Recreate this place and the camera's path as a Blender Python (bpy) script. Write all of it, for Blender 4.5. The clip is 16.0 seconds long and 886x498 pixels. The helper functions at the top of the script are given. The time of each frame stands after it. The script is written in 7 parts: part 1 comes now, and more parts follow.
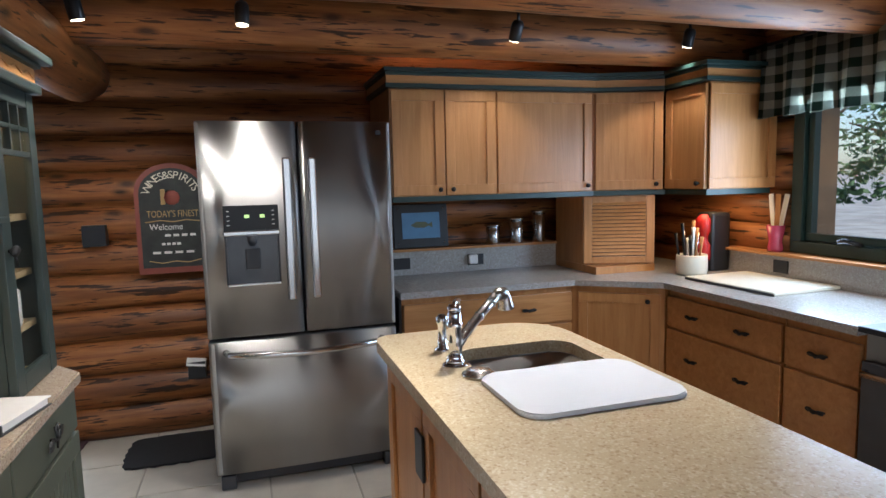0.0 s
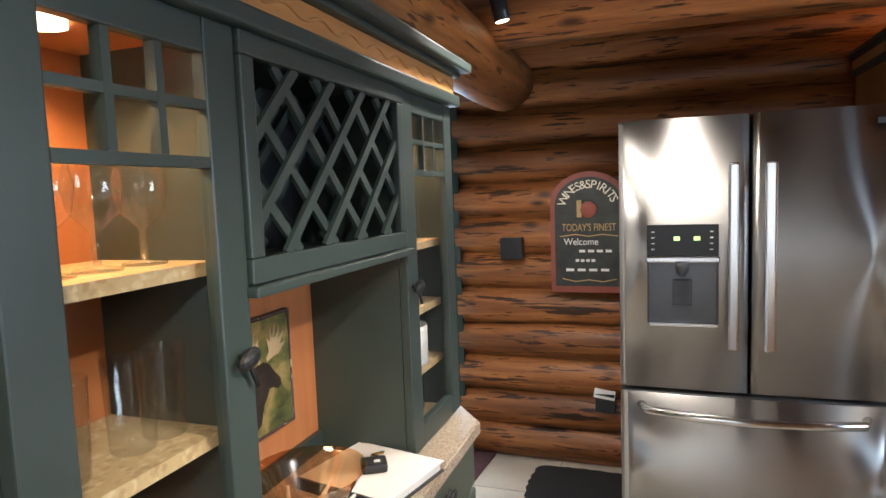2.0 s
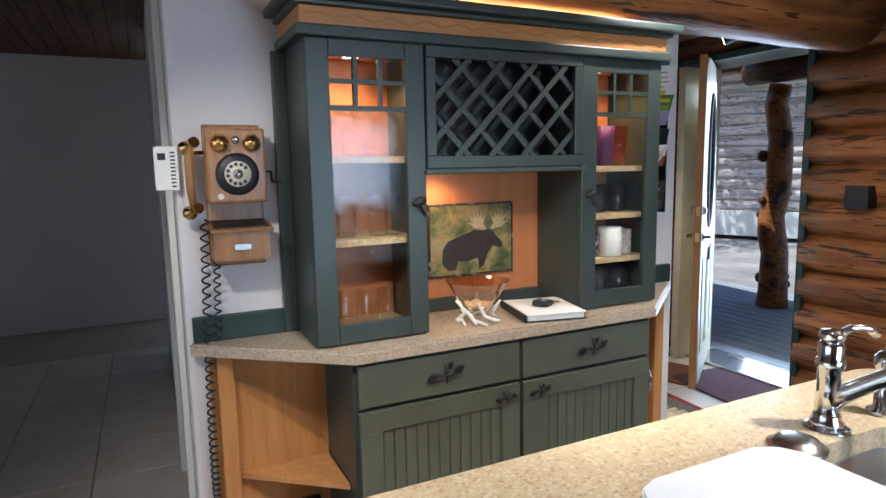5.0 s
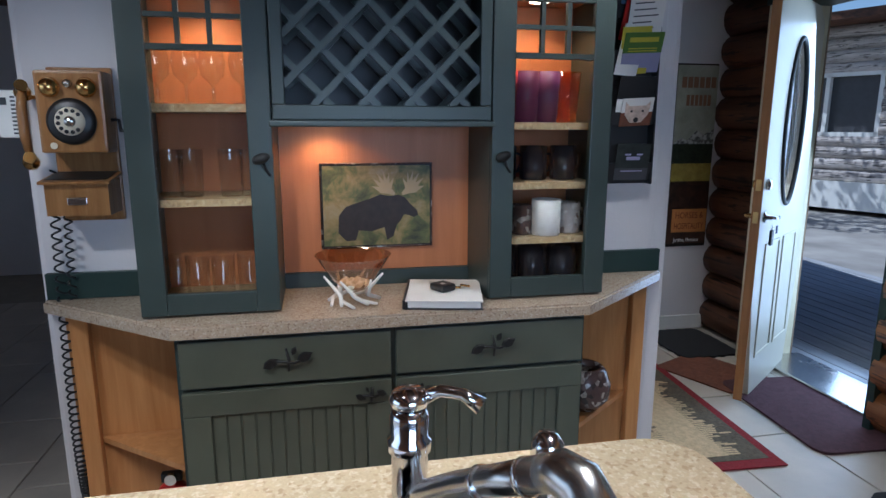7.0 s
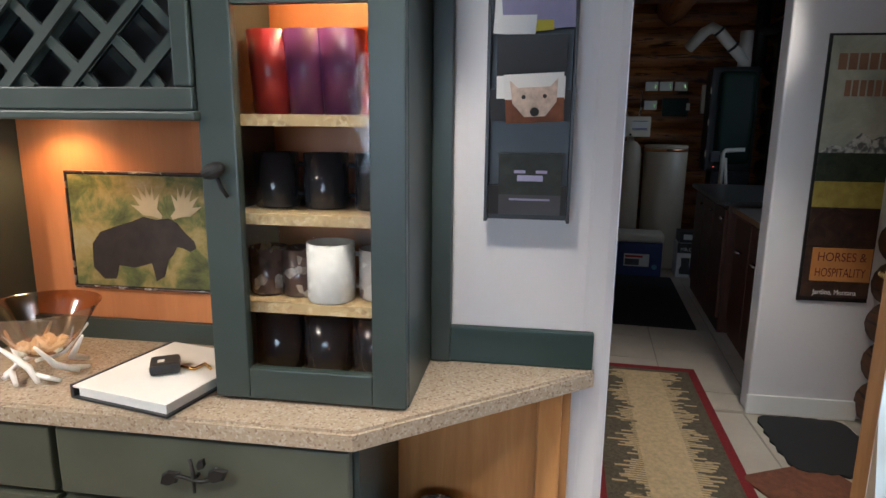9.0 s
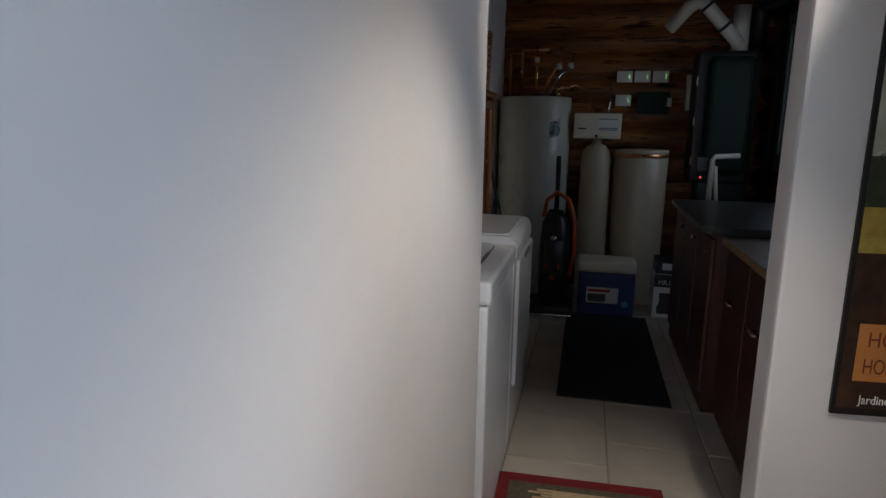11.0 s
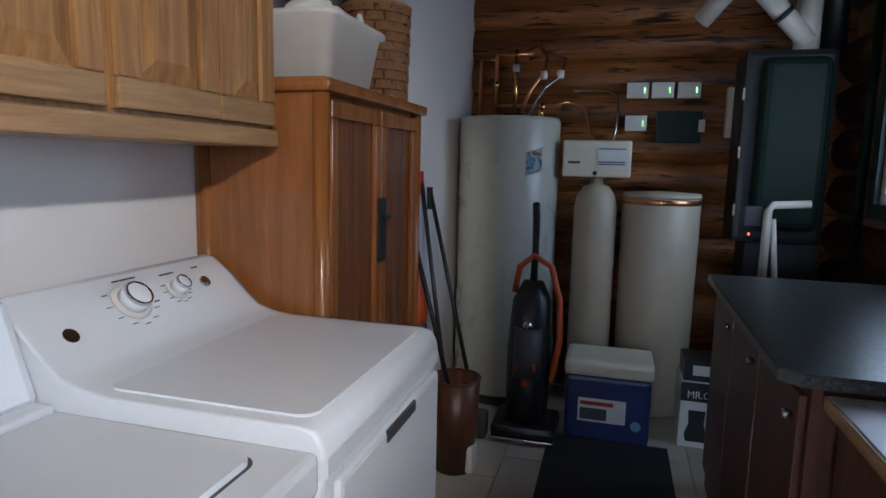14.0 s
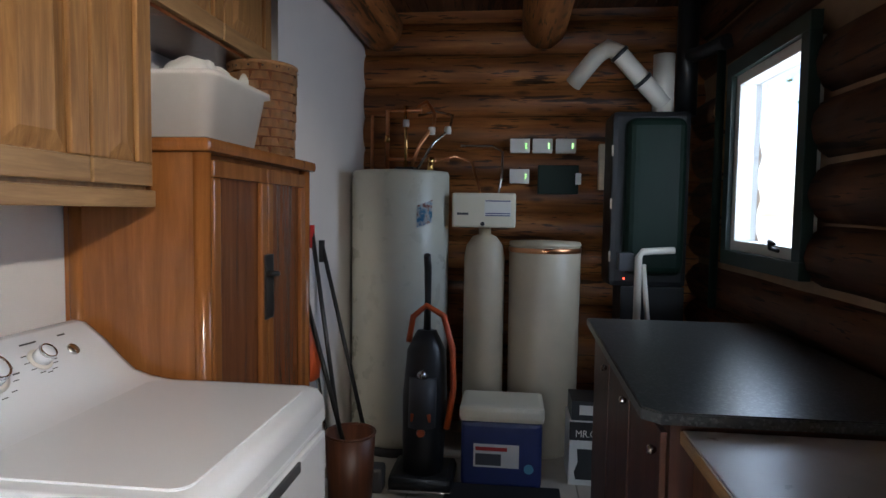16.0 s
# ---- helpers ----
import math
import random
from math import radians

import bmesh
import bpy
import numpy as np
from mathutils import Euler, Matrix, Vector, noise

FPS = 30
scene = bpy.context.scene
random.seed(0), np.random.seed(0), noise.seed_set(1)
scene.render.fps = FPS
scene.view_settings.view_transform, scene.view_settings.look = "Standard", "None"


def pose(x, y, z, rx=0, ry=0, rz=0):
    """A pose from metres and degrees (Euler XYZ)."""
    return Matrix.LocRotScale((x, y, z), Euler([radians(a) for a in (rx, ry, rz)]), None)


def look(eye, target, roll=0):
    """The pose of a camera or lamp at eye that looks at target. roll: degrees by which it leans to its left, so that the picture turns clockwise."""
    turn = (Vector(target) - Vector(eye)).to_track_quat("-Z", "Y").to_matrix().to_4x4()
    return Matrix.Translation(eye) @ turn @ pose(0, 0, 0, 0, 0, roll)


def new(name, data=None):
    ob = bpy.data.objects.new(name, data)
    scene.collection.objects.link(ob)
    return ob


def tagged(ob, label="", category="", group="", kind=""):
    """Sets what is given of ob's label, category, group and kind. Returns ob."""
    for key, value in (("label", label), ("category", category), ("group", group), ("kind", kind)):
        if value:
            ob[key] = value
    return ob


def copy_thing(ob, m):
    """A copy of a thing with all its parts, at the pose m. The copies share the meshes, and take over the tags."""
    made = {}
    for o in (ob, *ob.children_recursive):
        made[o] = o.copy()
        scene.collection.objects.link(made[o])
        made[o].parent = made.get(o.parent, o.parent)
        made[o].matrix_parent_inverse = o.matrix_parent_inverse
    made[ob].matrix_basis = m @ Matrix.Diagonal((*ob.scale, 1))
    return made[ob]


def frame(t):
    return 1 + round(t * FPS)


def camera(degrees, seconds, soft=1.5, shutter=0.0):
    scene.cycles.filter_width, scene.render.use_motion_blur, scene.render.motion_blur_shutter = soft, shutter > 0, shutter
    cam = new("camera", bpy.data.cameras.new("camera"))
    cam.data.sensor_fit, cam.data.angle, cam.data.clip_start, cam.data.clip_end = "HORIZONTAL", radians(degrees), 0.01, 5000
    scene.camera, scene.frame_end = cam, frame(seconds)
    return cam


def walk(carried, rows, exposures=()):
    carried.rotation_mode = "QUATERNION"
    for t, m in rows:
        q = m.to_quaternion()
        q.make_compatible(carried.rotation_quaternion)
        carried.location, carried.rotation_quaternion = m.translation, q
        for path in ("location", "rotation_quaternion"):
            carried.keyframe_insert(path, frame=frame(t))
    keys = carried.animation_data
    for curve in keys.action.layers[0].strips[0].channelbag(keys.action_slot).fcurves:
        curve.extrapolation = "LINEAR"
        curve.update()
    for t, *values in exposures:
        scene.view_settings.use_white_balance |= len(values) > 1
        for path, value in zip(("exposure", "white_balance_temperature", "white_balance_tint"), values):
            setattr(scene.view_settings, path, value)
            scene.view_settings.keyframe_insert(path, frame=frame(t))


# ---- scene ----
cam = camera(71.6, 16.0)
PATH = [
    (0, (-0.047, 0.179, 1.492), (0.548, 2.076, 1.275), -1.4),
    (0.5, (-0.116, 0.667, 1.483), (0.181, 2.634, 1.275), -1.6),
    (1, (-0.136, 0.989, 1.495), (-0.16, 2.978, 1.295), -1.9),
    (1.5, (-0.154, 0.986, 1.538), (-0.595, 2.927, 1.34), -2.2),
    (2, (-0.12, 0.779, 1.556), (-0.785, 2.656, 1.373), -2.1),
    (2.5, (0.015, 0.58, 1.521), (-0.877, 2.364, 1.374), -1.9),
    (3, (0.203, 0.384, 1.514), (-0.854, 2.076, 1.368), -1.6),
    (3.5, (0.423, 0.314, 1.485), (-0.781, 1.906, 1.351), -1.5),
    (4, (0.679, 0.377, 1.451), (-0.774, 1.744, 1.318), -1.8),
    (4.2, (0.757, 0.434, 1.457), (-0.793, 1.685, 1.274), -1.5),
    (5.2, (1.075, 0.82, 1.432), (-0.74, 1.62, 1.15), -0.9),
    (6.3, (1.053, 1.291, 1.411), (-0.808, 1.911, 1.023), -0.1),
    (6.5, (1.045, 1.390, 1.412), (-0.848, 1.975, 1.017), -0.2),
    (7, (1.009, 1.636, 1.414), (-0.912, 2.03, 1.022), 0.1),
    (7.5, (0.975, 1.878, 1.415), (-0.982, 1.995, 1.022), 0.2),
    (8, (0.842, 2.192, 1.424), (-1.116, 2.119, 1.023), 0.4),
    (8.5, (0.606, 2.48, 1.415), (-1.345, 2.299, 1.013), 0.6),
    (9, (0.305, 2.693, 1.412), (-1.634, 2.409, 1.012), 0.6),
    (9.5, (-0.072, 2.835, 1.412), (-2.01, 2.54, 1.015), 0.8),
    (10, (-0.425, 2.988, 1.405), (-2.358, 2.722, 1.008), 0.9),
    (10.2, (-0.555, 3.015, 1.390), (-2.504, 2.777, 1.009), 1.1),
    (12.5, (-2.035, 3.324, 1.318), (-3.967, 2.935, 0.976), 1.0),
    (13, (-2.388, 3.367, 1.311), (-4.324, 2.977, 0.992), 1.4),
    (13.5, (-2.557, 3.41, 1.363), (-4.496, 3.033, 1.053), 1.2),
    (14, (-2.603, 3.429, 1.362), (-4.551, 3.066, 1.084), 1.3),
    (14.5, (-2.608, 3.464, 1.371), (-4.562, 3.12, 1.119), 1.3),
    (15, (-2.599, 3.491, 1.38), (-4.565, 3.189, 1.174), 1.3),
    (15.5, (-2.59, 3.486, 1.385), (-4.577, 3.321, 1.225), 1.0),
    (16, (-2.563, 3.479, 1.396), (-4.558, 3.429, 1.272), 0.8),
]
EXPOSURES = [(0, -0.2, 5450, 10), (1.5, 0.1, 5800, 10), (2.5, 0.5, 5850, 10), (4.2, 0.45, 5800, 10), (6.3, -0.7, 4900, 10), (7.5, -0.5, 5100, 10), (8.3, -0.05, 5600, 10), (9.0, 0.1, 5750, 10), (10.2, 0.0, 5750, 10), (12.3, 0.1, 6300, 10), (12.8, 0.45, 5500, 10), (13.2, 1.35, 5200, 10), (13.6, 1.6, 5250, 10), (14.2, 1.75, 5500, 10), (16.0, 1.85, 5900, 10)]
walk(cam, [(t, look(e, g, r)) for t, e, g, r in PATH], EXPOSURES)

# ---- world, sun, lamps ----
world = bpy.data.worlds.new("sky")
scene.world = world
world.use_nodes = True
wn = world.node_tree
sky = wn.nodes.new("ShaderNodeTexSky")
sky.sky_type = "NISHITA"
sky.sun_disc = False
sky.sun_elevation, sky.sun_rotation = radians(42), radians(200)
wn.links.new(sky.outputs[0], wn.nodes["Background"].inputs[0])
wn.nodes["Background"].inputs[1].default_value = 0.15


def lamp(name, kind, place, target, power, color, size=0.1, size_y=None, spot=60):
    d = bpy.data.lights.new(name, kind)
    d.energy, d.color = power, color
    if kind == "AREA":
        d.shape, d.size, d.size_y = "RECTANGLE", size, size_y or size
    elif kind == "SUN":
        d.angle = radians(0.5)
    else:
        d.shadow_soft_size = size
    if kind == "SPOT":
        d.spot_size, d.spot_blend = radians(spot), 0.6
    ob = new(name, d)
    ob.matrix_world = look(place, target)
    return ob


WARM = (1.0, 0.66, 0.36)
DAY = (0.72, 0.86, 1.0)
lamp("sun", "SUN", (0, 0, 12), (3.0, 7.5, 0), 5.0, (1.0, 0.95, 0.86))
# daylight in the openings of windows and of the door
lamp("window_light_east", "AREA", (2.76, 2.1, 1.5), (0, 2.1, 1.2), 38, DAY, 1.3, 0.8)
lamp("window_light_south", "AREA", (0.9, -2.4, 1.4), (0.9, 3, 1.2), 16, (0.86, 0.93, 1.0), 3.0, 1.6)
lamp("door_light", "AREA", (-1.68, 4.55, 1.05), (-1.75, 2, 0.3), 25, DAY, 0.8, 1.9)

# ---- materials ----
def mat(name, build):
    m = bpy.data.materials.new(name)
    m.use_nodes = True
    nt = m.node_tree
    b = nt.nodes["Principled BSDF"]
    build(nt, b)
    return m


def coords(nt, scale=(1, 1, 1)):
    tc = nt.nodes.new("ShaderNodeTexCoord")
    mp = nt.nodes.new("ShaderNodeMapping")
    mp.inputs["Scale"].default_value = scale
    info = nt.nodes.new("ShaderNodeObjectInfo")
    add = nt.nodes.new("ShaderNodeVectorMath")
    add.operation = "ADD"
    mul = nt.nodes.new("ShaderNodeVectorMath")
    mul.operation = "SCALE"
    mul.inputs["Scale"].default_value = 37.0
    nt.links.new(info.outputs["Random"], mul.inputs[0])
    nt.links.new(tc.outputs["Object"], mp.inputs["Vector"])
    nt.links.new(mp.outputs[0], add.inputs[0])
    nt.links.new(mul.outputs[0], add.inputs[1])
    return add.outputs[0]


def noise_tex(nt, vec, scale, detail=4, rough=0.55, dist=0.0):
    n = nt.nodes.new("ShaderNodeTexNoise")
    n.inputs["Scale"].default_value = scale
    n.inputs["Detail"].default_value = detail
    n.inputs["Roughness"].default_value = rough
    n.inputs["Distortion"].default_value = dist
    nt.links.new(vec, n.inputs["Vector"])
    return n.outputs["Fac"]


def ramp(nt, fac, stops):
    r = nt.nodes.new("ShaderNodeValToRGB")
    e = r.color_ramp.elements
    while len(e) < len(stops):
        e.new(0.5)
    for i, (p, c) in enumerate(stops):
        e[i].position, e[i].color = p, (*c, 1) if len(c) == 3 else c
    nt.links.new(fac, r.inputs[0])
    return r.outputs[0]


def mix(nt, fac, a, b, kind="MIX"):
    m = nt.nodes.new("ShaderNodeMix")
    m.data_type, m.blend_type = "RGBA", kind
    for s, v in ((m.inputs[0], fac), (m.inputs[6], a), (m.inputs[7], b)):
        if isinstance(v, (int, float)):
            s.default_value = v
        elif isinstance(v, tuple):
            s.default_value = (*v, 1)
        else:
            nt.links.new(v, s)
    return m.outputs[2]


def bump(nt, b, fac, strength=0.2, dist=0.01):
    n = nt.nodes.new("ShaderNodeBump")
    n.inputs["Strength"].default_value, n.inputs["Distance"].default_value = strength, dist
    nt.links.new(fac, n.inputs["Height"])
    nt.links.new(n.outputs[0], b.inputs["Normal"])


def paint(name, color, rough=0.5, metal=0.0, vary=0.12, scale=9.0, relief=0.05, spec=0.5):
    def f(nt, b):
        v = coords(nt)
        n1, n2 = noise_tex(nt, v, scale, 5), noise_tex(nt, v, scale * 14, 3)
        lo = tuple(c * (1 - vary) for c in color)
        hi = tuple(min(1, c * (1 + vary)) for c in color)
        nt.links.new(ramp(nt, n1, [(0.3, lo), (0.7, hi)]), b.inputs["Base Color"])
        b.inputs["Metallic"].default_value = metal
        b.inputs["Specular IOR Level"].default_value = spec
        r = nt.nodes.new("ShaderNodeMapRange")
        r.inputs["To Min"].default_value, r.inputs["To Max"].default_value = max(0.02, rough - 0.08), min(1, rough + 0.1)
        nt.links.new(n1, r.inputs[0])
        nt.links.new(r.outputs[0], b.inputs["Roughness"])
        if relief:
            bump(nt, b, n2, relief, 0.004)
    return mat(name, f)


def wood(name, dark, light, axis="z", rough=0.42, grain=1.0, knots=False, crack=False, sheen=0.4):
    """Wood with its grain along one axis of the object."""
    s = {"x": (0.7, 9, 9), "y": (9, 0.7, 9), "z": (9, 9, 0.7)}[axis]
    def f(nt, b):
        v = coords(nt, s)
        g = noise_tex(nt, v, 3.0 * grain, 7, 0.62, 0.6)
        fine = noise_tex(nt, coords(nt, tuple(q * 5 for q in s)), 4.0, 4)
        base = ramp(nt, g, [(0.28, dark), (0.52, tuple((a + c) / 2 for a, c in zip(dark, light))), (0.72, light)])
        base = mix(nt, ramp(nt, fine, [(0.35, (0.55,) * 3), (0.62, (1, 1, 1))]), mix(nt, 0.35, base, dark), base)
        if knots:
            big = noise_tex(nt, coords(nt, tuple(q * 0.45 for q in s)), 2.4, 3)
            base = mix(nt, ramp(nt, big, [(0.40, (0.0,) * 3), (0.66, (0.75,) * 3)]), base, tuple(c * 0.42 for c in dark))
            vo = nt.nodes.new("ShaderNodeTexVoronoi")
            vo.inputs["Scale"].default_value = 1.0
            nt.links.new(coords(nt, tuple(3.4 if q < 1 else 8.5 for q in s)), vo.inputs["Vector"])
            base = mix(nt, ramp(nt, vo.outputs["Distance"], [(0.07, (0.85,) * 3), (0.22, (0, 0, 0))]), base, tuple(c * 0.12 for c in dark))
        if crack:
            c1 = noise_tex(nt, coords(nt, tuple(q * 1.6 if q > 1 else q * 1.5 for q in s)), 1.9, 4, 0.6, 0.3)
            cut = ramp(nt, c1, [(0.60, (0, 0, 0)), (0.63, (0.9,) * 3)])
            base = mix(nt, cut, base, tuple(c * 0.07 for c in dark))
            c2 = noise_tex(nt, coords(nt, tuple(q * 2.6 if q > 1 else q * 3.4 for q in s)), 2.3, 3, 0.5, 0.25)
            base = mix(nt, ramp(nt, c2, [(0.615, (0, 0, 0)), (0.64, (0.85,) * 3)]), base, tuple(c * 0.09 for c in dark))
        nt.links.new(base, b.inputs["Base Color"])
        b.inputs["Roughness"].default_value = rough
        b.inputs["Specular IOR Level"].default_value = sheen
        bump(nt, b, g, 0.25, 0.006)
    return mat(name, f)


def speckle(name, base, dark, light, rough=0.25, scale=90):
    def f(nt, b):
        v = coords(nt)
        vo = nt.nodes.new("ShaderNodeTexVoronoi")
        vo.inputs["Scale"].default_value = scale
        nt.links.new(v, vo.inputs["Vector"])
        n = noise_tex(nt, v, scale * 1.3, 4)
        m = noise_tex(nt, v, 5, 3)
        sep = nt.nodes.new("ShaderNodeSeparateColor")
        nt.links.new(vo.outputs["Color"], sep.inputs[0])
        col = mix(nt, ramp(nt, sep.outputs[0], [(0.80, (0, 0, 0)), (0.9, (0.75,) * 3)]), base, dark)
        col = mix(nt, ramp(nt, sep.outputs[1], [(0.72, (0, 0, 0)), (0.85, (0.8,) * 3)]), col, light)
        col = mix(nt, ramp(nt, n, [(0.35, (0.5,) * 3), (0.6, (0, 0, 0))]), col, tuple(c * 0.75 for c in base))
        col = mix(nt, ramp(nt, m, [(0.3, (0.25,) * 3), (0.7, (0, 0, 0))]), col, dark)
        nt.links.new(col, b.inputs["Base Color"])
        b.inputs["Roughness"].default_value = rough
        bump(nt, b, n, 0.03, 0.001)
    return mat(name, f)


def brushed(name, color, axis="z", rough=0.3):
    s = {"z": (160, 160, 0.8), "x": (0.8, 160, 160)}[axis]
    def f(nt, b):
        n = noise_tex(nt, coords(nt, s), 2.0, 3)
        big = noise_tex(nt, coords(nt, (2, 2, 1)), 1.5, 3)
        nt.links.new(ramp(nt, big, [(0.3, tuple(c * 0.85 for c in color)), (0.7, color)]), b.inputs["Base Color"])
        b.inputs["Metallic"].default_value = 1.0
        r = nt.nodes.new("ShaderNodeMapRange")
        r.inputs["To Min"].default_value, r.inputs["To Max"].default_value = rough - 0.008, rough + 0.016
        nt.links.new(n, r.inputs[0])
        nt.links.new(r.outputs[0], b.inputs["Roughness"])
        b.inputs["Anisotropic"].default_value = 0.8
        b.inputs["Anisotropic Rotation"].default_value = 0.25
    return mat(name, f)


def glass(name, color=(1, 1, 1), rough=0.0, seedy=0.0, mirror=0.04):
    """A thin pane: mostly clear, with a gloss that grows at a slant."""
    m = bpy.data.materials.new(name)
    m.use_nodes = True
    nt = m.node_tree
    out = nt.nodes["Material Output"]
    tr, gl = nt.nodes.new("ShaderNodeBsdfTransparent"), nt.nodes.new("ShaderNodeBsdfGlossy")
    tr.inputs[0].default_value = (*color, 1)
    gl.inputs["Roughness"].default_value = rough
    lw = nt.nodes.new("ShaderNodeLayerWeight")
    lw.inputs[0].default_value = 0.5
    pw = nt.nodes.new("ShaderNodeMath")
    pw.operation = "POWER"
    pw.inputs[1].default_value = 5.0
    nt.links.new(lw.outputs["Facing"], pw.inputs[0])
    mr = nt.nodes.new("ShaderNodeMapRange")
    mr.inputs["To Min"].default_value, mr.inputs["To Max"].default_value = mirror, 0.9
    nt.links.new(pw.outputs[0], mr.inputs[0])
    ms = nt.nodes.new("ShaderNodeMixShader")
    nt.links.new(mr.outputs[0], ms.inputs[0])
    nt.links.new(tr.outputs[0], ms.inputs[1])
    nt.links.new(gl.outputs[0], ms.inputs[2])
    nt.links.new(ms.outputs[0], out.inputs[0])
    if seedy:
        n = nt.nodes.new("ShaderNodeBump")
        n.inputs["Strength"].default_value, n.inputs["Distance"].default_value = seedy, 0.004
        nt.links.new(noise_tex(nt, coords(nt), 42, 3), n.inputs["Height"])
        nt.links.new(n.outputs[0], gl.inputs["Normal"])
    return m


def glow(name, color, strength):
    def f(nt, b):
        b.inputs["Base Color"].default_value = (*color, 1)
        b.inputs["Emission Color"].default_value = (*color, 1)
        b.inputs["Emission Strength"].default_value = strength
    return mat(name, f)


def checks(name, a, c, size=0.045):
    def f(nt, b):
        tc = nt.nodes.new("ShaderNodeTexCoord")
        sep = nt.nodes.new("ShaderNodeSeparateXYZ")
        nt.links.new(tc.outputs["Object"], sep.inputs[0])
        facs = []
        for i in (1, 2):
            m1 = nt.nodes.new("ShaderNodeMath")
            m1.operation = "MULTIPLY"
            m1.inputs[1].default_value = 0.5 / size
            nt.links.new(sep.outputs[i], m1.inputs[0])
            m2 = nt.nodes.new("ShaderNodeMath")
            m2.operation = "FRACT"
            nt.links.new(m1.outputs[0], m2.inputs[0])
            m3 = nt.nodes.new("ShaderNodeMath")
            m3.operation = "GREATER_THAN"
            m3.inputs[1].default_value = 0.5
            nt.links.new(m2.outputs[0], m3.inputs[0])
            facs.append(m3.outputs[0])
        half = tuple((p + q) * 0.42 for p, q in zip(a, c))
        row = mix(nt, facs[1], half, a)
        row2 = mix(nt, facs[1], c, half)
        col = mix(nt, facs[0], row, row2)
        weave = noise_tex(nt, coords(nt), 260, 2)
        nt.links.new(mix(nt, 0.25, col, ramp(nt, weave, [(0.3, (0.2,) * 3), (0.7, (0.9,) * 3)]), "MULTIPLY"), b.inputs["Base Color"])
        b.inputs["Roughness"].default_value = 0.9
        bump(nt, b, weave, 0.2, 0.002)
    return mat(name, f)


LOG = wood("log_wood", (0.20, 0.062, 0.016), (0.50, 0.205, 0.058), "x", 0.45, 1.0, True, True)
# darker copy of the log wood; on backlit walls its colour holds the shade
LOGD = wood("log_wood_dark_shaded", (0.065, 0.024, 0.011), (0.18, 0.07, 0.026), "x", 0.55, 1.0, True, True)
LOGE = wood("log_end", (0.25, 0.12, 0.05), (0.48, 0.28, 0.13), "x", 0.7)
LOGW = wood("weathered_log", (0.50, 0.44, 0.40), (0.78, 0.72, 0.66), "x", 0.8, 1.0, True, True)
CHINK = paint("chinking", (0.30, 0.20, 0.12), 0.9)
CAB = wood("cabinet_maple", (0.40, 0.175, 0.052), (0.58, 0.29, 0.105), "z", 0.34)
CABX = wood("cabinet_maple_cross", (0.40, 0.175, 0.052), (0.58, 0.29, 0.105), "y", 0.34)
CABH = wood("cabinet_maple_flat", (0.40, 0.175, 0.052), (0.58, 0.29, 0.105), "x", 0.34)
OAK = wood("laundry_oak", (0.19, 0.085, 0.027), (0.45, 0.24, 0.085), "z", 0.4, 1.7)
OAKX = wood("laundry_oak_cross", (0.22, 0.12, 0.05), (0.43, 0.26, 0.115), "x", 0.4, 1.7)
ARM = wood("armoire_wood", (0.17, 0.058, 0.015), (0.34, 0.13, 0.034), "z", 0.22, 0.8, sheen=0.6)
# darker copy of the armoire wood, shade in the colour for faces turned from light
ARMD = wood("armoire_shaded", (0.10, 0.032, 0.013), (0.22, 0.078, 0.028), "z", 0.22, 0.8, sheen=0.6)
DKCAB = wood("dark_cabinet", (0.045, 0.016, 0.009), (0.11, 0.04, 0.02), "z", 0.4)
NICHE = wood("niche_panel", (0.42, 0.15, 0.05), (0.55, 0.21, 0.075), "z", 0.4, 0.6)
SHELF = speckle("shelf_edge", (0.55, 0.40, 0.20), (0.35, 0.22, 0.10), (0.70, 0.56, 0.34), 0.5, 120)
GREEN = paint("green_paint", (0.036, 0.050, 0.044), 0.38, 0, 0.10, 6, 0.06)
GREENL = paint("green_paint_base", (0.085, 0.093, 0.068), 0.4, 0, 0.12, 6, 0.06)
GREEND = paint("green_trim", (0.018, 0.038, 0.032), 0.4, 0, 0.15)
WALL = paint("wall_plaster", (0.66, 0.63, 0.62), 0.85, 0, 0.03, 2.5, 0.22)
WHITE = paint("white_paint", (0.78, 0.77, 0.72), 0.45, 0, 0.03)
CREAM = paint("cream_paint", (0.72, 0.64, 0.42), 0.4, 0, 0.06)
DOORW = paint("door_white", (0.64, 0.59, 0.46), 0.35, 0, 0.04)
GRANITE = speckle("counter_stone", (0.54, 0.43, 0.27), (0.36, 0.25, 0.14), (0.66, 0.56, 0.39), 0.22, 190)
HSTONE = speckle("hutch_stone", (0.44, 0.35, 0.25), (0.22, 0.15, 0.10), (0.58, 0.50, 0.40), 0.2, 240)
GREYTOP = speckle("perimeter_counter", (0.42, 0.39, 0.35), (0.28, 0.25, 0.22), (0.56, 0.54, 0.50), 0.25, 160)
DKTOP = speckle("dark_counter", (0.055, 0.055, 0.05), (0.02, 0.02, 0.02), (0.14, 0.14, 0.13), 0.3, 150)
LTTOP = paint("pale_laminate", (0.52, 0.48, 0.42), 0.3, 0, 0.06, 12)
STEEL = brushed("stainless", (0.42, 0.405, 0.38), "z", 0.42)
STEELX = brushed("stainless_handle", (0.66, 0.65, 0.64), "x", 0.2)
CHROME = paint("chrome", (0.75, 0.75, 0.77), 0.1, 1.0, 0.04, 4, 0)
NICKEL = paint("brushed_nickel", (0.55, 0.53, 0.50), 0.24, 1.0, 0.06, 8, 0.02)
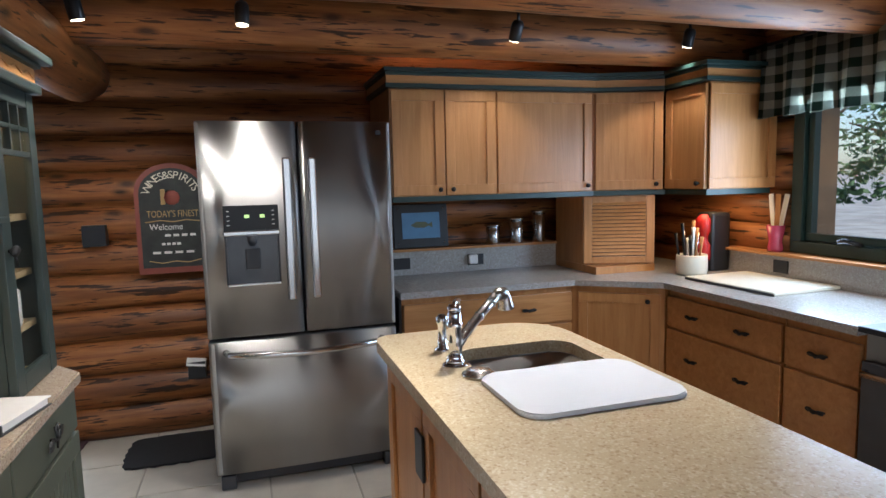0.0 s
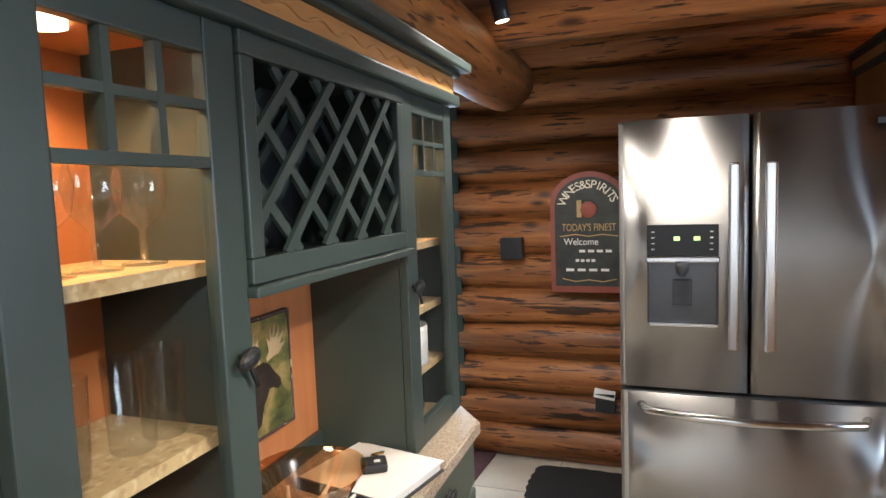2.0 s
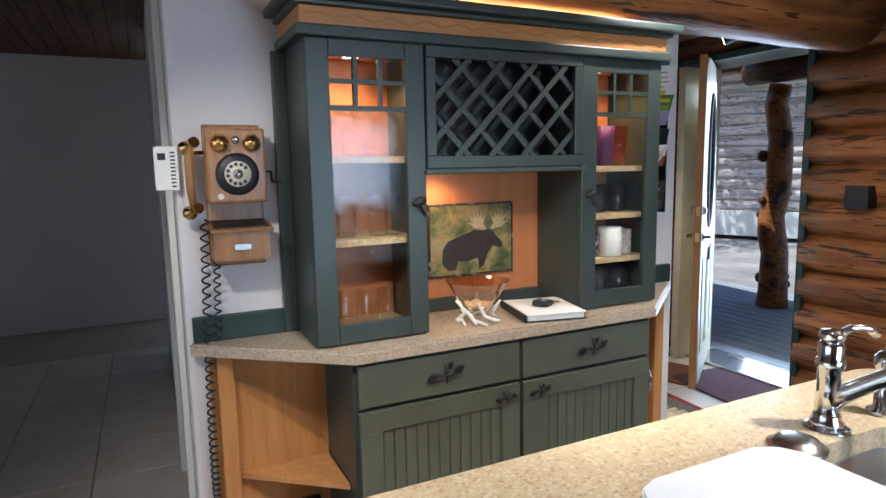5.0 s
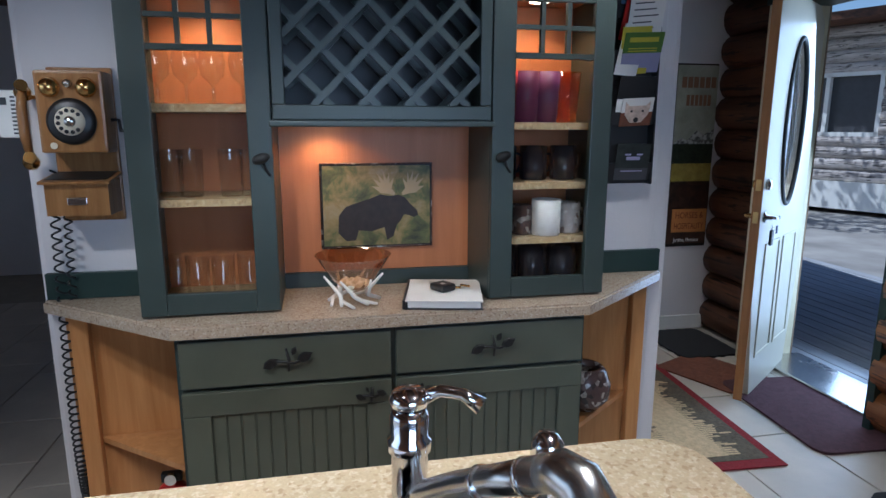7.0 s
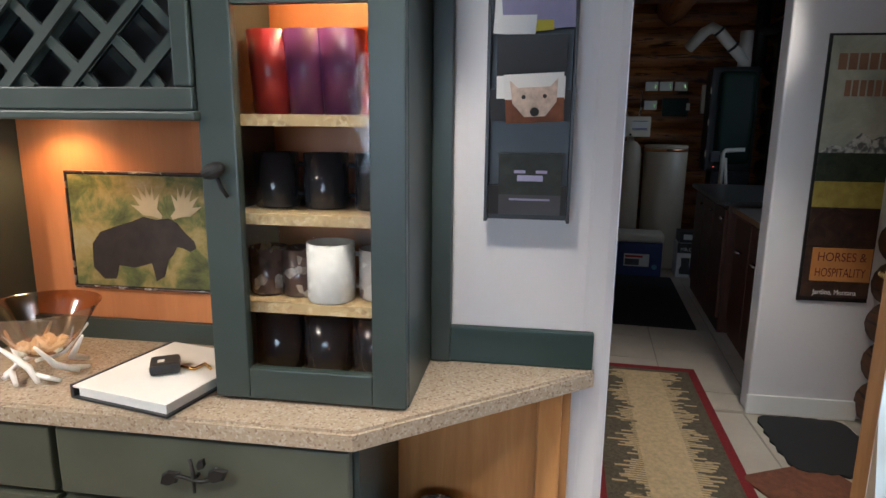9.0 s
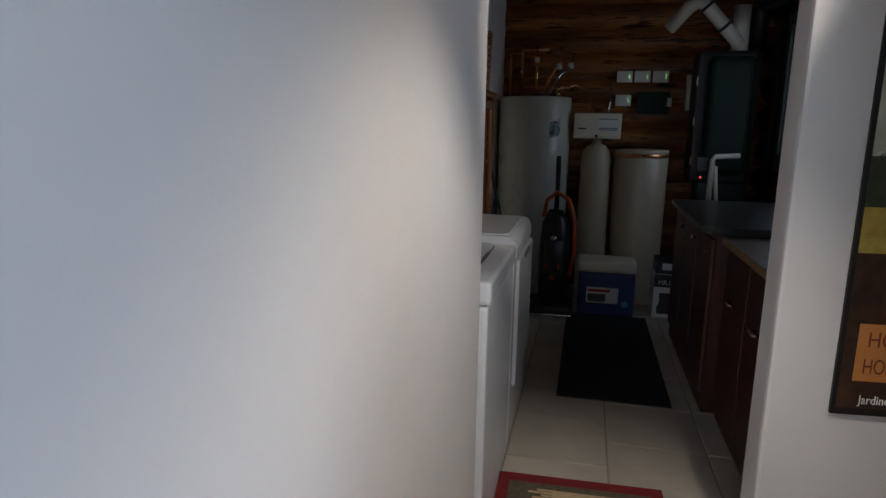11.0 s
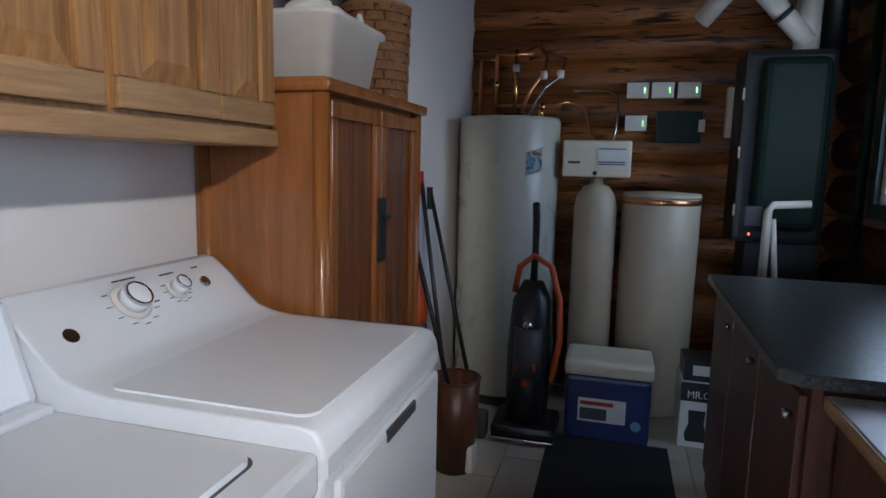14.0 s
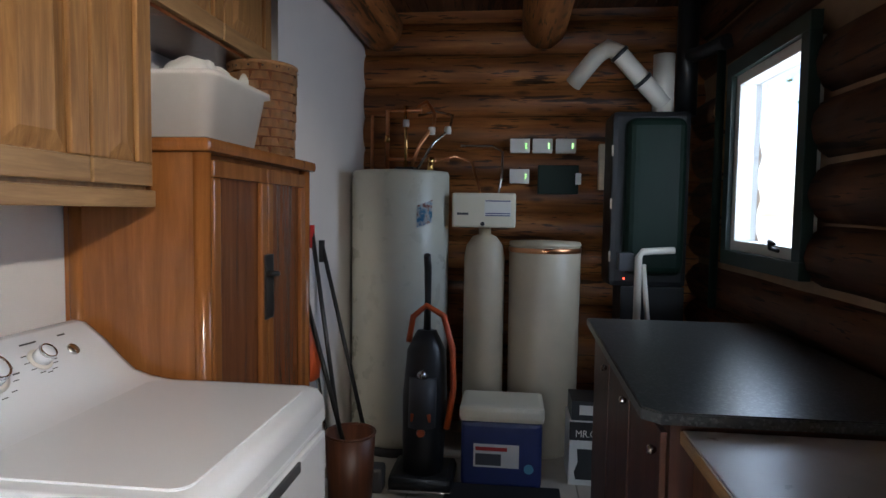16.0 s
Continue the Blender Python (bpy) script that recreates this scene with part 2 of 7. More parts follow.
BRASS = paint("brass", (0.78, 0.50, 0.18), 0.18, 1.0, 0.08, 8, 0)
COPPER = paint("copper_pipe", (0.66, 0.30, 0.14), 0.3, 1.0, 0.15, 12, 0)
IRON = paint("black_iron", (0.018, 0.017, 0.016), 0.5, 0.4, 0.3, 30, 0.15)
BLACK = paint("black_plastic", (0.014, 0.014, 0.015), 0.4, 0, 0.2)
RUBBER = paint("black_rubber", (0.02, 0.02, 0.021), 0.75, 0, 0.25, 20, 0.4)
DKGREY = paint("dark_grey", (0.06, 0.06, 0.065), 0.5)
ENAMEL = paint("white_enamel", (0.74, 0.76, 0.80), 0.2, 0, 0.015, 2, 0.01)
TANKW = paint("tank_enamel", (0.52, 0.51, 0.43), 0.28, 0, 0.04)
TANKC = paint("softener_plastic", (0.50, 0.42, 0.30), 0.4, 0, 0.06)
IVORY = paint("ivory_plastic", (0.70, 0.64, 0.50), 0.4, 0, 0.03)
PVC = paint("white_pvc", (0.68, 0.62, 0.52), 0.35, 0, 0.04)
BOILER = paint("boiler_green", (0.007, 0.018, 0.012), 0.5, 0, 0.12, spec=0.2)
BLUE = paint("cooler_blue", (0.015, 0.025, 0.12), 0.4)
RED = paint("red_paint", (0.42, 0.015, 0.012), 0.35)
ORANGE = paint("orange_plastic", (0.55, 0.09, 0.02), 0.4)
PAPER = paint("paper", (0.72, 0.70, 0.66), 0.8, 0, 0.05)
PHONEW = wood("phone_oak", (0.22, 0.10, 0.03), (0.40, 0.21, 0.075), "z", 0.3, 1.6)
PURPLE = paint("door_mat_purple", (0.085, 0.035, 0.042), 0.95, 0, 0.25, 40, 0.6)
BROWNM = paint("door_mat_brown", (0.20, 0.075, 0.04), 0.95, 0, 0.25, 40, 0.6)
RUGR = paint("rug_red", (0.24, 0.015, 0.018), 0.95, 0, 0.2, 60, 0.6)
RUGO = paint("rug_olive", (0.13, 0.105, 0.065), 0.95, 0, 0.3, 70, 0.6)
RUGT = paint("rug_tan", (0.62, 0.46, 0.25), 0.95, 0, 0.16, 50, 0.6)
GROUT = paint("grout", (0.40, 0.36, 0.29), 0.9, 0, 0.1)
TILE = paint("floor_tile", (0.56, 0.50, 0.41), 0.42, 0, 0.12, 3.5, 0.12)
PANE = glass("window_glass")
SEEDY = glass("seedy_glass", (0.96, 0.965, 0.95), 0.06, 0.10, 0.02)
DRINK = glass("drinking_glass", (0.93, 0.94, 0.94), 0.03, 0.25, 0.10)
AMBER = glass("amber_glass", (0.92, 0.56, 0.26), 0.03, 0.2, 0.10)
LUSTRE = glass("amber_lustre_bowl", (0.80, 0.48, 0.24), 0.10, 0.0, 0.28)
BULB = glow("lamp_face", (1.0, 0.78, 0.5), 12)
DECK = wood("deck_board", (0.30, 0.31, 0.33), (0.50, 0.51, 0.54), "x", 0.7)
GROUND = paint("gravel_ground", (0.34, 0.32, 0.29), 0.95, 0, 0.3, 1.2, 0.6)
LEAF = paint("leaves", (0.10, 0.17, 0.06), 0.6, 0, 0.4, 3)
BARK = paint("bark", (0.12, 0.075, 0.045), 0.9, 0, 0.3, 12, 0.5)
CLOTH = checks("gingham", (0.62, 0.64, 0.54), (0.018, 0.045, 0.028))
WICKER = paint("wicker", (0.36, 0.18, 0.075), 0.6, 0, 0.25, 40, 0.3)
BINW = paint("white_bin", (0.62, 0.58, 0.54), 0.4, 0, 0.04)
ANTLER = paint("antler_white", (0.72, 0.69, 0.64), 0.4, 0, 0.08)

# ---- mesh helpers ----
def bm_box(x0, y0, z0, x1, y1, z1, bevel=0.0, bm=None, seg=2):
    bm = bm or bmesh.new()
    m = Matrix.Translation(((x0 + x1) / 2, (y0 + y1) / 2, (z0 + z1) / 2)) @ Matrix.Diagonal((abs(x1 - x0), abs(y1 - y0), abs(z1 - z0), 1))
    vs = bmesh.ops.create_cube(bm, size=1, matrix=m)["verts"]
    if bevel:
        es = list({e for v in vs for e in v.link_edges})
        bmesh.ops.bevel(bm, geom=es, offset=bevel, segments=seg, affect="EDGES", profile=0.6)
    return bm


def bm_lathe(profile, n=24, bm=None, m=None, closed=True):
    """Turns (radius, height) pairs round the z axis."""
    bm = bm or bmesh.new()
    m = m or Matrix()
    rings = []
    for r, z in profile:
        rings.append([bm.verts.new(m @ Vector((r * math.cos(2 * math.pi * i / n), r * math.sin(2 * math.pi * i / n), z))) for i in range(n)])
    for a, b in zip(rings, rings[1:]):
        for i in range(n):
            f = bm.faces.new((a[i], a[(i + 1) % n], b[(i + 1) % n], b[i]))
            f.smooth = True
    for ring, flip in ((rings[0], True), (rings[-1], False))[: 2 if closed else 1]:
        bm.faces.new(ring[::-1] if flip else ring)
    return bm


def bm_tube(points, r, n=10, bm=None):
    """A round tube along points; r is one radius or one for each point."""
    bm = bm or bmesh.new()
    pts = [Vector(p) for p in points]
    rings = []
    side = None
    for i, p in enumerate(pts):
        d = (pts[min(i + 1, len(pts) - 1)] - pts[max(i - 1, 0)]).normalized()
        if side is None:
            side = d.orthogonal().normalized()
        side = (side - d * side.dot(d)).normalized()
        up = d.cross(side)
        q = r[i] if isinstance(r, (list, tuple)) else r
        rings.append([bm.verts.new(p + (side * math.cos(2 * math.pi * k / n) + up * math.sin(2 * math.pi * k / n)) * q) for k in range(n)])
    for a, b in zip(rings, rings[1:]):
        for k in range(n):
            f = bm.faces.new((a[k], a[(k + 1) % n], b[(k + 1) % n], b[k]))
            f.smooth = True
    bm.faces.new(rings[0][::-1])
    bm.faces.new(rings[-1])
    return bm


def bm_prism(outline, z0, z1, bevel=0.0, bm=None):
    """Stands a flat outline of (x, y) up from z0 to z1."""
    bm = bm or bmesh.new()
    lo = [bm.verts.new((x, y, z0)) for x, y in outline]
    hi = [bm.verts.new((x, y, z1)) for x, y in outline]
    n = len(lo)
    fs = [bm.faces.new(lo[::-1]), bm.faces.new(hi)]
    fs += [bm.faces.new((lo[i], lo[(i + 1) % n], hi[(i + 1) % n], hi[i])) for i in range(n)]
    if bevel:
        es = [e for e in fs[1].edges]
        bmesh.ops.bevel(bm, geom=es, offset=bevel, segments=2, affect="EDGES")
    return bm


def turned(bm, m):
    bmesh.ops.transform(bm, matrix=m, verts=bm.verts)
    return bm


def mesh_of(name, bm, material):
    bmesh.ops.recalc_face_normals(bm, faces=bm.faces)
    me = bpy.data.meshes.new(name)
    bm.to_mesh(me)
    bm.free()
    for m in material if isinstance(material, (list, tuple)) else (material,):
        me.materials.append(m)
    return me


def part(name, bm, material, parent, label=""):
    ob = new(name, mesh_of(name, bm, material))
    ob.parent = parent
    return tagged(ob, label)


def thing(name, label, category, m=None, group="", kind=""):
    ob = new(name)
    ob.empty_display_size = 0.05
    if m is not None:
        ob.matrix_world = m
    return tagged(ob, label, category, group, kind)


def solid(name, bm, material, label="", category="", kind="structure", m=None, group=""):
    ob = new(name, mesh_of(name, bm, material))
    if m is not None:
        ob.matrix_world = m
    return tagged(ob, label, category, group, kind)


def writing(text, size, m, material, parent, name="lettering", align="CENTER", extrude=0.0006, squeeze=1.0):
    cu = bpy.data.curves.new(name, "FONT")
    cu.body, cu.size, cu.align_x, cu.align_y, cu.extrude = text, size, align, "CENTER", extrude
    tmp = bpy.data.objects.new(name, cu)
    scene.collection.objects.link(tmp)
    me = bpy.data.meshes.new_from_object(tmp.evaluated_get(bpy.context.evaluated_depsgraph_get()))
    bpy.data.objects.remove(tmp)
    me.materials.clear()
    me.materials.append(material)
    ob = new(name, me)
    ob.parent = parent
    ob.matrix_local = m @ Matrix.Diagonal((squeeze, 1, 1, 1))
    return ob


LAUNDRY = pose(-2.82, 2.99, 0, 0, 0, -5)     # the laundry's own axes: x runs back out of the room, y to its window wall

# ---- logs ----
LOG_CACHE = {}


def log_mesh(length, r, material, seed, n=16):
    key = (round(length, 2), round(r, 3), material.name, seed)
    if key in LOG_CACHE:
        return LOG_CACHE[key]
    rng = random.Random(seed * 97 + 5)
    bm = bmesh.new()
    steps = max(4, int(length / 0.22))
    rings = []
    off = Vector((rng.random() * 40, rng.random() * 40, rng.random() * 40))
    for i in range(steps + 1):
        x = -length / 2 + length * i / steps
        ring = []
        for k in range(n):
            a = 2 * math.pi * k / n
            q = r * (1 + 0.055 * noise.noise(Vector((x * 1.7, math.cos(a) * 1.1, math.sin(a) * 1.1)) + off) + 0.03 * noise.noise(Vector((x * 6, math.cos(a) * 3, math.sin(a) * 3)) + off))
            ring.append(bm.verts.new((x, q * math.cos(a), q * math.sin(a))))
        rings.append(ring)
    for a, b in zip(rings, rings[1:]):
        for k in range(n):
            f = bm.faces.new((a[k], a[(k + 1) % n], b[(k + 1) % n], b[k]))
            f.smooth = True
    for ring in (rings[0][::-1], rings[-1]):
        bm.faces.new(ring).material_index = 1
    LOG_CACHE[key] = mesh_of("log", bm, (material, LOGE))
    return LOG_CACHE[key]


def log_at(parent, m, length, r, material, seed, name="log"):
    ob = new(name, log_mesh(length, r, material, seed))
    ob.parent = parent
    ob.matrix_world = m
    return ob


def log_course(parent, x0, x1, y, z0, z1, material, r=0.115, pitch=0.2, seed=0, turn=Matrix(), flip=False):
    """Rows of logs from x0 to x1 with their middle on y."""
    k, z = 0, z0 + pitch / 2
    while z < z1:
        m = turn @ pose((x0 + x1) / 2, y + random.uniform(-0.008, 0.008), z, 0, random.uniform(-0.15, 0.15), 0)
        log_at(parent, m, x1 - x0, r, material, seed + k % 5)
        z += pitch
        k += 1


# ---- large structure ----
CEIL = 2.46
NY = 4.14                                   # inner face of the north log wall, about
floor = solid("floor", bm_box(-5.6, -3.2, -0.12, 3.2, 4.5, -0.006), GROUT, "pale stone tile floor with light grout joints", "floor")
# walls
wn_ = thing("wall_north", "horizontal brown log wall with dark cracks and knots", "log wall", kind="structure")
part("core", bm_box(-1.2, NY + 0.10, -0.05, 3.1, NY + 0.3, 2.8), CHINK, wn_)
part("core", bm_box(-2.9, NY + 0.27, -0.05, -2.16, NY + 0.4, 2.8), CHINK, wn_)
part("core", bm_box(-2.16, NY + 0.10, 2.1, -1.2, NY + 0.3, 2.8), CHINK, wn_)
log_course(wn_, -1.23, 3.0, NY + 0.1, 0.0, 2.7, LOG, seed=1)
# logs beside and over the door: shade put into the darker colour
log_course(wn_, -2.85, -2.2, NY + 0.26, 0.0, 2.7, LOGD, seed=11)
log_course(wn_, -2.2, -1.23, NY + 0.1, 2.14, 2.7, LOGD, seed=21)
we_ = thing("wall_east", "log wall with a wide green-framed window", "log wall", kind="structure")
WE = 2.86
part("core", bm_box(WE + 0.08, -3.2, -0.05, WE + 0.25, 1.3, 2.8), CHINK, we_)
part("core", bm_box(WE + 0.08, 2.82, -0.05, WE + 0.25, 4.3, 2.8), CHINK, we_)
part("core", bm_box(WE + 0.08, 1.3, -0.05, WE + 0.25, 2.82, 1.06), CHINK, we_)
part("core", bm_box(WE + 0.08, 1.3, 2.0, WE + 0.25, 2.82, 2.8), CHINK, we_)
QT = pose(0, 0, 0, 0, 0, 90)
log_course(we_, -3.1, 1.26, -(WE + 0.1), 0, 2.7, LOG, seed=31, turn=QT)
log_course(we_, 2.86, 4.2, -(WE + 0.1), 0, 2.7, LOG, seed=36, turn=QT)
log_course(we_, 1.26, 2.86, -(WE + 0.1), 0, 1.03, LOG, seed=41, turn=QT)
log_course(we_, 1.26, 2.86, -(WE + 0.1), 2.02, 2.7, LOG, seed=46, turn=QT)
# south wall with a wide window opening behind the walk
ws_ = thing("wall_south", "white wall with a wide window opening", "wall", kind="structure")
part("core", bm_box(-5.6, -2.7, 0, -0.7, -2.5, 2.6), WALL, ws_)
part("core", bm_box(2.5, -2.7, 0, 3.1, -2.5, 2.6), WALL, ws_)
part("core", bm_box(-0.7, -2.7, 0, 2.5, -2.5, 0.5), WALL, ws_)
part("core", bm_box(-0.7, -2.7, 2.25, 2.5, -2.5, 2.6), WALL, ws_)
solid("wall_west", bm_box(-5.6, -2.7, 0, -5.45, 0.9, 2.6), WALL, "plain white wall", "wall")
# the white partition behind the hutch, its returns and the room inside
pw_ = thing("wall_partition", "white plaster partition with rounded corners", "wall", kind="structure")
part("face", bm_box(-1.10, 0.82, 0, -0.97, 2.87, 2.5, 0.02), WALL, pw_)
part("hall_return", turned(bm_box(0, -0.13, 0, 1.86, 0.0, 2.5, 0.02), LAUNDRY), WALL, pw_)
part("south_return", bm_box(-1.22, 0.823, 0, -1.105, 0.92, 2.5), WALL, pw_)
part("south_return", bm_box(-4.2, 0.823, 0, -2.02, 0.92, 2.5), WALL, pw_)
part("south_return", bm_box(-2.02, 0.823, 2.04, -1.22, 0.92, 2.5), WALL, pw_)
part("back", bm_box(-2.3, 0.95, 0, -2.2, 2.2, 2.5), WALL, pw_)
# wall with the poster, beside the laundry opening
po_ = thing("wall_poster", "white plaster wall between laundry opening and logs", "wall", kind="structure")
part("face", bm_box(-2.88, 3.80, 0, -2.77, NY + 0.24, 2.5, 0.012), WALL, po_)
part("header", bm_box(-2.88, 2.95, 2.22, -2.775, 3.80, 2.5), WALL, po_)
solid("baseboard", bm_box(-2.768, 3.79, 0, -2.752, NY + 0.16, 0.10, 0.004), WHITE, "white painted baseboard", "baseboard")
solid("baseboard", turned(bm_box(0.02, 0.002, 0, 1.75, 0.016, 0.10, 0.004), LAUNDRY), WHITE, "white painted baseboard", "baseboard")
# doorway of the room inside, with casing
dc = thing("door_2", "white door casing of an open doorway", "door casing", kind="structure")
for x0, x1 in ((-1.225, -1.15), (-2.09, -2.015)):
    part("casing", bm_box(x0, 0.80, 0, x1, 0.822, 2.1, 0.004), WHITE, dc)
part("casing", bm_box(-2.09, 0.80, 2.04, -1.15, 0.822, 2.11, 0.004), WHITE, dc)
part("strike_plate", bm_box(-2.018, 0.85, 0.93, -2.012, 0.88, 1.0), IRON, dc)
solid("wall_inner_room", bm_box(-2.2, 2.2, 0, -1.1, 2.3, 2.5), WALL, "white wall of the small room", "wall")
# ceilings
ce = bmesh.new()
for i in range(62):
    y0 = -3.0 + i * 0.12
    bm_box(-5.6, y0, CEIL, 3.1, y0 + 0.114, CEIL + 0.02, bm=ce)
bm_box(-5.6, -3.0, CEIL + 0.022, 3.1, 4.45, CEIL + 0.1, bm=ce)
solid("ceiling", ce, LOGD, "dark brown plank ceiling between log beams", "ceiling")
# ceiling beams
def beam(m, length, r, material, seed, label="peeled round log ceiling beam"):
    ob = new("ceiling_beam", log_mesh(length, r, material, seed, 20))
    ob.matrix_world = m
    return tagged(ob, label, "beam", "log beams", "structure")


beam(pose(-0.86, 1.25, 2.10, 0, 0, 90), 5.3, 0.145, LOG, 61, "thick log beam above the hutch")
for k, (y, z) in enumerate(((3.22, 2.25), (2.34, 2.25), (1.46, 2.27), (0.58, 2.27), (-0.30, 2.27), (-1.18, 2.27))):
    beam(pose(0.98, y, z, 0, 0, 0), 3.76, 0.135, LOG, 70 + k)
beam(pose(-1.9, 3.9, 2.32, 0, 0, 0), 1.9, 0.12, LOGD, 81)
# exterior door opening trim
dt = thing("door_1", "cream exterior door standing open on a dark green jamb", "door", kind="structure")
part("jamb", bm_box(-1.245, NY + 0.0, 0, -1.205, NY + 0.36, 2.12), GREEND, dt, "dark green jamb")
part("jamb", bm_box(-2.19, NY + 0.02, 0, -2.13, NY + 0.36, 2.12), CREAM, dt, "cream jamb")
part("head_jamb", bm_box(-2.19, NY + 0.0, 2.08, -1.205, NY + 0.36, 2.12), GREEND, dt)
part("threshold", bm_box(-2.13, NY + 0.1, 0, -1.245, NY + 0.42, 0.025, 0.006), NICKEL, dt, "worn metal threshold")
# the leaf: local x from the hinge to the latch edge, y through the leaf
LEAFM = pose(-2.12, NY + 0.30, 0.015, 0, 0, -54)
def leaf_part(name, bm, material, label=""):
    ob = part(name, bm, material, dt, label)
    ob.matrix_world = LEAFM
    return ob


lb = bmesh.new()
W_, H_ = 0.86, 2.04
ring = []
NV = 28
for k in range(NV):
    a = 2 * math.pi * k / NV
    ring.append((W_ / 2 + 0.17 * math.cos(a), 1.42 + 0.42 * math.sin(a)))
outer = []
for k in range(NV):
    a = 2 * math.pi * k / NV
    s_ = min((W_ / 2) / max(abs(math.cos(a)), 1e-6), 1e9)
    hx, hz = math.cos(a), math.sin(a)
    t_ = min(W_ / 2 / max(abs(hx), 1e-6), (H_ - 1.42 if hz > 0 else 1.42) / max(abs(hz), 1e-6))
    outer.append((W_ / 2 + hx * t_, 1.42 + hz * t_))
for yy in (-0.022, 0.022):
    a_ = [lb.verts.new((x, yy, z)) for x, z in ring]
    b_ = [lb.verts.new((x, yy, z)) for x, z in outer]
    for k in range(NV):
        lb.faces.new((a_[k], a_[(k + 1) % NV], b_[(k + 1) % NV], b_[k]))
    if yy < 0:
        ra, rb = a_, b_
for k in range(NV):
    j = (k + 1) % NV
    lb.faces.new((ra[k], ra[j], a_[j], a_[k]))
    lb.faces.new((rb[k], rb[j], b_[j], b_[k]))
leaf = leaf_part("door_leaf", lb, DOORW, "white door leaf with an oval glass pane")
leaf_part("latch_edge", bm_box(W_ - 0.001, -0.021, 0.0, W_ + 0.004, 0.021, H_), CAB, "bare wood latch edge")
leaf_part("oval_trim", bm_tube([(W_ / 2 + 0.175 * math.cos(2 * math.pi * k / 40), 0.024, 1.42 + 0.425 * math.sin(2 * math.pi * k / 40)) for k in range(41)], 0.013, 8), IRON, "dark oval trim")
leaf_part("oval_trim", bm_tube([(W_ / 2 + 0.175 * math.cos(2 * math.pi * k / 40), -0.024, 1.42 + 0.425 * math.sin(2 * math.pi * k / 40)) for k in range(41)], 0.013, 8), IRON)
op_ = leaf_part("oval_pane", turned(bm_lathe([(0.001, -0.002), (1, -0.002), (1, 0.002), (0.001, 0.002)], 36), pose(W_ / 2, 0, 1.42, 90) @ Matrix.Diagonal((0.172, 0.422, 1, 1))), PANE)
op_.visible_shadow = False
for y_ in (0.024, -0.024):
    for x0, x1 in ((0.13, 0.40), (0.46, 0.73)):
        pb = bmesh.new()
        for q in ((x0, 0.2, x1, 0.215), (x0, 0.80, x1, 0.815), (x0, 0.215, x0 + 0.015, 0.8), (x1 - 0.015, 0.215, x1, 0.8)):
            bm_box(q[0], y_ - 0.005, q[1], q[2], y_ + 0.005, q[3], 0.002, bm=pb)
        leaf_part("panel_moulding", pb, DOORW)
for y_, s_ in ((0.022, 1), (-0.022, -1)):
    h_ = bm_lathe([(0.03, 0), (0.03, 0.006), (0.012, 0.012), (0.012, 0.04)], 16, m=pose(W_ - 0.06, y_, 0.96, -90 * s_))
    bm_tube([(W_ - 0.06, y_ + s_ * 0.04, 0.96), (W_ - 0.10, y_ + s_ * 0.045, 0.955), (W_ - 0.17, y_ + s_ * 0.04, 0.95)], 0.009, bm=h_)
    leaf_part("lever_handle", h_, BRASS if s_ < 0 else NICKEL, "worn metal lever handle")
    leaf_part("deadbolt", bm_lathe([(0.028, 0), (0.028, 0.01), (0.02, 0.02), (0.008, 0.022)], 16, m=pose(W_ - 0.06, y_, 1.12, -90 * s_)), BRASS if s_ < 0 else NICKEL)
for z_ in (0.96, 1.12):
    leaf_part("latch_plate", bm_box(W_ + 0.004, -0.012, z_ - 0.028, W_ + 0.006, 0.012, z_ + 0.028), BRASS)
keyring = thing("key_fob", "black key fob and keys hanging from the door lock", "keys", LEAFM)
part("fob", bm_box(W_ - 0.085, 0.055, 0.82, W_ - 0.045, 0.07, 0.90, 0.008), BLACK, keyring)
part("blue_tag", bm_box(W_ - 0.16, 0.06, 0.87, W_ - 0.14, 0.066, 0.91, 0.002), BLUE, keyring)
part("ring", bm_tube([(W_ - 0.065 + 0.012 * math.cos(k * 0.785), 0.062, 0.912 + 0.012 * math.sin(k * 0.785)) for k in range(9)], 0.0015, 6), NICKEL, keyring)

# ---- outside ----
solid("ground", bm_box(-500, -500, -0.5, 500, 900, -0.32), GROUND, "pale gravel yard in bright sun", "ground")
dk = thing("porch_deck", "grey wooden porch deck of parallel boards", "deck", kind="structure")
part("joists", bm_box(-7, NY + 0.42, -0.3, 3, 6.85, -0.06), DECK, dk)
bd = mesh_of("deck_board", bm_box(-5, -0.066, -0.055, 5, 0.066, -0.02, 0.004), DECK)
for k in range(17):
    o_ = new("deck_board", bd)
    o_.parent = dk
    o_.location = (-2, NY + 0.5 + 0.142 * k, 0)
pr = thing("porch_roof", "plank porch roof on a log beam", "porch roof", kind="structure")
part("planks", bm_box(-3.3, NY + 0.45, 2.45, 4, 7.1, 2.5), LOGD, pr)
log_at(pr, pose(0.3, 6.3, 2.3), 7.2, 0.13, LOGD, 90, "roof_beam")
pp = thing("porch_post", "knobbly peeled log porch post", "post", pose(-2.95, 6.3, -0.02), kind="structure")
pb_ = bm_tube([(0.03 * math.sin(i), 0.02 * math.cos(2 * i), i * 0.18) for i in range(13)], [0.15, 0.135, 0.13, 0.125, 0.13, 0.12, 0.12, 0.115, 0.12, 0.11, 0.11, 0.105, 0.1], 14)
part("trunk", pb_, LOG, pp)
rk = random.Random(4)
kn = bmesh.new()
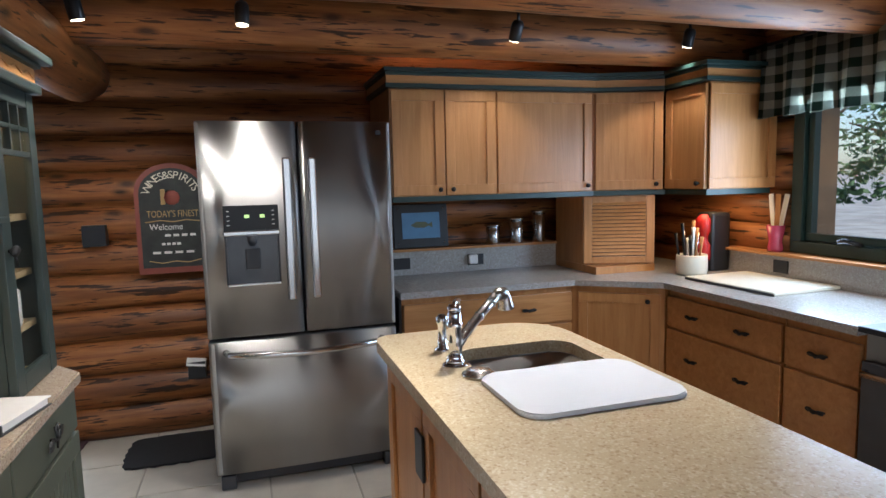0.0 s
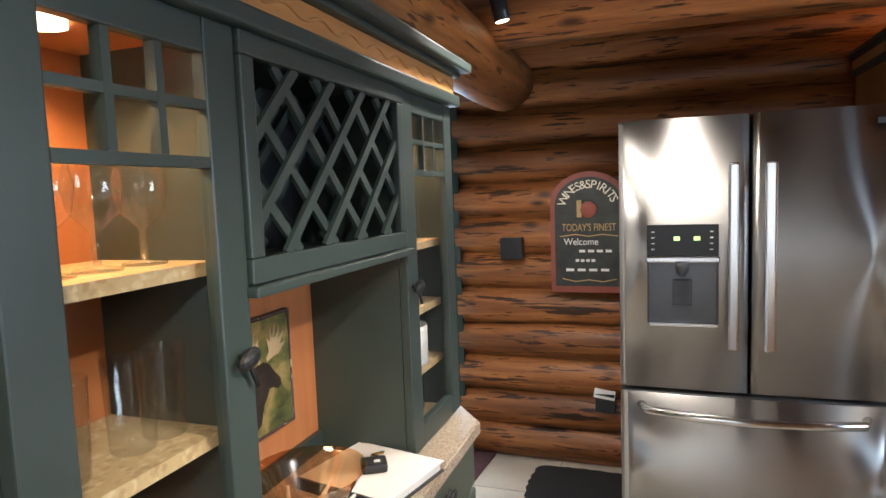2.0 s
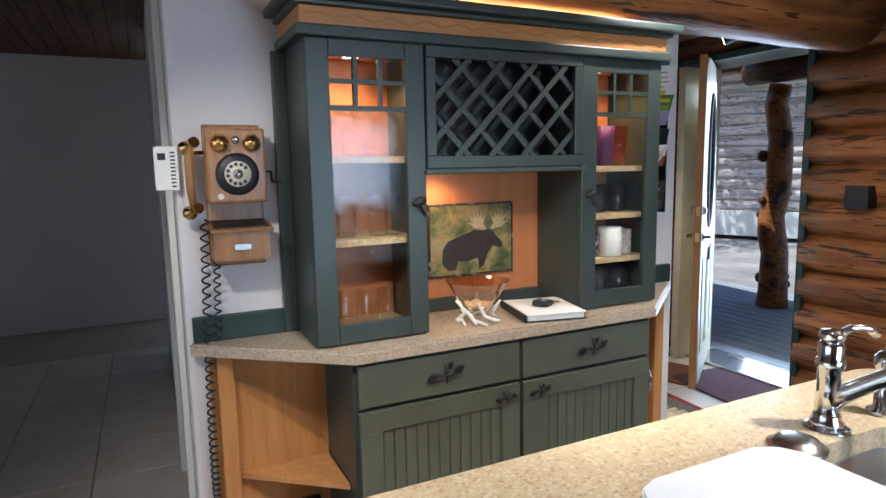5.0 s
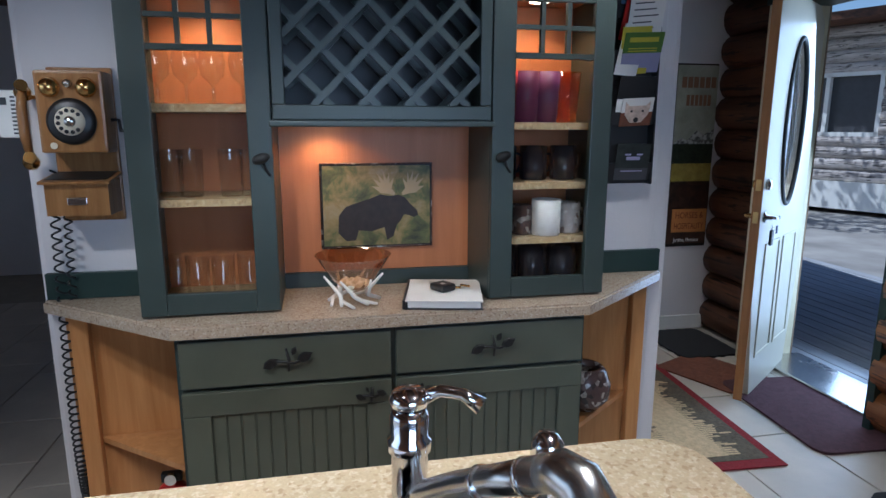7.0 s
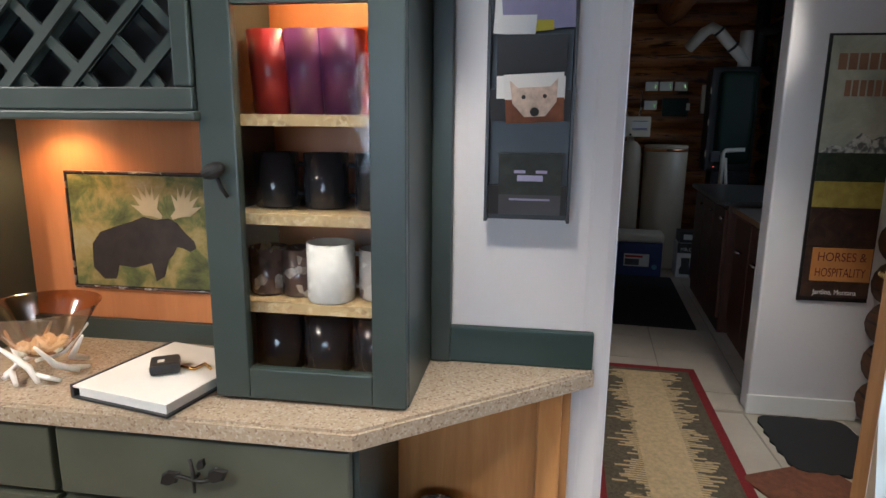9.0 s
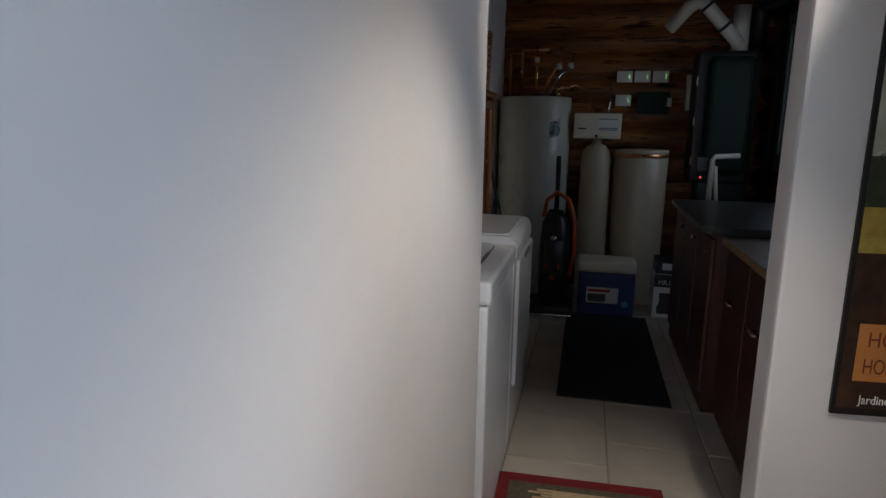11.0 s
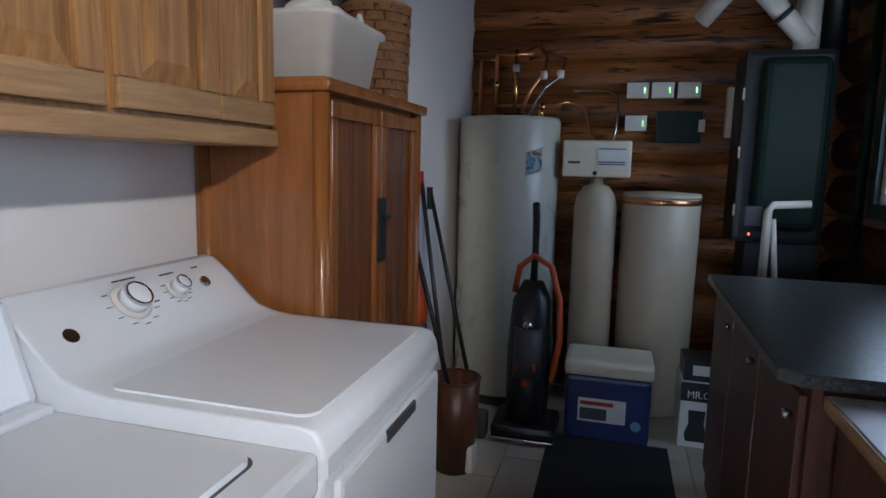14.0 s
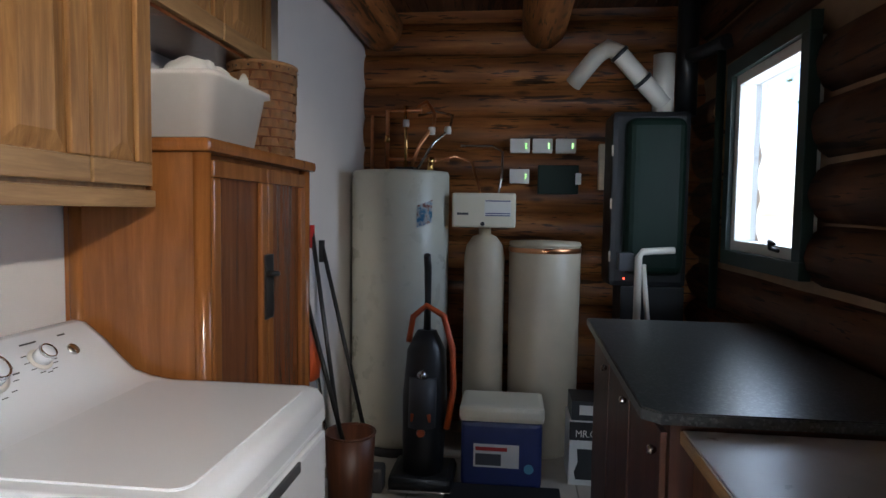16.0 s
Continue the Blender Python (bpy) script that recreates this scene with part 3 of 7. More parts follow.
for i in range(16):
    a, z = rk.uniform(0, 6.28), rk.uniform(0.1, 2.0)
    bmesh.ops.create_icosphere(kn, subdivisions=2, radius=rk.uniform(0.035, 0.065), matrix=Matrix.Translation((0.13 * math.cos(a), 0.13 * math.sin(a), z)))
part("burls", kn, LOGD, pp)
# the log cabin across the yard
cb = thing("log_cabin", "pale weathered log cabin across the yard", "cabin")
CABIN = pose(-8.6, 12.6, -0.22, 0, 0, 24)
part("core", turned(bm_box(-5, 0.1, 0, 9, 4, 3.5), CABIN), CHINK, cb)
part("foundation", turned(bm_box(-5, -0.2, 0, 9, 0.1, 0.55), CABIN), WHITE, cb)
for k in range(13):
    z = 0.66 + k * 0.235
    if 4 <= k <= 8:
        for x0, x1 in ((-5, -2.6), (-0.6, 2.6), (4.6, 9)):
            log_at(cb, CABIN @ pose((x0 + x1) / 2, 0, z), x1 - x0, 0.13, LOGW, 100 + k % 4)
    else:
        log_at(cb, CABIN @ pose(2, 0, z), 14, 0.13, LOGW, 100 + k % 4)
for x in (-1.6, 3.6):
    w_ = part("window", turned(bm_box(x - 1.0, 0.02, 1.45, x + 1.0, 0.06, 2.7), CABIN), DKGREY, cb)
    for q in ((x - 1.0, 1.45, x - 0.92, 2.7), (x + 0.92, 1.45, x + 1.0, 2.7), (x - 0.04, 1.45, x + 0.04, 2.7), (x - 1.0, 1.45, x + 1.0, 1.53), (x - 1.0, 2.62, x + 1.0, 2.7)):
        part("window_frame", turned(bm_box(q[0], -0.1, q[1], q[2], 0.05, q[3]), CABIN), WHITE, w_)
part("roof", turned(bm_prism([(-5.6, -0.9), (9.6, -0.9), (9.6, 4.4), (-5.6, 4.4)], 3.6, 3.75), CABIN), LOGD, cb)


def tree(x, y, h, seed):
    rng = random.Random(seed)
    t = thing("tree", "green leafy tree in the sunlit yard", "tree", pose(x, y, -0.25), "yard trees")
    tb = bm_tube([(0, 0, 0), (0.05, 0, h * 0.4), (0, 0.06, h * 0.8), (0, 0, h)], [0.16, 0.13, 0.07, 0.02], 8)
    for i in range(9):
        a, z = rng.uniform(0, 6.28), h * rng.uniform(0.3, 0.85)
        bm_tube([(0, 0, z), (0.9 * math.cos(a), 0.9 * math.sin(a), z + 0.35)], [0.045, 0.012], 6, tb)
    part("trunk", tb, BARK, t)
    vs, fs = [], []
    for i in range(2600):
        a, z = rng.uniform(0, 6.28), rng.random()
        R = h * 0.3 * math.sin(math.pi * (0.12 + 0.83 * z)) * (0.75 + 0.35 * noise.noise(Vector((math.cos(a) * 2, math.sin(a) * 2, z * 5 + seed))))
        q = R * rng.random() ** 0.4
        c_ = Vector((q * math.cos(a), q * math.sin(a), h * (0.2 + 0.85 * z)))
        u = Vector((rng.gauss(0, 1), rng.gauss(0, 1), rng.gauss(0, 1))).normalized()
        w = u.orthogonal().normalized()
        s = rng.uniform(0.05, 0.1)
        k = len(vs)
        vs += [c_ - u * s, c_ + w * s * 0.5, c_ + u * s, c_ - w * s * 0.5]
        fs.append((k, k + 1, k + 2, k + 3))
    me = bpy.data.meshes.new("crown")
    me.from_pydata(vs, [], fs)
    me.materials.append(LEAF)
    o = new("crown", me)
    o.parent = t


for k, (x, y) in enumerate(((7.5, 4.5), (8.5, 2.2), (7.2, 6.5), (10.5, 3.4), (9.5, 0.2), (-9.5, 9.0), (12, 6), (11.5, 8.5))):
    tree(x, y, 5.5 + (k * 7 % 4) * 0.6, k)

# ---- hutch ----
hu = thing("hutch", "tall dark green hutch with glass doors, wine lattice and stone counter", "hutch")
part("base_body", bm_box(-0.955, 1.25, 0.09, -0.645, 2.41, 0.868), GREEN, hu)
part("toe_kick", bm_box(-0.95, 1.27, 0.0, -0.70, 2.39, 0.089), BLACK, hu)
part("countertop", bm_prism([(-0.965, 0.83), (-0.94, 0.83), (-0.605, 1.25), (-0.605, 2.41), (-0.945, 2.835), (-0.965, 2.835)], 0.87, 0.905, 0.006), HSTONE, hu, "speckled tan stone countertop")
part("backsplash", bm_box(-0.966, 0.84, 0.906, -0.945, 1.158, 0.985, 0.003), GREEND, hu)
part("backsplash", bm_box(-0.966, 2.488, 0.906, -0.945, 2.83, 0.985, 0.003), GREEND, hu)
for y0, y1, yb in ((0.88, 1.249, 0.90), (2.411, 2.79, 2.72)):
    part("end_panel", bm_box(-0.966, y0, 0.0, -0.95, y1, 0.868), CAB, hu, "maple end panel")
    part("end_post", bm_box(-0.948, yb, 0.0, -0.915, yb + 0.05, 0.868, 0.004), CAB, hu)
    sx = [(-0.948, y0 + 0.06), (-0.948, y1 - 0.002), (-0.70, y1 - 0.002)] if y0 < 1 else [(-0.948, y0 + 0.002), (-0.70, y0 + 0.002), (-0.948, y1 - 0.06)]
    part("corner_shelf", bm_prism(sx, 0.44, 0.458), CAB, hu)


def branch_pull(parent, x, y, z, s=1.0, flip=1):
    """A black iron pull shaped as a twig with leaves."""
    b = bm_tube([(x + 0.012, y - 0.040 * s, z + 0.002), (x + 0.018, y - 0.016 * s, z + 0.004), (x + 0.018, y + 0.014 * s, z - 0.002), (x + 0.012, y + 0.040 * s, z + 0.006)], 0.004, 8)
    bm_tube([(x + 0.016, y, z - 0.022 * s), (x + 0.018, y + 0.002, z + 0.008), (x + 0.014, y - 0.005 * flip, z + 0.034 * s)], [0.003, 0.0045, 0.003], 8, b)
    for dy, dz, tilt, size in ((-0.040, -0.003, 28, 1.0), (0.038, 0.009, 24, 1.0), (0.014 * flip, 0.026, 60, 0.55)):
        lf_ = [(-0.021, 0), (-0.010, 0.011), (0.004, 0.013), (0.022, 0.002), (0.006, -0.011), (-0.010, -0.010)]
        mm = pose(x + 0.0125, y + dy * s, z + dz * s, tilt * flip) @ Matrix(((0, 0, 1, 0), (1, 0, 0, 0), (0, 1, 0, 0), (0, 0, 0, 1))) @ Matrix.Diagonal((s * size, s * size, 1, 1))
        lo = [b.verts.new(mm @ Vector((p, q, 0))) for p, q in lf_]
        hi = [b.verts.new(mm @ Vector((p * 0.8, q * 0.8, 0.006))) for p, q in lf_]
        b.faces.new(lo[::-1])
        b.faces.new(hi)
        for k in range(6):
            b.faces.new((lo[k], lo[(k + 1) % 6], hi[(k + 1) % 6], hi[k]))
    bm_tube([(x - 0.002, y, z), (x + 0.016, y, z)], 0.004, 8, b)
    return part("pull", b, IRON, parent, "black iron twig pull")


for y0, y1 in ((1.262, 1.823), (1.837, 2.398)):
    d_ = part("drawer", bm_box(-0.646, y0, 0.725, -0.622, y1, 0.855, 0.004), GREENL, hu)
    branch_pull(d_, -0.62, (y0 + y1) / 2, 0.79, 1.15)
    d_ = part("base_door", bm_box(-0.646, y0, 0.10, -0.634, y1, 0.712), GREENL, hu)
    for q in ((y0, 0.10, y1, 0.17), (y0, 0.645, y1, 0.712), (y0, 0.171, y0 + 0.07, 0.644), (y1 - 0.07, 0.171, y1, 0.644)):
        part("door_rail", bm_box(-0.634, q[0], q[1], -0.620, q[2], q[3], 0.003), GREENL, d_)
    n_ = 11
    for k in range(n_):
        w_ = (y1 - y0 - 0.142) / n_
        part("bead_board", bm_box(-0.6338, y0 + 0.071 + k * w_ + 0.002, 0.172, -0.629, y0 + 0.071 + (k + 1) * w_ - 0.002, 0.643, 0.0015, seg=1), GREENL, d_)
    branch_pull(d_, -0.62, y1 - 0.06 if y0 < 1.5 else y0 + 0.06, 0.672, 0.75, -1 if y0 < 1.5 else 1)
# upper cases
for y0, y1 in ((1.165, 1.525), (2.125, 2.485)):
    part("case_side", bm_box(-0.965, y0, 0.906, -0.712, y0 + 0.018, 1.80), GREEN, hu)
    part("case_side", bm_box(-0.965, y1 - 0.018, 0.906, -0.712, y1, 1.80), GREEN, hu)
    part("case_back", bm_box(-0.965, y0 + 0.018, 0.906, -0.957, y1 - 0.018, 1.80), NICHE, hu)
    part("case_top", bm_box(-0.957, y0 + 0.018, 1.785, -0.712, y1 - 0.018, 1.80), NICHE, hu)
    part("case_floor", bm_box(-0.957, y0 + 0.018, 0.906, -0.712, y1 - 0.018, 0.925), SHELF, hu)
    for z_ in ((1.22, 1.47) if y0 < 1.5 else (1.085, 1.25, 1.425)):
        part("shelf", bm_box(-0.955, y0 + 0.02, z_ - 0.02, -0.73, y1 - 0.02, z_), SHELF, hu, "pale shelf edge")
    d_ = part("glass_door", bm_box(-0.711, y0, 0.912, -0.688, y0 + 0.066, 1.80, 0.003), GREEN, hu)
    part("stile", bm_box(-0.711, y1 - 0.062, 0.912, -0.688, y1, 1.80, 0.003), GREEN, d_)
    part("rail", bm_box(-0.711, y0 + 0.0665, 0.912, -0.689, y1 - 0.0625, 0.97, 0.003), GREEN, d_)
    part("rail", bm_box(-0.711, y0 + 0.0665, 1.752, -0.689, y1 - 0.0625, 1.80, 0.003), GREEN, d_)
    a_, b_ = y0 + 0.067, y1 - 0.063
    part("muntin", bm_box(-0.708, a_, 1.60, -0.690, b_, 1.615), GREEN, d_)
    part("muntin", bm_box(-0.708, a_, 1.678, -0.691, b_, 1.69), GREEN, d_)
    for k in (1, 2):
        yy = a_ + (b_ - a_) * k / 3
        part("muntin", bm_box(-0.707, yy - 0.006, 1.6155, -0.6905, yy + 0.006, 1.751), GREEN, d_)
    g_ = part("glass_pane", bm_box(-0.702, a_, 0.971, -0.699, b_, 1.60), SEEDY, d_, "bubbled glass pane")
    g_.visible_shadow = False
    g_ = part("glass_pane", bm_box(-0.702, a_, 1.616, -0.699, b_, 1.751), SEEDY, d_)
    g_.visible_shadow = False
    yk = y1 - 0.03 if y0 < 1.5 else y0 + 0.03
    kb = bmesh.new()
    bmesh.ops.create_uvsphere(kb, u_segments=12, v_segments=8, radius=1, matrix=pose(-0.672, yk, 1.33, 20) @ Matrix.Diagonal((0.012, 0.024, 0.014, 1)))
    bm_tube([(-0.69, yk, 1.33), (-0.67, yk, 1.33)], 0.006, 8, kb)
    bm_tube([(-0.676, yk, 1.33), (-0.674, yk + 0.012, 1.30), (-0.676, yk + 0.022, 1.285)], 0.004, 8, kb)
    part("knob", kb, IRON, d_, "black iron bird-shaped knob")
for y0, y1 in ((1.122, 1.1645), (2.4855, 2.528)):
    part("wall_trim", bm_box(-0.966, y0, 0.906, -0.940, y1, 1.80, 0.003), GREEN, hu)
# middle: wine lattice above an open niche
part("rack_floor", bm_box(-0.965, 1.526, 1.425, -0.70, 2.124, 1.445), GREEN, hu)
# black sheet that stands for the shade deep inside the rack
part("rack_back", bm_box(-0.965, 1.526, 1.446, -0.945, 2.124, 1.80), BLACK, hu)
for q in ((1.53, 1.43, 2.12, 1.468), (1.53, 1.765, 2.12, 1.80), (1.53, 1.469, 1.562, 1.764), (2.088, 1.469, 2.12, 1.764)):
    part("rack_frame", bm_box(-0.70, q[0], q[1], -0.682, q[2], q[3], 0.003), GREEN, hu)
part("rack_lip", bm_box(-0.71, 1.52, 1.412, -0.668, 2.13, 1.428, 0.004), GREEN, hu)
Y0, Y1, Z0, Z1 = 1.56, 2.09, 1.466, 1.767
def lattice(x, sgn, step):
    k = 0
    while True:
        c_ = (Y0 if sgn > 0 else Y0) - (Z1 - Z0) + k * step
        if c_ > Y1:
            break
        pts = []
        za, zb = (Z0, Z1)
        ya, yb = (c_, c_ + (Z1 - Z0)) if sgn > 0 else (c_ + (Z1 - Z0), c_)
        # clip the slat to the frame
        def at(t):
            return ya + (yb - ya) * t
        t0, t1 = 0.0, 1.0
        for lim in (Y0, Y1):
            t = (lim - ya) / (yb - ya)
            if (lim == Y0) == (yb > ya):
                t0 = max(t0, t)
            else:
                t1 = min(t1, t)
        if t1 - t0 > 0.04:
            A, B = (at(t0), za + (zb - za) * t0), (at(t1), za + (zb - za) * t1)
            L_ = math.hypot(B[0] - A[0], B[1] - A[1])
            an = math.degrees(math.atan2(B[1] - A[1], B[0] - A[0]))
            part("lattice_slat", turned(bm_box(-0.004, -L_ / 2, -0.009, 0.004, L_ / 2, 0.009), pose(x, (A[0] + B[0]) / 2, (A[1] + B[1]) / 2, an)), GREEN, hu)
        k += 1


for x in (-0.692, -0.85):
    lattice(x, 1, 0.1245)
    lattice(x - 0.0085, -1, 0.1245)
part("niche_back", bm_box(-0.966, 1.526, 0.955, -0.958, 2.124, 1.424), NICHE, hu, "orange stained niche back panel")
part("niche_skirting", bm_box(-0.966, 1.526, 0.906, -0.945, 2.124, 0.954), GREEN, hu)
# crown
for z0, z1, o, m_ in ((1.801, 1.832, 0.025, GREEN), (1.8325, 1.883, 0.012, CABX), (1.8835, 1.898, 0.028, GREEN), (1.8985, 1.925, 0.055, GREEN)):
    part("crown", bm_box(-0.966, 1.163 - o, z0, -0.69 + o, 2.487 + o, z1, 0.006), m_, hu, "carved maple band" if m_ is CABX else "")
part("carving", bm_tube([(-0.6765, 1.17 + k * 0.011, 1.858 + 0.007 * math.sin(k * 0.62)) for k in range(120)], 0.0035, 5), CABX, hu)
for y_ in (1.345, 2.305):
    puck = thing("cabinet_puck_light", "small warm puck light under the cabinet top", "light")
    part("lens", bm_lathe([(0.03, 1.776), (0.03, 1.784)], 16, m=Matrix.Translation((-0.83, y_, 0))), BULB, puck)
    lamp("puck_lamp", "SPOT", (-0.83, y_, 1.77), (-0.83, y_, 0.9), 10.0, (1.0, 0.62, 0.28), 0.03, spot=150)
puck = thing("niche_puck_light", "small warm puck light under the wine rack", "light")
part("lens", bm_lathe([(0.03, 1.416), (0.03, 1.424)], 16, m=Matrix.Translation((-0.88, 1.66, 0))), BULB, puck)
lamp("niche_lamp", "SPOT", (-0.88, 1.66, 1.41), (-0.9, 1.68, 0.9), 5.0, (1.0, 0.6, 0.26), 0.03, spot=150)


# glassware
def cup(name, label, m, profile, material, group, cat="glass"):
    o = solid(name, bm_lathe(profile, 16, closed=material not in (DRINK, AMBER)), material, label, cat, "thing", m, group)
    o.visible_shadow = material not in (DRINK, AMBER)
    return o


TALL = [(0.027, 0.0), (0.030, 0.004), (0.034, 0.13)]
STEM = [(0.03, 0.0), (0.03, 0.003), (0.005, 0.008), (0.005, 0.05), (0.03, 0.075), (0.036, 0.11), (0.03, 0.14)]
for z_, prof, ys in ((0.926, TALL, (1.235, 1.30, 1.37, 1.44)), (1.221, TALL, (1.24, 1.29, 1.41, 1.46)), (1.471, STEM, (1.235, 1.305, 1.375, 1.445))):
    g0 = None
    for y_ in ys:
        for x_ in (-0.80,):
            m_ = pose(x_, y_ + random.uniform(-0.008, 0.008), z_)
            if g0 is None:
                g0 = cup("drinking_glass", "clear drinking glass on a lit hutch shelf", m_, prof, DRINK, "glasses in the hutch")
            else:
                copy_thing(g0, m_).visible_shadow = False
PURP = paint("purple_tumbler", (0.12, 0.03, 0.10), 0.3)
REDT = paint("red_tumbler", (0.36, 0.03, 0.03), 0.3)
TUM = [(0.001, 0.002), (0.034, 0.0), (0.045, 0.15), (0.042, 0.15), (0.032, 0.01), (0.001, 0.01)]
for y_, mt, w_ in ((2.20, REDT, "red"), (2.27, PURP, "purple"), (2.335, PURP, "purple"), (2.40, AMBER, "amber")):
    cup("tumbler", f"tall {w_} plastic tumbler on the top shelf", pose(-0.83, y_, 1.426), TUM, mt, "tumblers")
MUGP = [(0.001, 0.0), (0.036, 0.0), (0.039, 0.004), (0.039, 0.095), (0.036, 0.095), (0.035, 0.01), (0.001, 0.01)]
DARKM = paint("dark_mug", (0.018, 0.018, 0.022), 0.15)
FLORAL = speckle("patterned_mug", (0.55, 0.50, 0.46), (0.10, 0.05, 0.04), (0.75, 0.72, 0.68), 0.25, 60)
DKFLOR = speckle("dark_patterned_mug", (0.10, 0.06, 0.05), (0.02, 0.02, 0.02), (0.55, 0.48, 0.42), 0.25, 60)
WMUG = paint("white_mug", (0.74, 0.72, 0.68), 0.25, 0, 0.06, 60, 0.3)


def mug(x, y, z, mt, label, h=1.0):
    t = thing("mug", label, "mug", pose(x, y, z, 0, 0, 20), "mugs in the hutch")
    part("cup", turned(bm_lathe(MUGP, 18), Matrix.Diagonal((h, h, h, 1))), mt, t)
    part("handle", bm_tube([(0.0, 0.037 * h, 0.075 * h), (0, 0.062 * h, 0.07 * h), (0, 0.066 * h, 0.045 * h), (0, 0.055 * h, 0.022 * h), (0, 0.036 * h, 0.02 * h)], 0.005, 8), mt, t)


mug(-0.80, 2.19, 1.086, DKFLOR, "dark floral patterned mug on the shelf", 0.95)
mug(-0.80, 2.255, 1.086, DKFLOR, "dark floral patterned mug on the shelf", 0.95)
mug(-0.77, 2.325, 1.086, WMUG, "large white embossed mug on the shelf", 1.15)
mug(-0.80, 2.41, 1.086, FLORAL, "floral patterned pale mug on the shelf", 1.0)
for y_ in (2.20, 2.30, 2.40):
    mug(-0.82, y_, 0.926, DARKM, "glossy dark mug on the lowest shelf", 1.25)
    mug(-0.83, y_, 1.251, DARKM, "dark glass mug on the middle shelf", 1.1)
# moose picture
pic = thing("moose_picture", "square canvas picture of a dark moose among bushes", "picture", pose(-0.958, 1.822, 1.165))
part("backing", bm_box(0.001, -0.178, -0.135, 0.012, 0.178, 0.135), IRON, pic)
def field(name, stops, scale, seedv):
    def f(nt, b):
        v = coords(nt)
        n = noise_tex(nt, v, scale, 5, 0.65, 0.4)
        nt.links.new(ramp(nt, n, stops), b.inputs["Base Color"])
        b.inputs["Roughness"].default_value = 0.45
    return mat(name, f)


FIELD = field("painted_bushes", [(0.28, (0.03, 0.03, 0.014)), (0.43, (0.10, 0.11, 0.03)), (0.55, (0.26, 0.19, 0.06)), (0.75, (0.34, 0.28, 0.18))], 13, 0)
part("canvas", bm_box(0.0121, -0.17, -0.127, 0.0145, 0.17, 0.127), FIELD, pic)
MOOSE = paint("moose_brown", (0.022, 0.014, 0.010), 0.5, 0, 0.4, 40)
mo = [(-0.125, -0.085), (-0.122, -0.03), (-0.10, -0.002), (-0.06, 0.012), (-0.02, 0.024), (0.01, 0.036), (0.04, 0.03), (0.07, 0.034), (0.09, 0.024), (0.108, 0.002), (0.128, -0.016), (0.132, -0.032), (0.118, -0.04), (0.100, -0.032), (0.086, -0.030), (0.074, -0.05), (0.062, -0.062), (0.05, -0.10), (0.03, -0.112), (0.022, -0.07), (-0.02, -0.082), (-0.06, -0.078), (-0.07, -0.11), (-0.10, -0.112)]
part("moose", turned(bm_prism(mo, 0, 0.0015), Matrix.Translation((0.0146, 0, 0)) @ Matrix(((0, 0, 1, 0), (1, 0, 0, 0), (0, 1, 0, 0), (0, 0, 0, 1)))), MOOSE, pic)
ANT = paint("antler_tan", (0.40, 0.30, 0.17), 0.6)
for s_, y_a in ((-1, 0.058), (1, 0.078)):
    rim = [(0.004, 0.0), (0.024, 0.006), (0.046, 0.008), (0.074, 0.030), (0.052, 0.028), (0.070, 0.054), (0.046, 0.040), (0.056, 0.070), (0.036, 0.046), (0.038, 0.078), (0.026, 0.048), (0.020, 0.074), (0.018, 0.040), (0.004, 0.056), (0.012, 0.022), (0.0, 0.008)]
    part("antler", turned(bm_prism([(y_a + s_ * p, 0.032 + q) for p, q in rim], 0, 0.0012), Matrix.Translation((0.0162, 0, 0)) @ Matrix(((0, 0, 1, 0), (1, 0, 0, 0), (0, 1, 0, 0), (0, 0, 0, 1)))), ANT, pic)
part("edge_trim", bm_tube([(0.013, 0.176 * (1 if k in (1, 2) else -1), 0.133 * (1 if k in (2, 3) else -1)) for k in (0, 1, 2, 3, 4)], 0.0035, 6), DKFLOR, pic)
# bowl on antlers, binder, keys
bw = thing("bowl", "amber glass bowl on a white antler stand", "bowl", pose(-0.74, 1.73, 0.906))
o_ = part("glass_bowl", bm_lathe([(0.035, 0.048), (0.062, 0.075), (0.095, 0.125), (0.108, 0.145), (0.110, 0.146)], 28, closed=False), LUSTRE, bw)
o_.visible_shadow = False
an_ = bmesh.new()
for k in range(6):
    a = k * math.pi / 3
    bm_tube([(0.075 * math.cos(a + 0.5), 0.075 * math.sin(a + 0.5), 0.012), (0.045 * math.cos(a), 0.045 * math.sin(a), 0.03), (0.085 * math.cos(a - 0.5), 0.085 * math.sin(a - 0.5), 0.085)], [0.005, 0.007, 0.003], 8, an_)
    bm_tube([(0.06 * math.cos(a + 0.4), 0.06 * math.sin(a + 0.4), 0.02), (0.075 * math.cos(a + 1.0), 0.075 * math.sin(a + 1.0), 0.006)], [0.006, 0.004], 8, an_)
part("antler_stand", an_, ANTLER, bw, "white resin antler stand")
mints = bmesh.new()
for k in range(14):
    a, q = k * 2.4, 0.012 * math.sqrt(k)
    bmesh.ops.create_icosphere(mints, subdivisions=1, radius=0.012, matrix=Matrix.Translation((q * math.cos(a), q * math.sin(a), 0.062)))
part("sweets", mints, IVORY, bw)
bi = thing("binder", "black ring binder with white cover lying on the counter", "binder", pose(-0.745, 1.99, 0.906, 0, 0, -12))
part("cover", bm_box(-0.125, -0.10, 0, 0.125, 0.12, 0.004, 0.001), BLACK, bi)
part("page_block", bm_box(-0.118, -0.093, 0.0042, 0.118, 0.113, 0.022), PAPER, bi)
part("front_cover", bm_box(-0.125, -0.10, 0.0222, 0.125, 0.12, 0.026, 0.001), PAPER, bi)
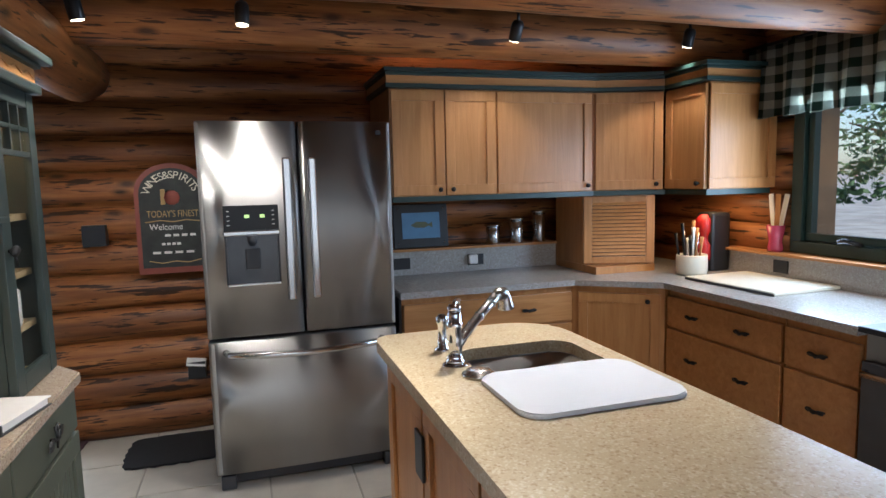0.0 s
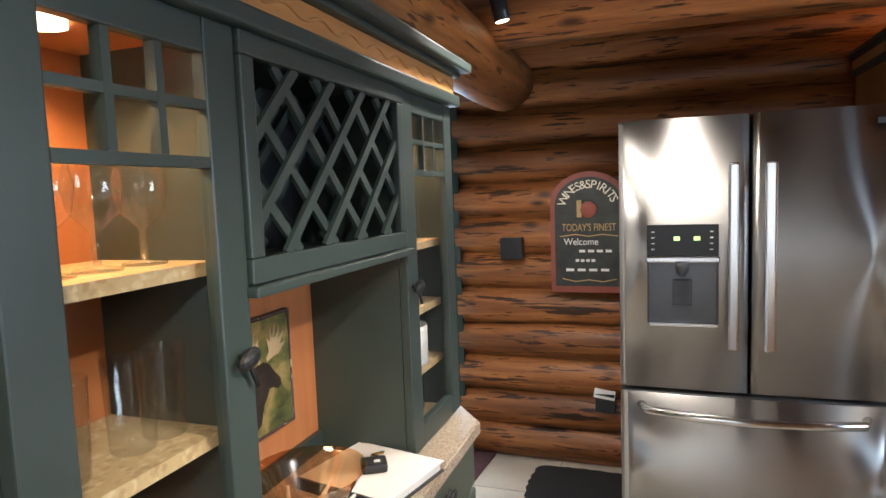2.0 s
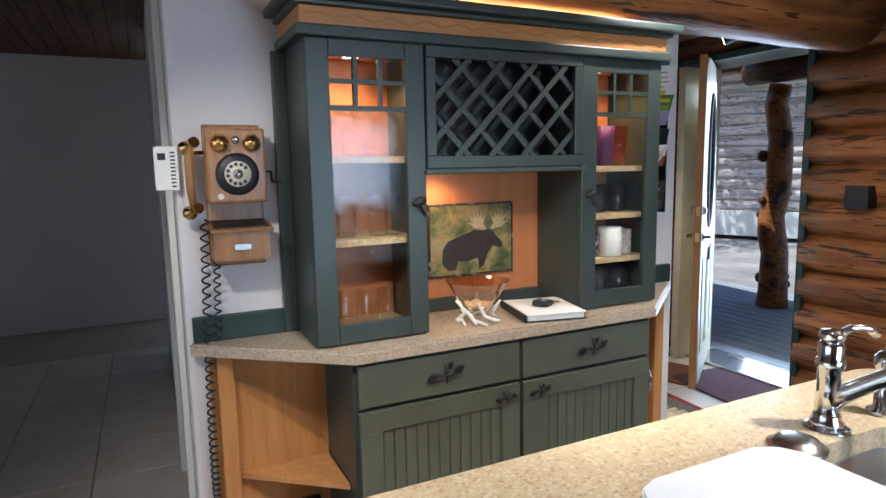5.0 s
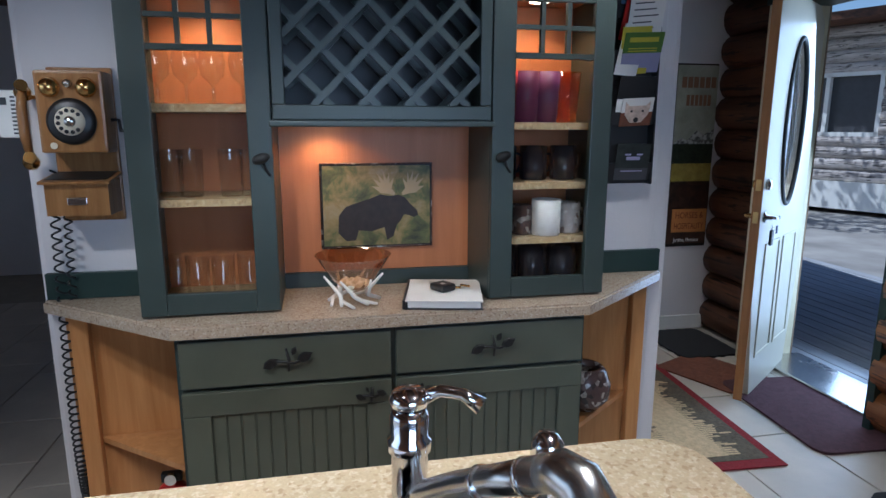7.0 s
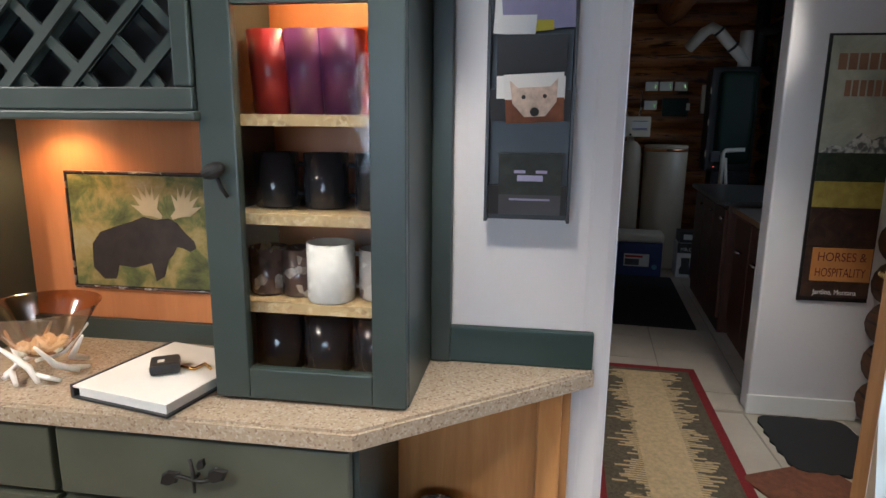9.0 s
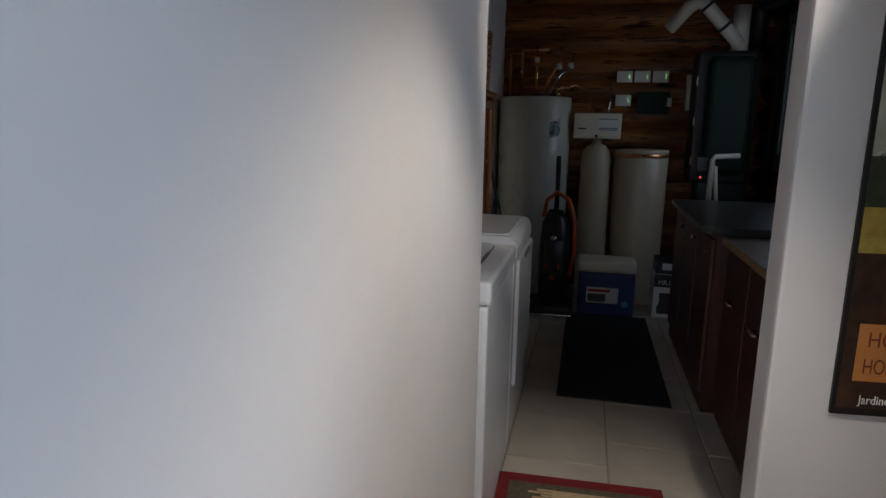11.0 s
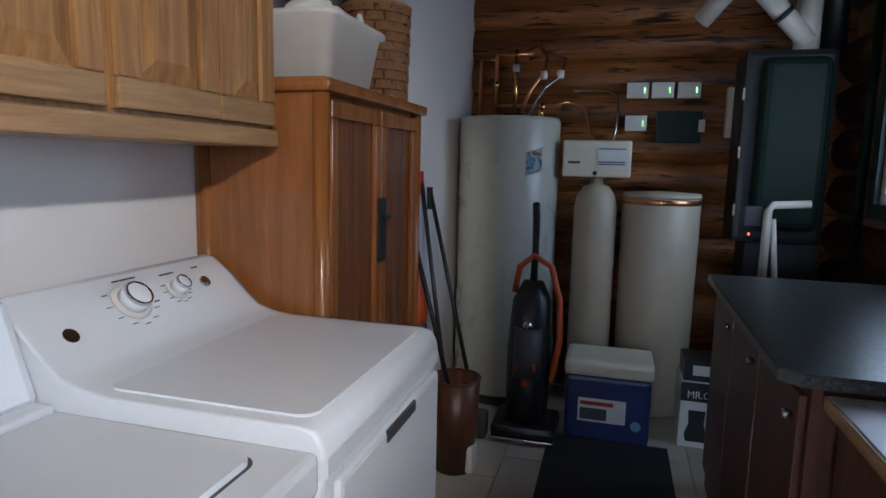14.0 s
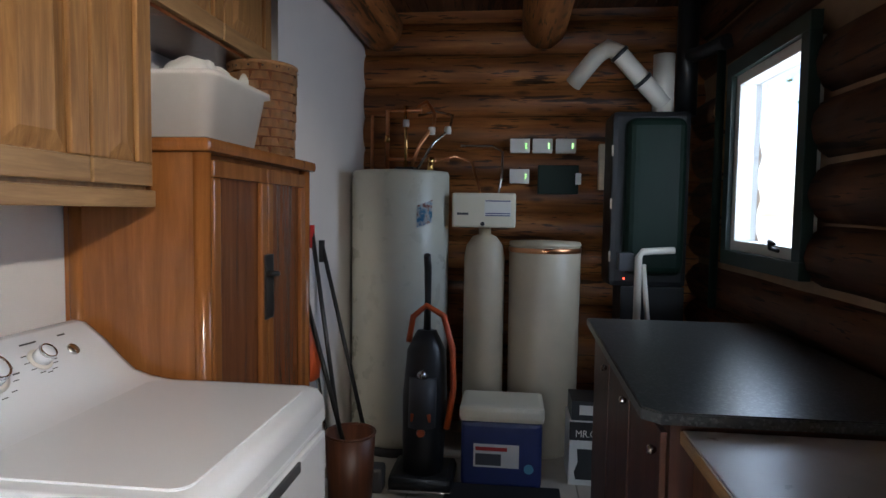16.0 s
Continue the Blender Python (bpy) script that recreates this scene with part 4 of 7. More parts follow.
part("spine", bm_box(-0.125, -0.108, 0, 0.125, -0.1002, 0.027, 0.002), BLACK, bi)
kf = thing("car_keys", "black car key fob with keys on the binder", "keys", pose(-0.74, 2.0, 0.933, 0, 0, 30))
part("fob", bm_box(-0.03, -0.035, 0, 0.03, 0.02, 0.022, 0.008), BLACK, kf)
part("keys", bm_tube([(0.0, 0.02, 0.004), (0.02, 0.045, 0.003), (0.0, 0.065, 0.003), (0.03, 0.075, 0.003)], 0.0035, 6), BRASS, kf)
part("fob_label", bm_box(0.0, -0.02, 0.0222, 0.014, -0.008, 0.0228), PAPER, kf)
# pot and fire extinguisher in the corner shelves
solid("stone_pot", bm_lathe([(0.001, 0), (0.05, 0), (0.085, 0.04), (0.09, 0.09), (0.07, 0.14), (0.06, 0.15), (0.05, 0.15), (0.06, 0.12), (0.001, 0.02)], 24), DKFLOR, "dark mottled round pot on the corner shelf", "pot", "thing", pose(-0.845, 2.515, 0.459))
fx = thing("fire_extinguisher", "small red fire extinguisher on the floor", "extinguisher", pose(-0.86, 1.16, 0.0))
part("cylinder", bm_lathe([(0.001, 0), (0.05, 0), (0.055, 0.01), (0.055, 0.26), (0.04, 0.31), (0.02, 0.33), (0.001, 0.33)], 20), RED, fx)
part("valve", bm_box(-0.012, -0.03, 0.331, 0.012, 0.03, 0.36, 0.004), BLACK, fx)
part("gauge", bm_lathe([(0.018, 0), (0.018, 0.012)], 14, m=pose(0.013, 0, 0.345, 0, 90, 0)), CHROME, fx)

# ---- wall telephone ----
ph = thing("wall_telephone", "antique style oak wall telephone with brass bells", "telephone", pose(-0.969, 0.99, 1.36))
part("backboard", bm_box(0.0, -0.085, -0.22, 0.016, 0.085, 0.215, 0.006), PHONEW, ph)
part("case", bm_box(0.017, -0.085, -0.02, 0.105, 0.085, 0.20, 0.008), PHONEW, ph)
for y_ in (-0.045, 0.045):
    part("bell", bm_lathe([(0.026, 0), (0.027, 0.006), (0.02, 0.02), (0.008, 0.027), (0.001, 0.028)], 20, m=pose(0.106, y_, 0.155, 0, 90, 0)), BRASS, ph)
part("crest", bm_lathe([(0.012, 0), (0.010, 0.012), (0.001, 0.014)], 12, m=pose(0.106, 0, 0.165, 0, 90, 0)), NICKEL, ph)
dl = part("dial", bm_lathe([(0.062, 0), (0.062, 0.005), (0.05, 0.012), (0.001, 0.012)], 28, m=pose(0.106, 0, 0.065, 0, 90, 0)), BLACK, ph)
part("finger_wheel", bm_lathe([(0.038, 0.0125), (0.038, 0.015), (0.001, 0.016)], 28, m=pose(0.106, 0, 0.065, 0, 90, 0)), IVORY, dl)
for k in range(10):
    a = radians(40 + k * 30)
    part("finger_hole", bm_lathe([(0.0055, 0), (0.0055, 0.0012)], 10, m=pose(0.1222, 0.029 * math.cos(a), 0.065 + 0.029 * math.sin(a), 0, 90, 0)), BLACK, dl)
part("dial_centre", bm_lathe([(0.015, 0), (0.013, 0.004), (0.001, 0.005)], 16, m=pose(0.1222, 0, 0.065, 0, 90, 0)), NICKEL, dl)
part("badge", bm_lathe([(0.009, 0), (0.009, 0.003)], 12, m=pose(0.106, -0.05, -0.0, 0, 90, 0)), IVORY, ph)
part("crank", bm_tube([(0.06, 0.086, 0.07), (0.06, 0.105, 0.07), (0.06, 0.108, 0.04), (0.075, 0.135, 0.04)], 0.005, 8), IRON, ph)
part("box_shelf", bm_prism([(0.017, -0.08), (0.13, -0.08), (0.13, 0.08), (0.017, 0.08)], -0.19, -0.10), PHONEW, ph)
part("desk_lid", turned(bm_box(0, -0.09, 0, 0.13, 0.09, 0.008, 0.002), pose(0.017, 0, -0.085, 0, 8, 0)), PHONEW, ph)
part("leather_pad", turned(bm_box(0.01, -0.078, 0.009, 0.11, 0.078, 0.011), pose(0.017, 0, -0.085, 0, 8, 0)), BLACK, ph)
part("drawer_plate", bm_box(0.1305, -0.025, -0.16, 0.134, 0.025, -0.14, 0.002), NICKEL, ph)
part("handset_bar", bm_tube([(0.075, -0.125, 0.15), (0.08, -0.13, 0.1), (0.08, -0.13, 0.03), (0.075, -0.125, -0.03)], [0.011, 0.013, 0.013, 0.010], 12), PHONEW, ph, "turned oak handset")
for z_ in (0.15, -0.04):
    part("handset_cup", bm_lathe([(0.012, -0.035), (0.022, -0.03), (0.020, -0.018), (0.010, -0.008), (0.010, 0.02), (0.016, 0.025), (0.016, 0.035)], 16, m=pose(0.075, -0.125, z_, 0, 75, 20)), BRASS, ph)
part("cradle", bm_tube([(0.05, -0.086, 0.13), (0.055, -0.11, 0.13), (0.075, -0.115, 0.125)], 0.006, 8), BRASS, ph)
cord = []
for k in range(420):
    t = k / 419
    z = -0.07 - 1.05 * math.sin(t * math.pi / 2 * 1.0) if t < 0.97 else -1.12
    cord.append((0.03 + 0.012 * math.cos(k * 0.75), -0.095 - 0.02 * math.sin(t * 3) + 0.012 * math.sin(k * 0.75), z))
part("coiled_cord", bm_tube(cord, 0.0033, 5), BLACK, ph, "long black coiled cord")
cord2 = [(0.03 + 0.010 * math.cos(k * 0.75), -0.06 - 0.02 * math.sin(k / 300 * 3) + 0.010 * math.sin(k * 0.75), -0.1 - 1.0 * k / 299) for k in range(300)]
part("coiled_cord", bm_tube(cord2, 0.003, 5), BLACK, ph)
th = thing("thermostat", "white wall thermostat with vent slots", "thermostat", pose(-0.972, 0.815, 1.44, 0, 0, -20))
part("housing", bm_box(0.0, -0.04, -0.06, 0.028, 0.03, 0.07, 0.005), WHITE, th)
part("display", bm_box(0.0282, -0.028, 0.03, 0.029, -0.005, 0.05), BLACK, th)
for k in range(10):
    part("slot", bm_box(0.0282, 0.008, -0.05 + k * 0.011, 0.029, 0.022, -0.045 + k * 0.011), DKGREY, th)

# ---- brochure rack ----
br = thing("brochure_rack", "black wall rack holding leaflets and postcards", "rack", pose(-0.968, 2.68, 0))
part("back", bm_box(0.0, -0.085, 1.22, 0.008, 0.085, 1.92, 0.002), BLACK, br)
for y_ in (-0.085, 0.079):
    part("side", bm_prism([(0.0, y_), (0.045, y_), (0.045, y_ + 0.006), (0.0, y_ + 0.006)], 1.22, 1.92), BLACK, br)
for z_ in (1.235, 1.42, 1.60, 1.76):
    part("pocket", turned(bm_box(0.0, -0.078, 0, 0.004, 0.078, 0.06), pose(0.034, 0, z_, 0, 12, 0)), BLACK, br)
YEL = paint("leaflet_yellow", (0.55, 0.45, 0.03), 0.6)
GRN = paint("leaflet_green", (0.10, 0.19, 0.03), 0.5)
CHALKD = paint("postcard_dusk", (0.022, 0.027, 0.024), 0.4, 0, 0.4, 30)
LILAC = paint("leaflet_lilac", (0.30, 0.28, 0.42), 0.6)
BLUEL = paint("leaflet_blue", (0.08, 0.16, 0.30), 0.5)
def leaflet(y, z, w, h, tilt, roll, mts, label):
    t = thing("leaflet", label, "leaflet", pose(-0.968 + 0.036, 2.68 + y, z - 0.02, roll, tilt, 0), "leaflets")
    step = h / len(mts)
    for k, mt in enumerate(mts):
        part("panel", bm_box(0, -w / 2, k * step, 0.003, w / 2, (k + 1) * step), mt, t)
    return t


leaflet(0.0, 1.45, 0.13, 0.15, 14, 0, (PAPER, BLACK), "wildlife postcards in the rack")
f_ = leaflet(0.010, 1.437, 0.112, 0.095, 20, 3, (BROWNM, PAPER), "postcard of a pale wolf face")
WOLF = paint("wolf_fur", (0.55, 0.42, 0.33), 0.6, 0, 0.25, 60)
part("wolf_face", turned(bm_prism([(-0.045, 0.085), (-0.03, 0.07), (0.03, 0.07), (0.045, 0.085), (0.042, 0.04), (0.02, 0.012), (-0.02, 0.012), (-0.042, 0.04)], 0, 0.001), Matrix.Translation((0.0031, 0, 0)) @ Matrix(((0, 0, 1, 0), (1, 0, 0, 0), (0, 1, 0, 0), (0, 0, 0, 1)))), WOLF, f_)
for y_, z_, r_ in ((-0.02, 0.052, 0.004), (0.02, 0.052, 0.004), (0, 0.022, 0.009)):
    part("mark", bm_lathe([(r_, 0), (r_, 0.001)], 10, m=pose(0.0042, y_, z_, 0, 90, 0)), BLACK, f_)
f_ = leaflet(0.005, 1.255, 0.122, 0.125, 12, 0, (DKGREY, CHALKD, CHALKD), "dark postcard of a moose standing in water")
for y_, z_, w_, h_ in ((0.0, 0.070, 0.05, 0.012), (-0.02, 0.086, 0.022, 0.006), (0.022, 0.086, 0.022, 0.006), (0.0, 0.030, 0.08, 0.004)):
    part("pale_mark", bm_box(0.0031, y_ - w_ / 2, z_, 0.0036, y_ + w_ / 2, z_ + h_, 0.0002), LILAC, f_)
leaflet(-0.035, 1.60, 0.08, 0.16, 16, -4, (PAPER, PAPER), "white folded leaflet in the rack")
leaflet(-0.01, 1.605, 0.10, 0.15, 17, 4, (YEL, YEL), "yellow leaflet edge in the rack")
f_ = leaflet(0.012, 1.61, 0.135, 0.13, 22, 3, (LILAC, GRN), "green and lilac park leaflet")
for z_ in (0.07, 0.078, 0.1):
    part("text_bar", bm_box(0.0031, -0.05, z_, 0.0036, 0.05, z_ + 0.003 + (0.012 if z_ > 0.09 else 0)), YEL, f_)
f_ = leaflet(0.02, 1.70, 0.12, 0.16, 24, 6, (PAPER, PAPER), "white text card leaning from the rack")
for k in range(6):
    part("text_bar", bm_box(0.0031, -0.045, 0.03 + k * 0.02, 0.0036, 0.04 - 0.01 * (k % 3), 0.034 + k * 0.02), DKGREY, f_)
leaflet(-0.03, 1.71, 0.07, 0.13, 16, -3, (RED, RED), "dark red leaflet in the rack")
leaflet(0.0, 1.80, 0.13, 0.14, 20, 2, (BLUEL, BLUEL, PAPER), "blue leaflets in the top pocket")

# ---- refrigerator ----
fr = thing("refrigerator", "stainless steel french door refrigerator with water dispenser", "refrigerator")
part("case", bm_box(-0.262, 3.335, 0.06, 0.645, 4.02, 1.775, 0.006), DKGREY, fr)
part("base_grille", bm_box(-0.25, 3.31, 0.015, 0.63, 3.36, 0.075, 0.004), DKGREY, fr)
for x_ in (-0.25, 0.57):
    part("foot", bm_box(x_, 3.27, 0.0, x_ + 0.07, 3.34, 0.07, 0.006), DKGREY, fr)
dl_ = part("left_door", bm_box(-0.268, 3.25, 0.768, 0.186, 3.33, 1.80, 0.012), STEEL, fr)
dr_ = part("right_door", bm_box(0.194, 3.25, 0.768, 0.650, 3.33, 1.80, 0.012), STEEL, fr)
fz_ = part("freezer_drawer", bm_box(-0.268, 3.25, 0.085, 0.650, 3.33, 0.755, 0.012), STEEL, fr)
def bowed(x0, x1, z0, z1):
    """A door front that swells towards its middle."""
    b = bmesh.new()
    n = 18
    cols = []
    for k in range(n + 1):
        x = x0 + (x1 - x0) * k / n
        u = (x - 0.191) / 0.46
        y = 3.2495 - 0.012 * (1 - u * u) - (0.0 if 0 < k < n else -0.004)
        cols.append([b.verts.new((x, y, z0)), b.verts.new((x, y, z1)), b.verts.new((x, 3.2496 + 0.004, z1)), b.verts.new((x, 3.2496 + 0.004, z0))])
    for p, q in zip(cols, cols[1:]):
        for i in range(4):
            b.faces.new((p[i], q[i], q[(i + 1) % 4], p[(i + 1) % 4])).smooth = i == 0
    b.faces.new(cols[0])
    b.faces.new(cols[-1][::-1])
    return b


part("front_skin", bowed(-0.266, 0.184, 0.772, 1.796), STEEL, dl_)
part("front_skin", bowed(0.196, 0.648, 0.772, 1.796), STEEL, dr_)
part("front_skin", bowed(-0.266, 0.648, 0.089, 0.751), STEEL, fz_)
for x_, d_ in ((0.130, dl_), (0.250, dr_)):
    hb = bm_box(x_ - 0.019, 3.178, 0.945, x_ + 0.019, 3.206, 1.625, 0.009, seg=3)
    for z_ in (1.0, 1.57):
        bm_box(x_ - 0.012, 3.200, z_ - 0.03, x_ + 0.012, 3.252, z_ + 0.03, 0.004, bm=hb)
    part("handle", hb, STEELX, d_, "polished bar handle")
part("handle", bm_tube([(-0.19, 3.252, 0.70), (-0.17, 3.20, 0.695), (0.0, 3.185, 0.685), (0.19, 3.18, 0.68), (0.38, 3.185, 0.685), (0.55, 3.20, 0.695), (0.57, 3.252, 0.70)], 0.017, 12), STEELX, fz_, "polished bar handle")
part("control_panel", bm_box(-0.165, 3.230, 1.285, 0.085, 3.2515, 1.405, 0.003), BLACK, dl_)
DISPG = glow("display_green", (0.55, 0.75, 0.25), 1.2)
for x_ in (-0.07, 0.0):
    part("digit_display", bm_box(x_, 3.2295, 1.345, x_ + 0.022, 3.230, 1.36), DISPG, dl_)
for k in range(4):
    for x_ in (-0.15, 0.055):
        part("panel_mark", bm_box(x_, 3.2295, 1.31 + k * 0.022, x_ + 0.012, 3.230, 1.314 + k * 0.022), PAPER, dl_)
part("dispenser_frame", bm_box(-0.17, 3.226, 1.262, 0.09, 3.252, 1.284, 0.005), STEELX, dl_)
part("dispenser_recess", bm_box(-0.155, 3.231, 1.035, 0.075, 3.2515, 1.261), paint("dispenser_grey", (0.11, 0.11, 0.115), 0.3, 0.5), dl_)
part("paddle", bm_box(-0.075, 3.222, 1.10, -0.005, 3.231, 1.20, 0.006), DKGREY, dl_)
for q in ((-0.165, 1.03, -0.156, 1.262), (0.076, 1.03, 0.085, 1.262)):
    part("dispenser_frame", bm_box(q[0], 3.226, q[1], q[2], 3.252, q[3]), DKGREY, dl_)
part("drip_tray", bm_box(-0.16, 3.208, 1.022, 0.085, 3.252, 1.036, 0.004), STEELX, dl_)
part("nozzle", bm_lathe([(0.025, 0), (0.022, -0.03), (0.012, -0.05)], 14, m=Matrix.Translation((-0.04, 3.222, 1.262))), DKGREY, dl_)
part("maker_mark", bm_box(0.575, 3.2405, 1.735, 0.60, 3.2495, 1.755), DKGREY, dr_)

# ---- kitchen cabinets ----
def shaker(parent, x0, x1, z0, z1, m, flat=False, material=CAB, knob=None):
    """A framed door in its own plane: x along, z up, its face towards -y."""
    d = part("door", turned(bm_box(x0 + 0.002, 0.006, z0, x1 - 0.002, 0.016, z1), m), material, parent)
    if not flat:
        w = 0.055
        for q in ((x0 + 0.002, z0, x1 - 0.002, z0 + w), (x0 + 0.002, z1 - w, x1 - 0.002, z1), (x0 + 0.002, z0 + w, x0 + w, z1 - w), (x1 - w, z0 + w, x1 - 0.002, z1 - w)):
            part("door_frame", turned(bm_box(q[0], -0.005, q[1], q[2], 0.006, q[3], 0.002), m), material, d)
    if knob:
        part("knob", turned(bm_lathe([(0.006, 0), (0.006, 0.012), (0.014, 0.018), (0.012, 0.026), (0.001, 0.028)], 12, m=pose(knob[0], -0.005, knob[1], 90)), m), IRON, d, "black iron knob")
    return d


def cup_pull(parent, x, z, m):
    b = bm_tube([(x - 0.035, 0, z), (x - 0.03, -0.018, z + 0.004), (x, -0.022, z - 0.004), (x + 0.03, -0.018, z + 0.004), (x + 0.035, 0, z)], [0.004, 0.007, 0.009, 0.007, 0.004], 8)
    for s in (-1, 1):
        bmesh.ops.create_uvsphere(b, u_segments=8, v_segments=6, radius=1, matrix=Matrix.Translation((x + s * 0.026, -0.018, z)) @ Matrix.Diagonal((0.02, 0.006, 0.010, 1)))
    return part("pull", turned(b, m), IRON, parent, "black iron leaf pull")


N_ = Matrix.Translation((0, 3.47, 0))
uc = thing("wall_cabinet", "maple wall cabinet with framed doors", "cabinet", group="kitchen wall cabinets")
part("box", bm_box(0.705, 3.486, 1.415, 1.32, 4.02, 2.0), CAB, uc)
shaker(uc, 0.71, 1.01, 1.42, 1.99, N_, knob=(0.975, 1.45))
shaker(uc, 1.015, 1.315, 1.42, 1.99, N_, knob=(1.05, 1.45))
uc = thing("wall_cabinet", "wide maple wall cabinet with framed door", "cabinet", group="kitchen wall cabinets")
part("box", bm_box(1.321, 3.486, 1.415, 1.95, 4.02, 2.0), CAB, uc)
shaker(uc, 1.326, 1.94, 1.42, 1.99, N_, knob=(1.90, 1.45))
an = math.degrees(math.atan2(-0.14, 0.41))
D_ = pose(1.95, 3.47, 0, 0, 0, an)
uc = thing("wall_cabinet", "angled maple corner wall cabinet", "cabinet", group="kitchen wall cabinets")
part("box", bm_prism([(1.952, 3.487), (2.355, 3.35), (2.355, 4.02), (1.952, 4.02)], 1.415, 2.0), CAB, uc)
shaker(uc, 0.01, 0.415, 1.42, 1.99, D_, knob=(0.37, 1.45))
E_ = pose(2.355, 3.33, 0, 0, 0, -90)
uc = thing("wall_cabinet", "maple wall cabinet beside the window", "cabinet", group="kitchen wall cabinets")
part("box", bm_box(2.372, 2.985, 1.415, 2.84, 3.345, 2.0), CAB, uc)
shaker(uc, 0.0, 0.34, 1.42, 1.99, E_, knob=(0.30, 1.45))
shaker(uc, 0.0, 0.46, 1.42, 1.99, pose(2.37, 2.978, 0))
cr = thing("cabinet_crown", "stepped maple and dark green crown moulding", "moulding", kind="structure")
for z0, z1, o, mt in ((2.001, 2.022, 0.03, GREEND), (2.0225, 2.065, 0.015, CABH), (2.0655, 2.08, 0.03, GREEND), (2.0805, 2.10, 0.06, GREEND)):
    part("crown", bm_prism([(0.69 - o * 0.4, 4.0), (0.69 - o * 0.4, 3.465 - o), (1.95, 3.465 - o), (2.35 - o, 3.33 - o), (2.35 - o, 2.975 - o), (2.82, 2.975 - o), (2.82, 4.0)], z0, z1), mt, cr)
part("light_rail", bm_prism([(0.705, 3.47), (1.95, 3.47), (2.36, 3.335), (2.36, 2.98), (2.8, 2.98), (2.8, 3.0), (2.38, 3.0), (2.38, 3.35), (1.955, 3.49), (0.705, 3.49)], 1.385, 1.4145), GREEND, cr)
# appliance garage with louvres
ag = thing("appliance_garage", "maple corner appliance garage with louvred front", "cabinet")
part("box", bm_prism([(1.95, 3.60), (2.36, 3.44), (2.36, 3.95), (1.95, 3.95)], 0.951, 1.384), CAB, ag)
A_ = pose(1.95, 3.585, 0, 0, 0, an - 2)
for q in ((0, 0.96, 0.05, 1.38), (0.385, 0.96, 0.435, 1.38), (0.051, 0.96, 0.384, 1.0), (0.051, 1.34, 0.384, 1.38)):
    part("frame", turned(bm_box(q[0], -0.012, q[1], q[2], 0.01, q[3], 0.002), A_), CAB, ag)
part("slat_backing", turned(bm_box(0.051, 0.0, 1.0005, 0.384, 0.004, 1.3395), A_), BLACK, ag)
for k in range(15):
    part("slat", turned(bm_box(0.052, -0.013, 0, 0.383, -0.006, 0.0185), A_ @ pose(0, 0, 1.003 + k * 0.0225, -24)), CABH, ag)
# base cabinets
def base_run(label, m, x0, x1, rows, depth=0.58):
    t = thing("base_cabinet", label, "cabinet", group="kitchen base cabinets")
    part("box", turned(bm_box(x0, 0.017, 0.10, x1, depth, 0.868), m), CAB, t)
    part("toe_kick", turned(bm_box(x0, 0.07, 0.0, x1, depth, 0.099), m), BLACK, t)
    for z0, z1, n in rows:
        for k in range(n):
            a = x0 + (x1 - x0) * k / n
            b = x0 + (x1 - x0) * (k + 1) / n
            d = part("drawer", turned(bm_box(a + 0.006, -0.004, z0, b - 0.006, 0.0165, z1, 0.004), m), CABH, t)
            if b - a > 0.55:
                cup_pull(d, a + (b - a) * 0.28, (z0 + z1) / 2, m @ Matrix.Translation((0, -0.004, 0)))
                cup_pull(d, a + (b - a) * 0.72, (z0 + z1) / 2, m @ Matrix.Translation((0, -0.004, 0)))
            else:
                cup_pull(d, (a + b) / 2, (z0 + z1) / 2, m @ Matrix.Translation((0, -0.004, 0)))
    return t


base_run("maple drawer base cabinet beside the refrigerator", pose(0, 3.37, 0), 0.715, 1.75, ((0.66, 0.83, 1),))
for x0, x1, xk in ((0.72, 1.228, 1.185), (1.236, 1.745, 1.28)):
    shaker(bpy.data.objects["base_cabinet"], x0, x1, 0.115, 0.645, pose(0, 3.37, 0), knob=(xk, 0.61))
part("side_panel", bm_box(0.70, 3.39, 0.0, 0.714, 3.96, 0.868), BLACK, bpy.data.objects["base_cabinet"])
cn = thing("base_cabinet", "angled maple corner base cabinet with door", "cabinet", group="kitchen base cabinets")
part("box", bm_prism([(1.752, 3.388), (2.165, 3.068), (2.74, 3.068), (2.74, 3.95), (1.752, 3.95)], 0.10, 0.868), CAB, cn)
shaker(cn, 0.03, 0.49, 0.115, 0.83, pose(1.75, 3.365, 0, 0, 0, math.degrees(math.atan2(-0.32, 0.413))), knob=(0.42, 0.79))
ER = pose(2.165, 3.06, 0, 0, 0, -90)
base_run("maple drawer base cabinet under the window", ER, 0.01, 0.80, ((0.66, 0.83, 1), (0.37, 0.645, 1), (0.115, 0.355, 1)))
base_run("narrow maple drawer base cabinet beside the range", ER, 0.81, 1.17, ((0.66, 0.83, 1), (0.37, 0.645, 1), (0.115, 0.355, 1)))
base_run("maple drawer base cabinet beyond the range", ER, 1.96, 3.9, ((0.66, 0.83, 2), (0.115, 0.645, 2)))
ct = thing("kitchen_counter", "pale grey stone counter turning the corner", "countertop", kind="structure")
part("slab", bm_prism([(0.70, 3.335), (1.745, 3.335), (2.135, 3.04), (2.135, 1.89), (2.80, 1.89), (2.80, 3.98), (0.70, 3.98)], 0.87, 0.905, 0.006), GREYTOP, ct)
part("slab", bm_box(2.135, -0.85, 0.87, 2.80, 1.10, 0.905, 0.006), GREYTOP, ct)
part("backsplash", bm_box(0.70, 3.955, 0.906, 1.95, 3.98, 1.055), GREYTOP, ct)
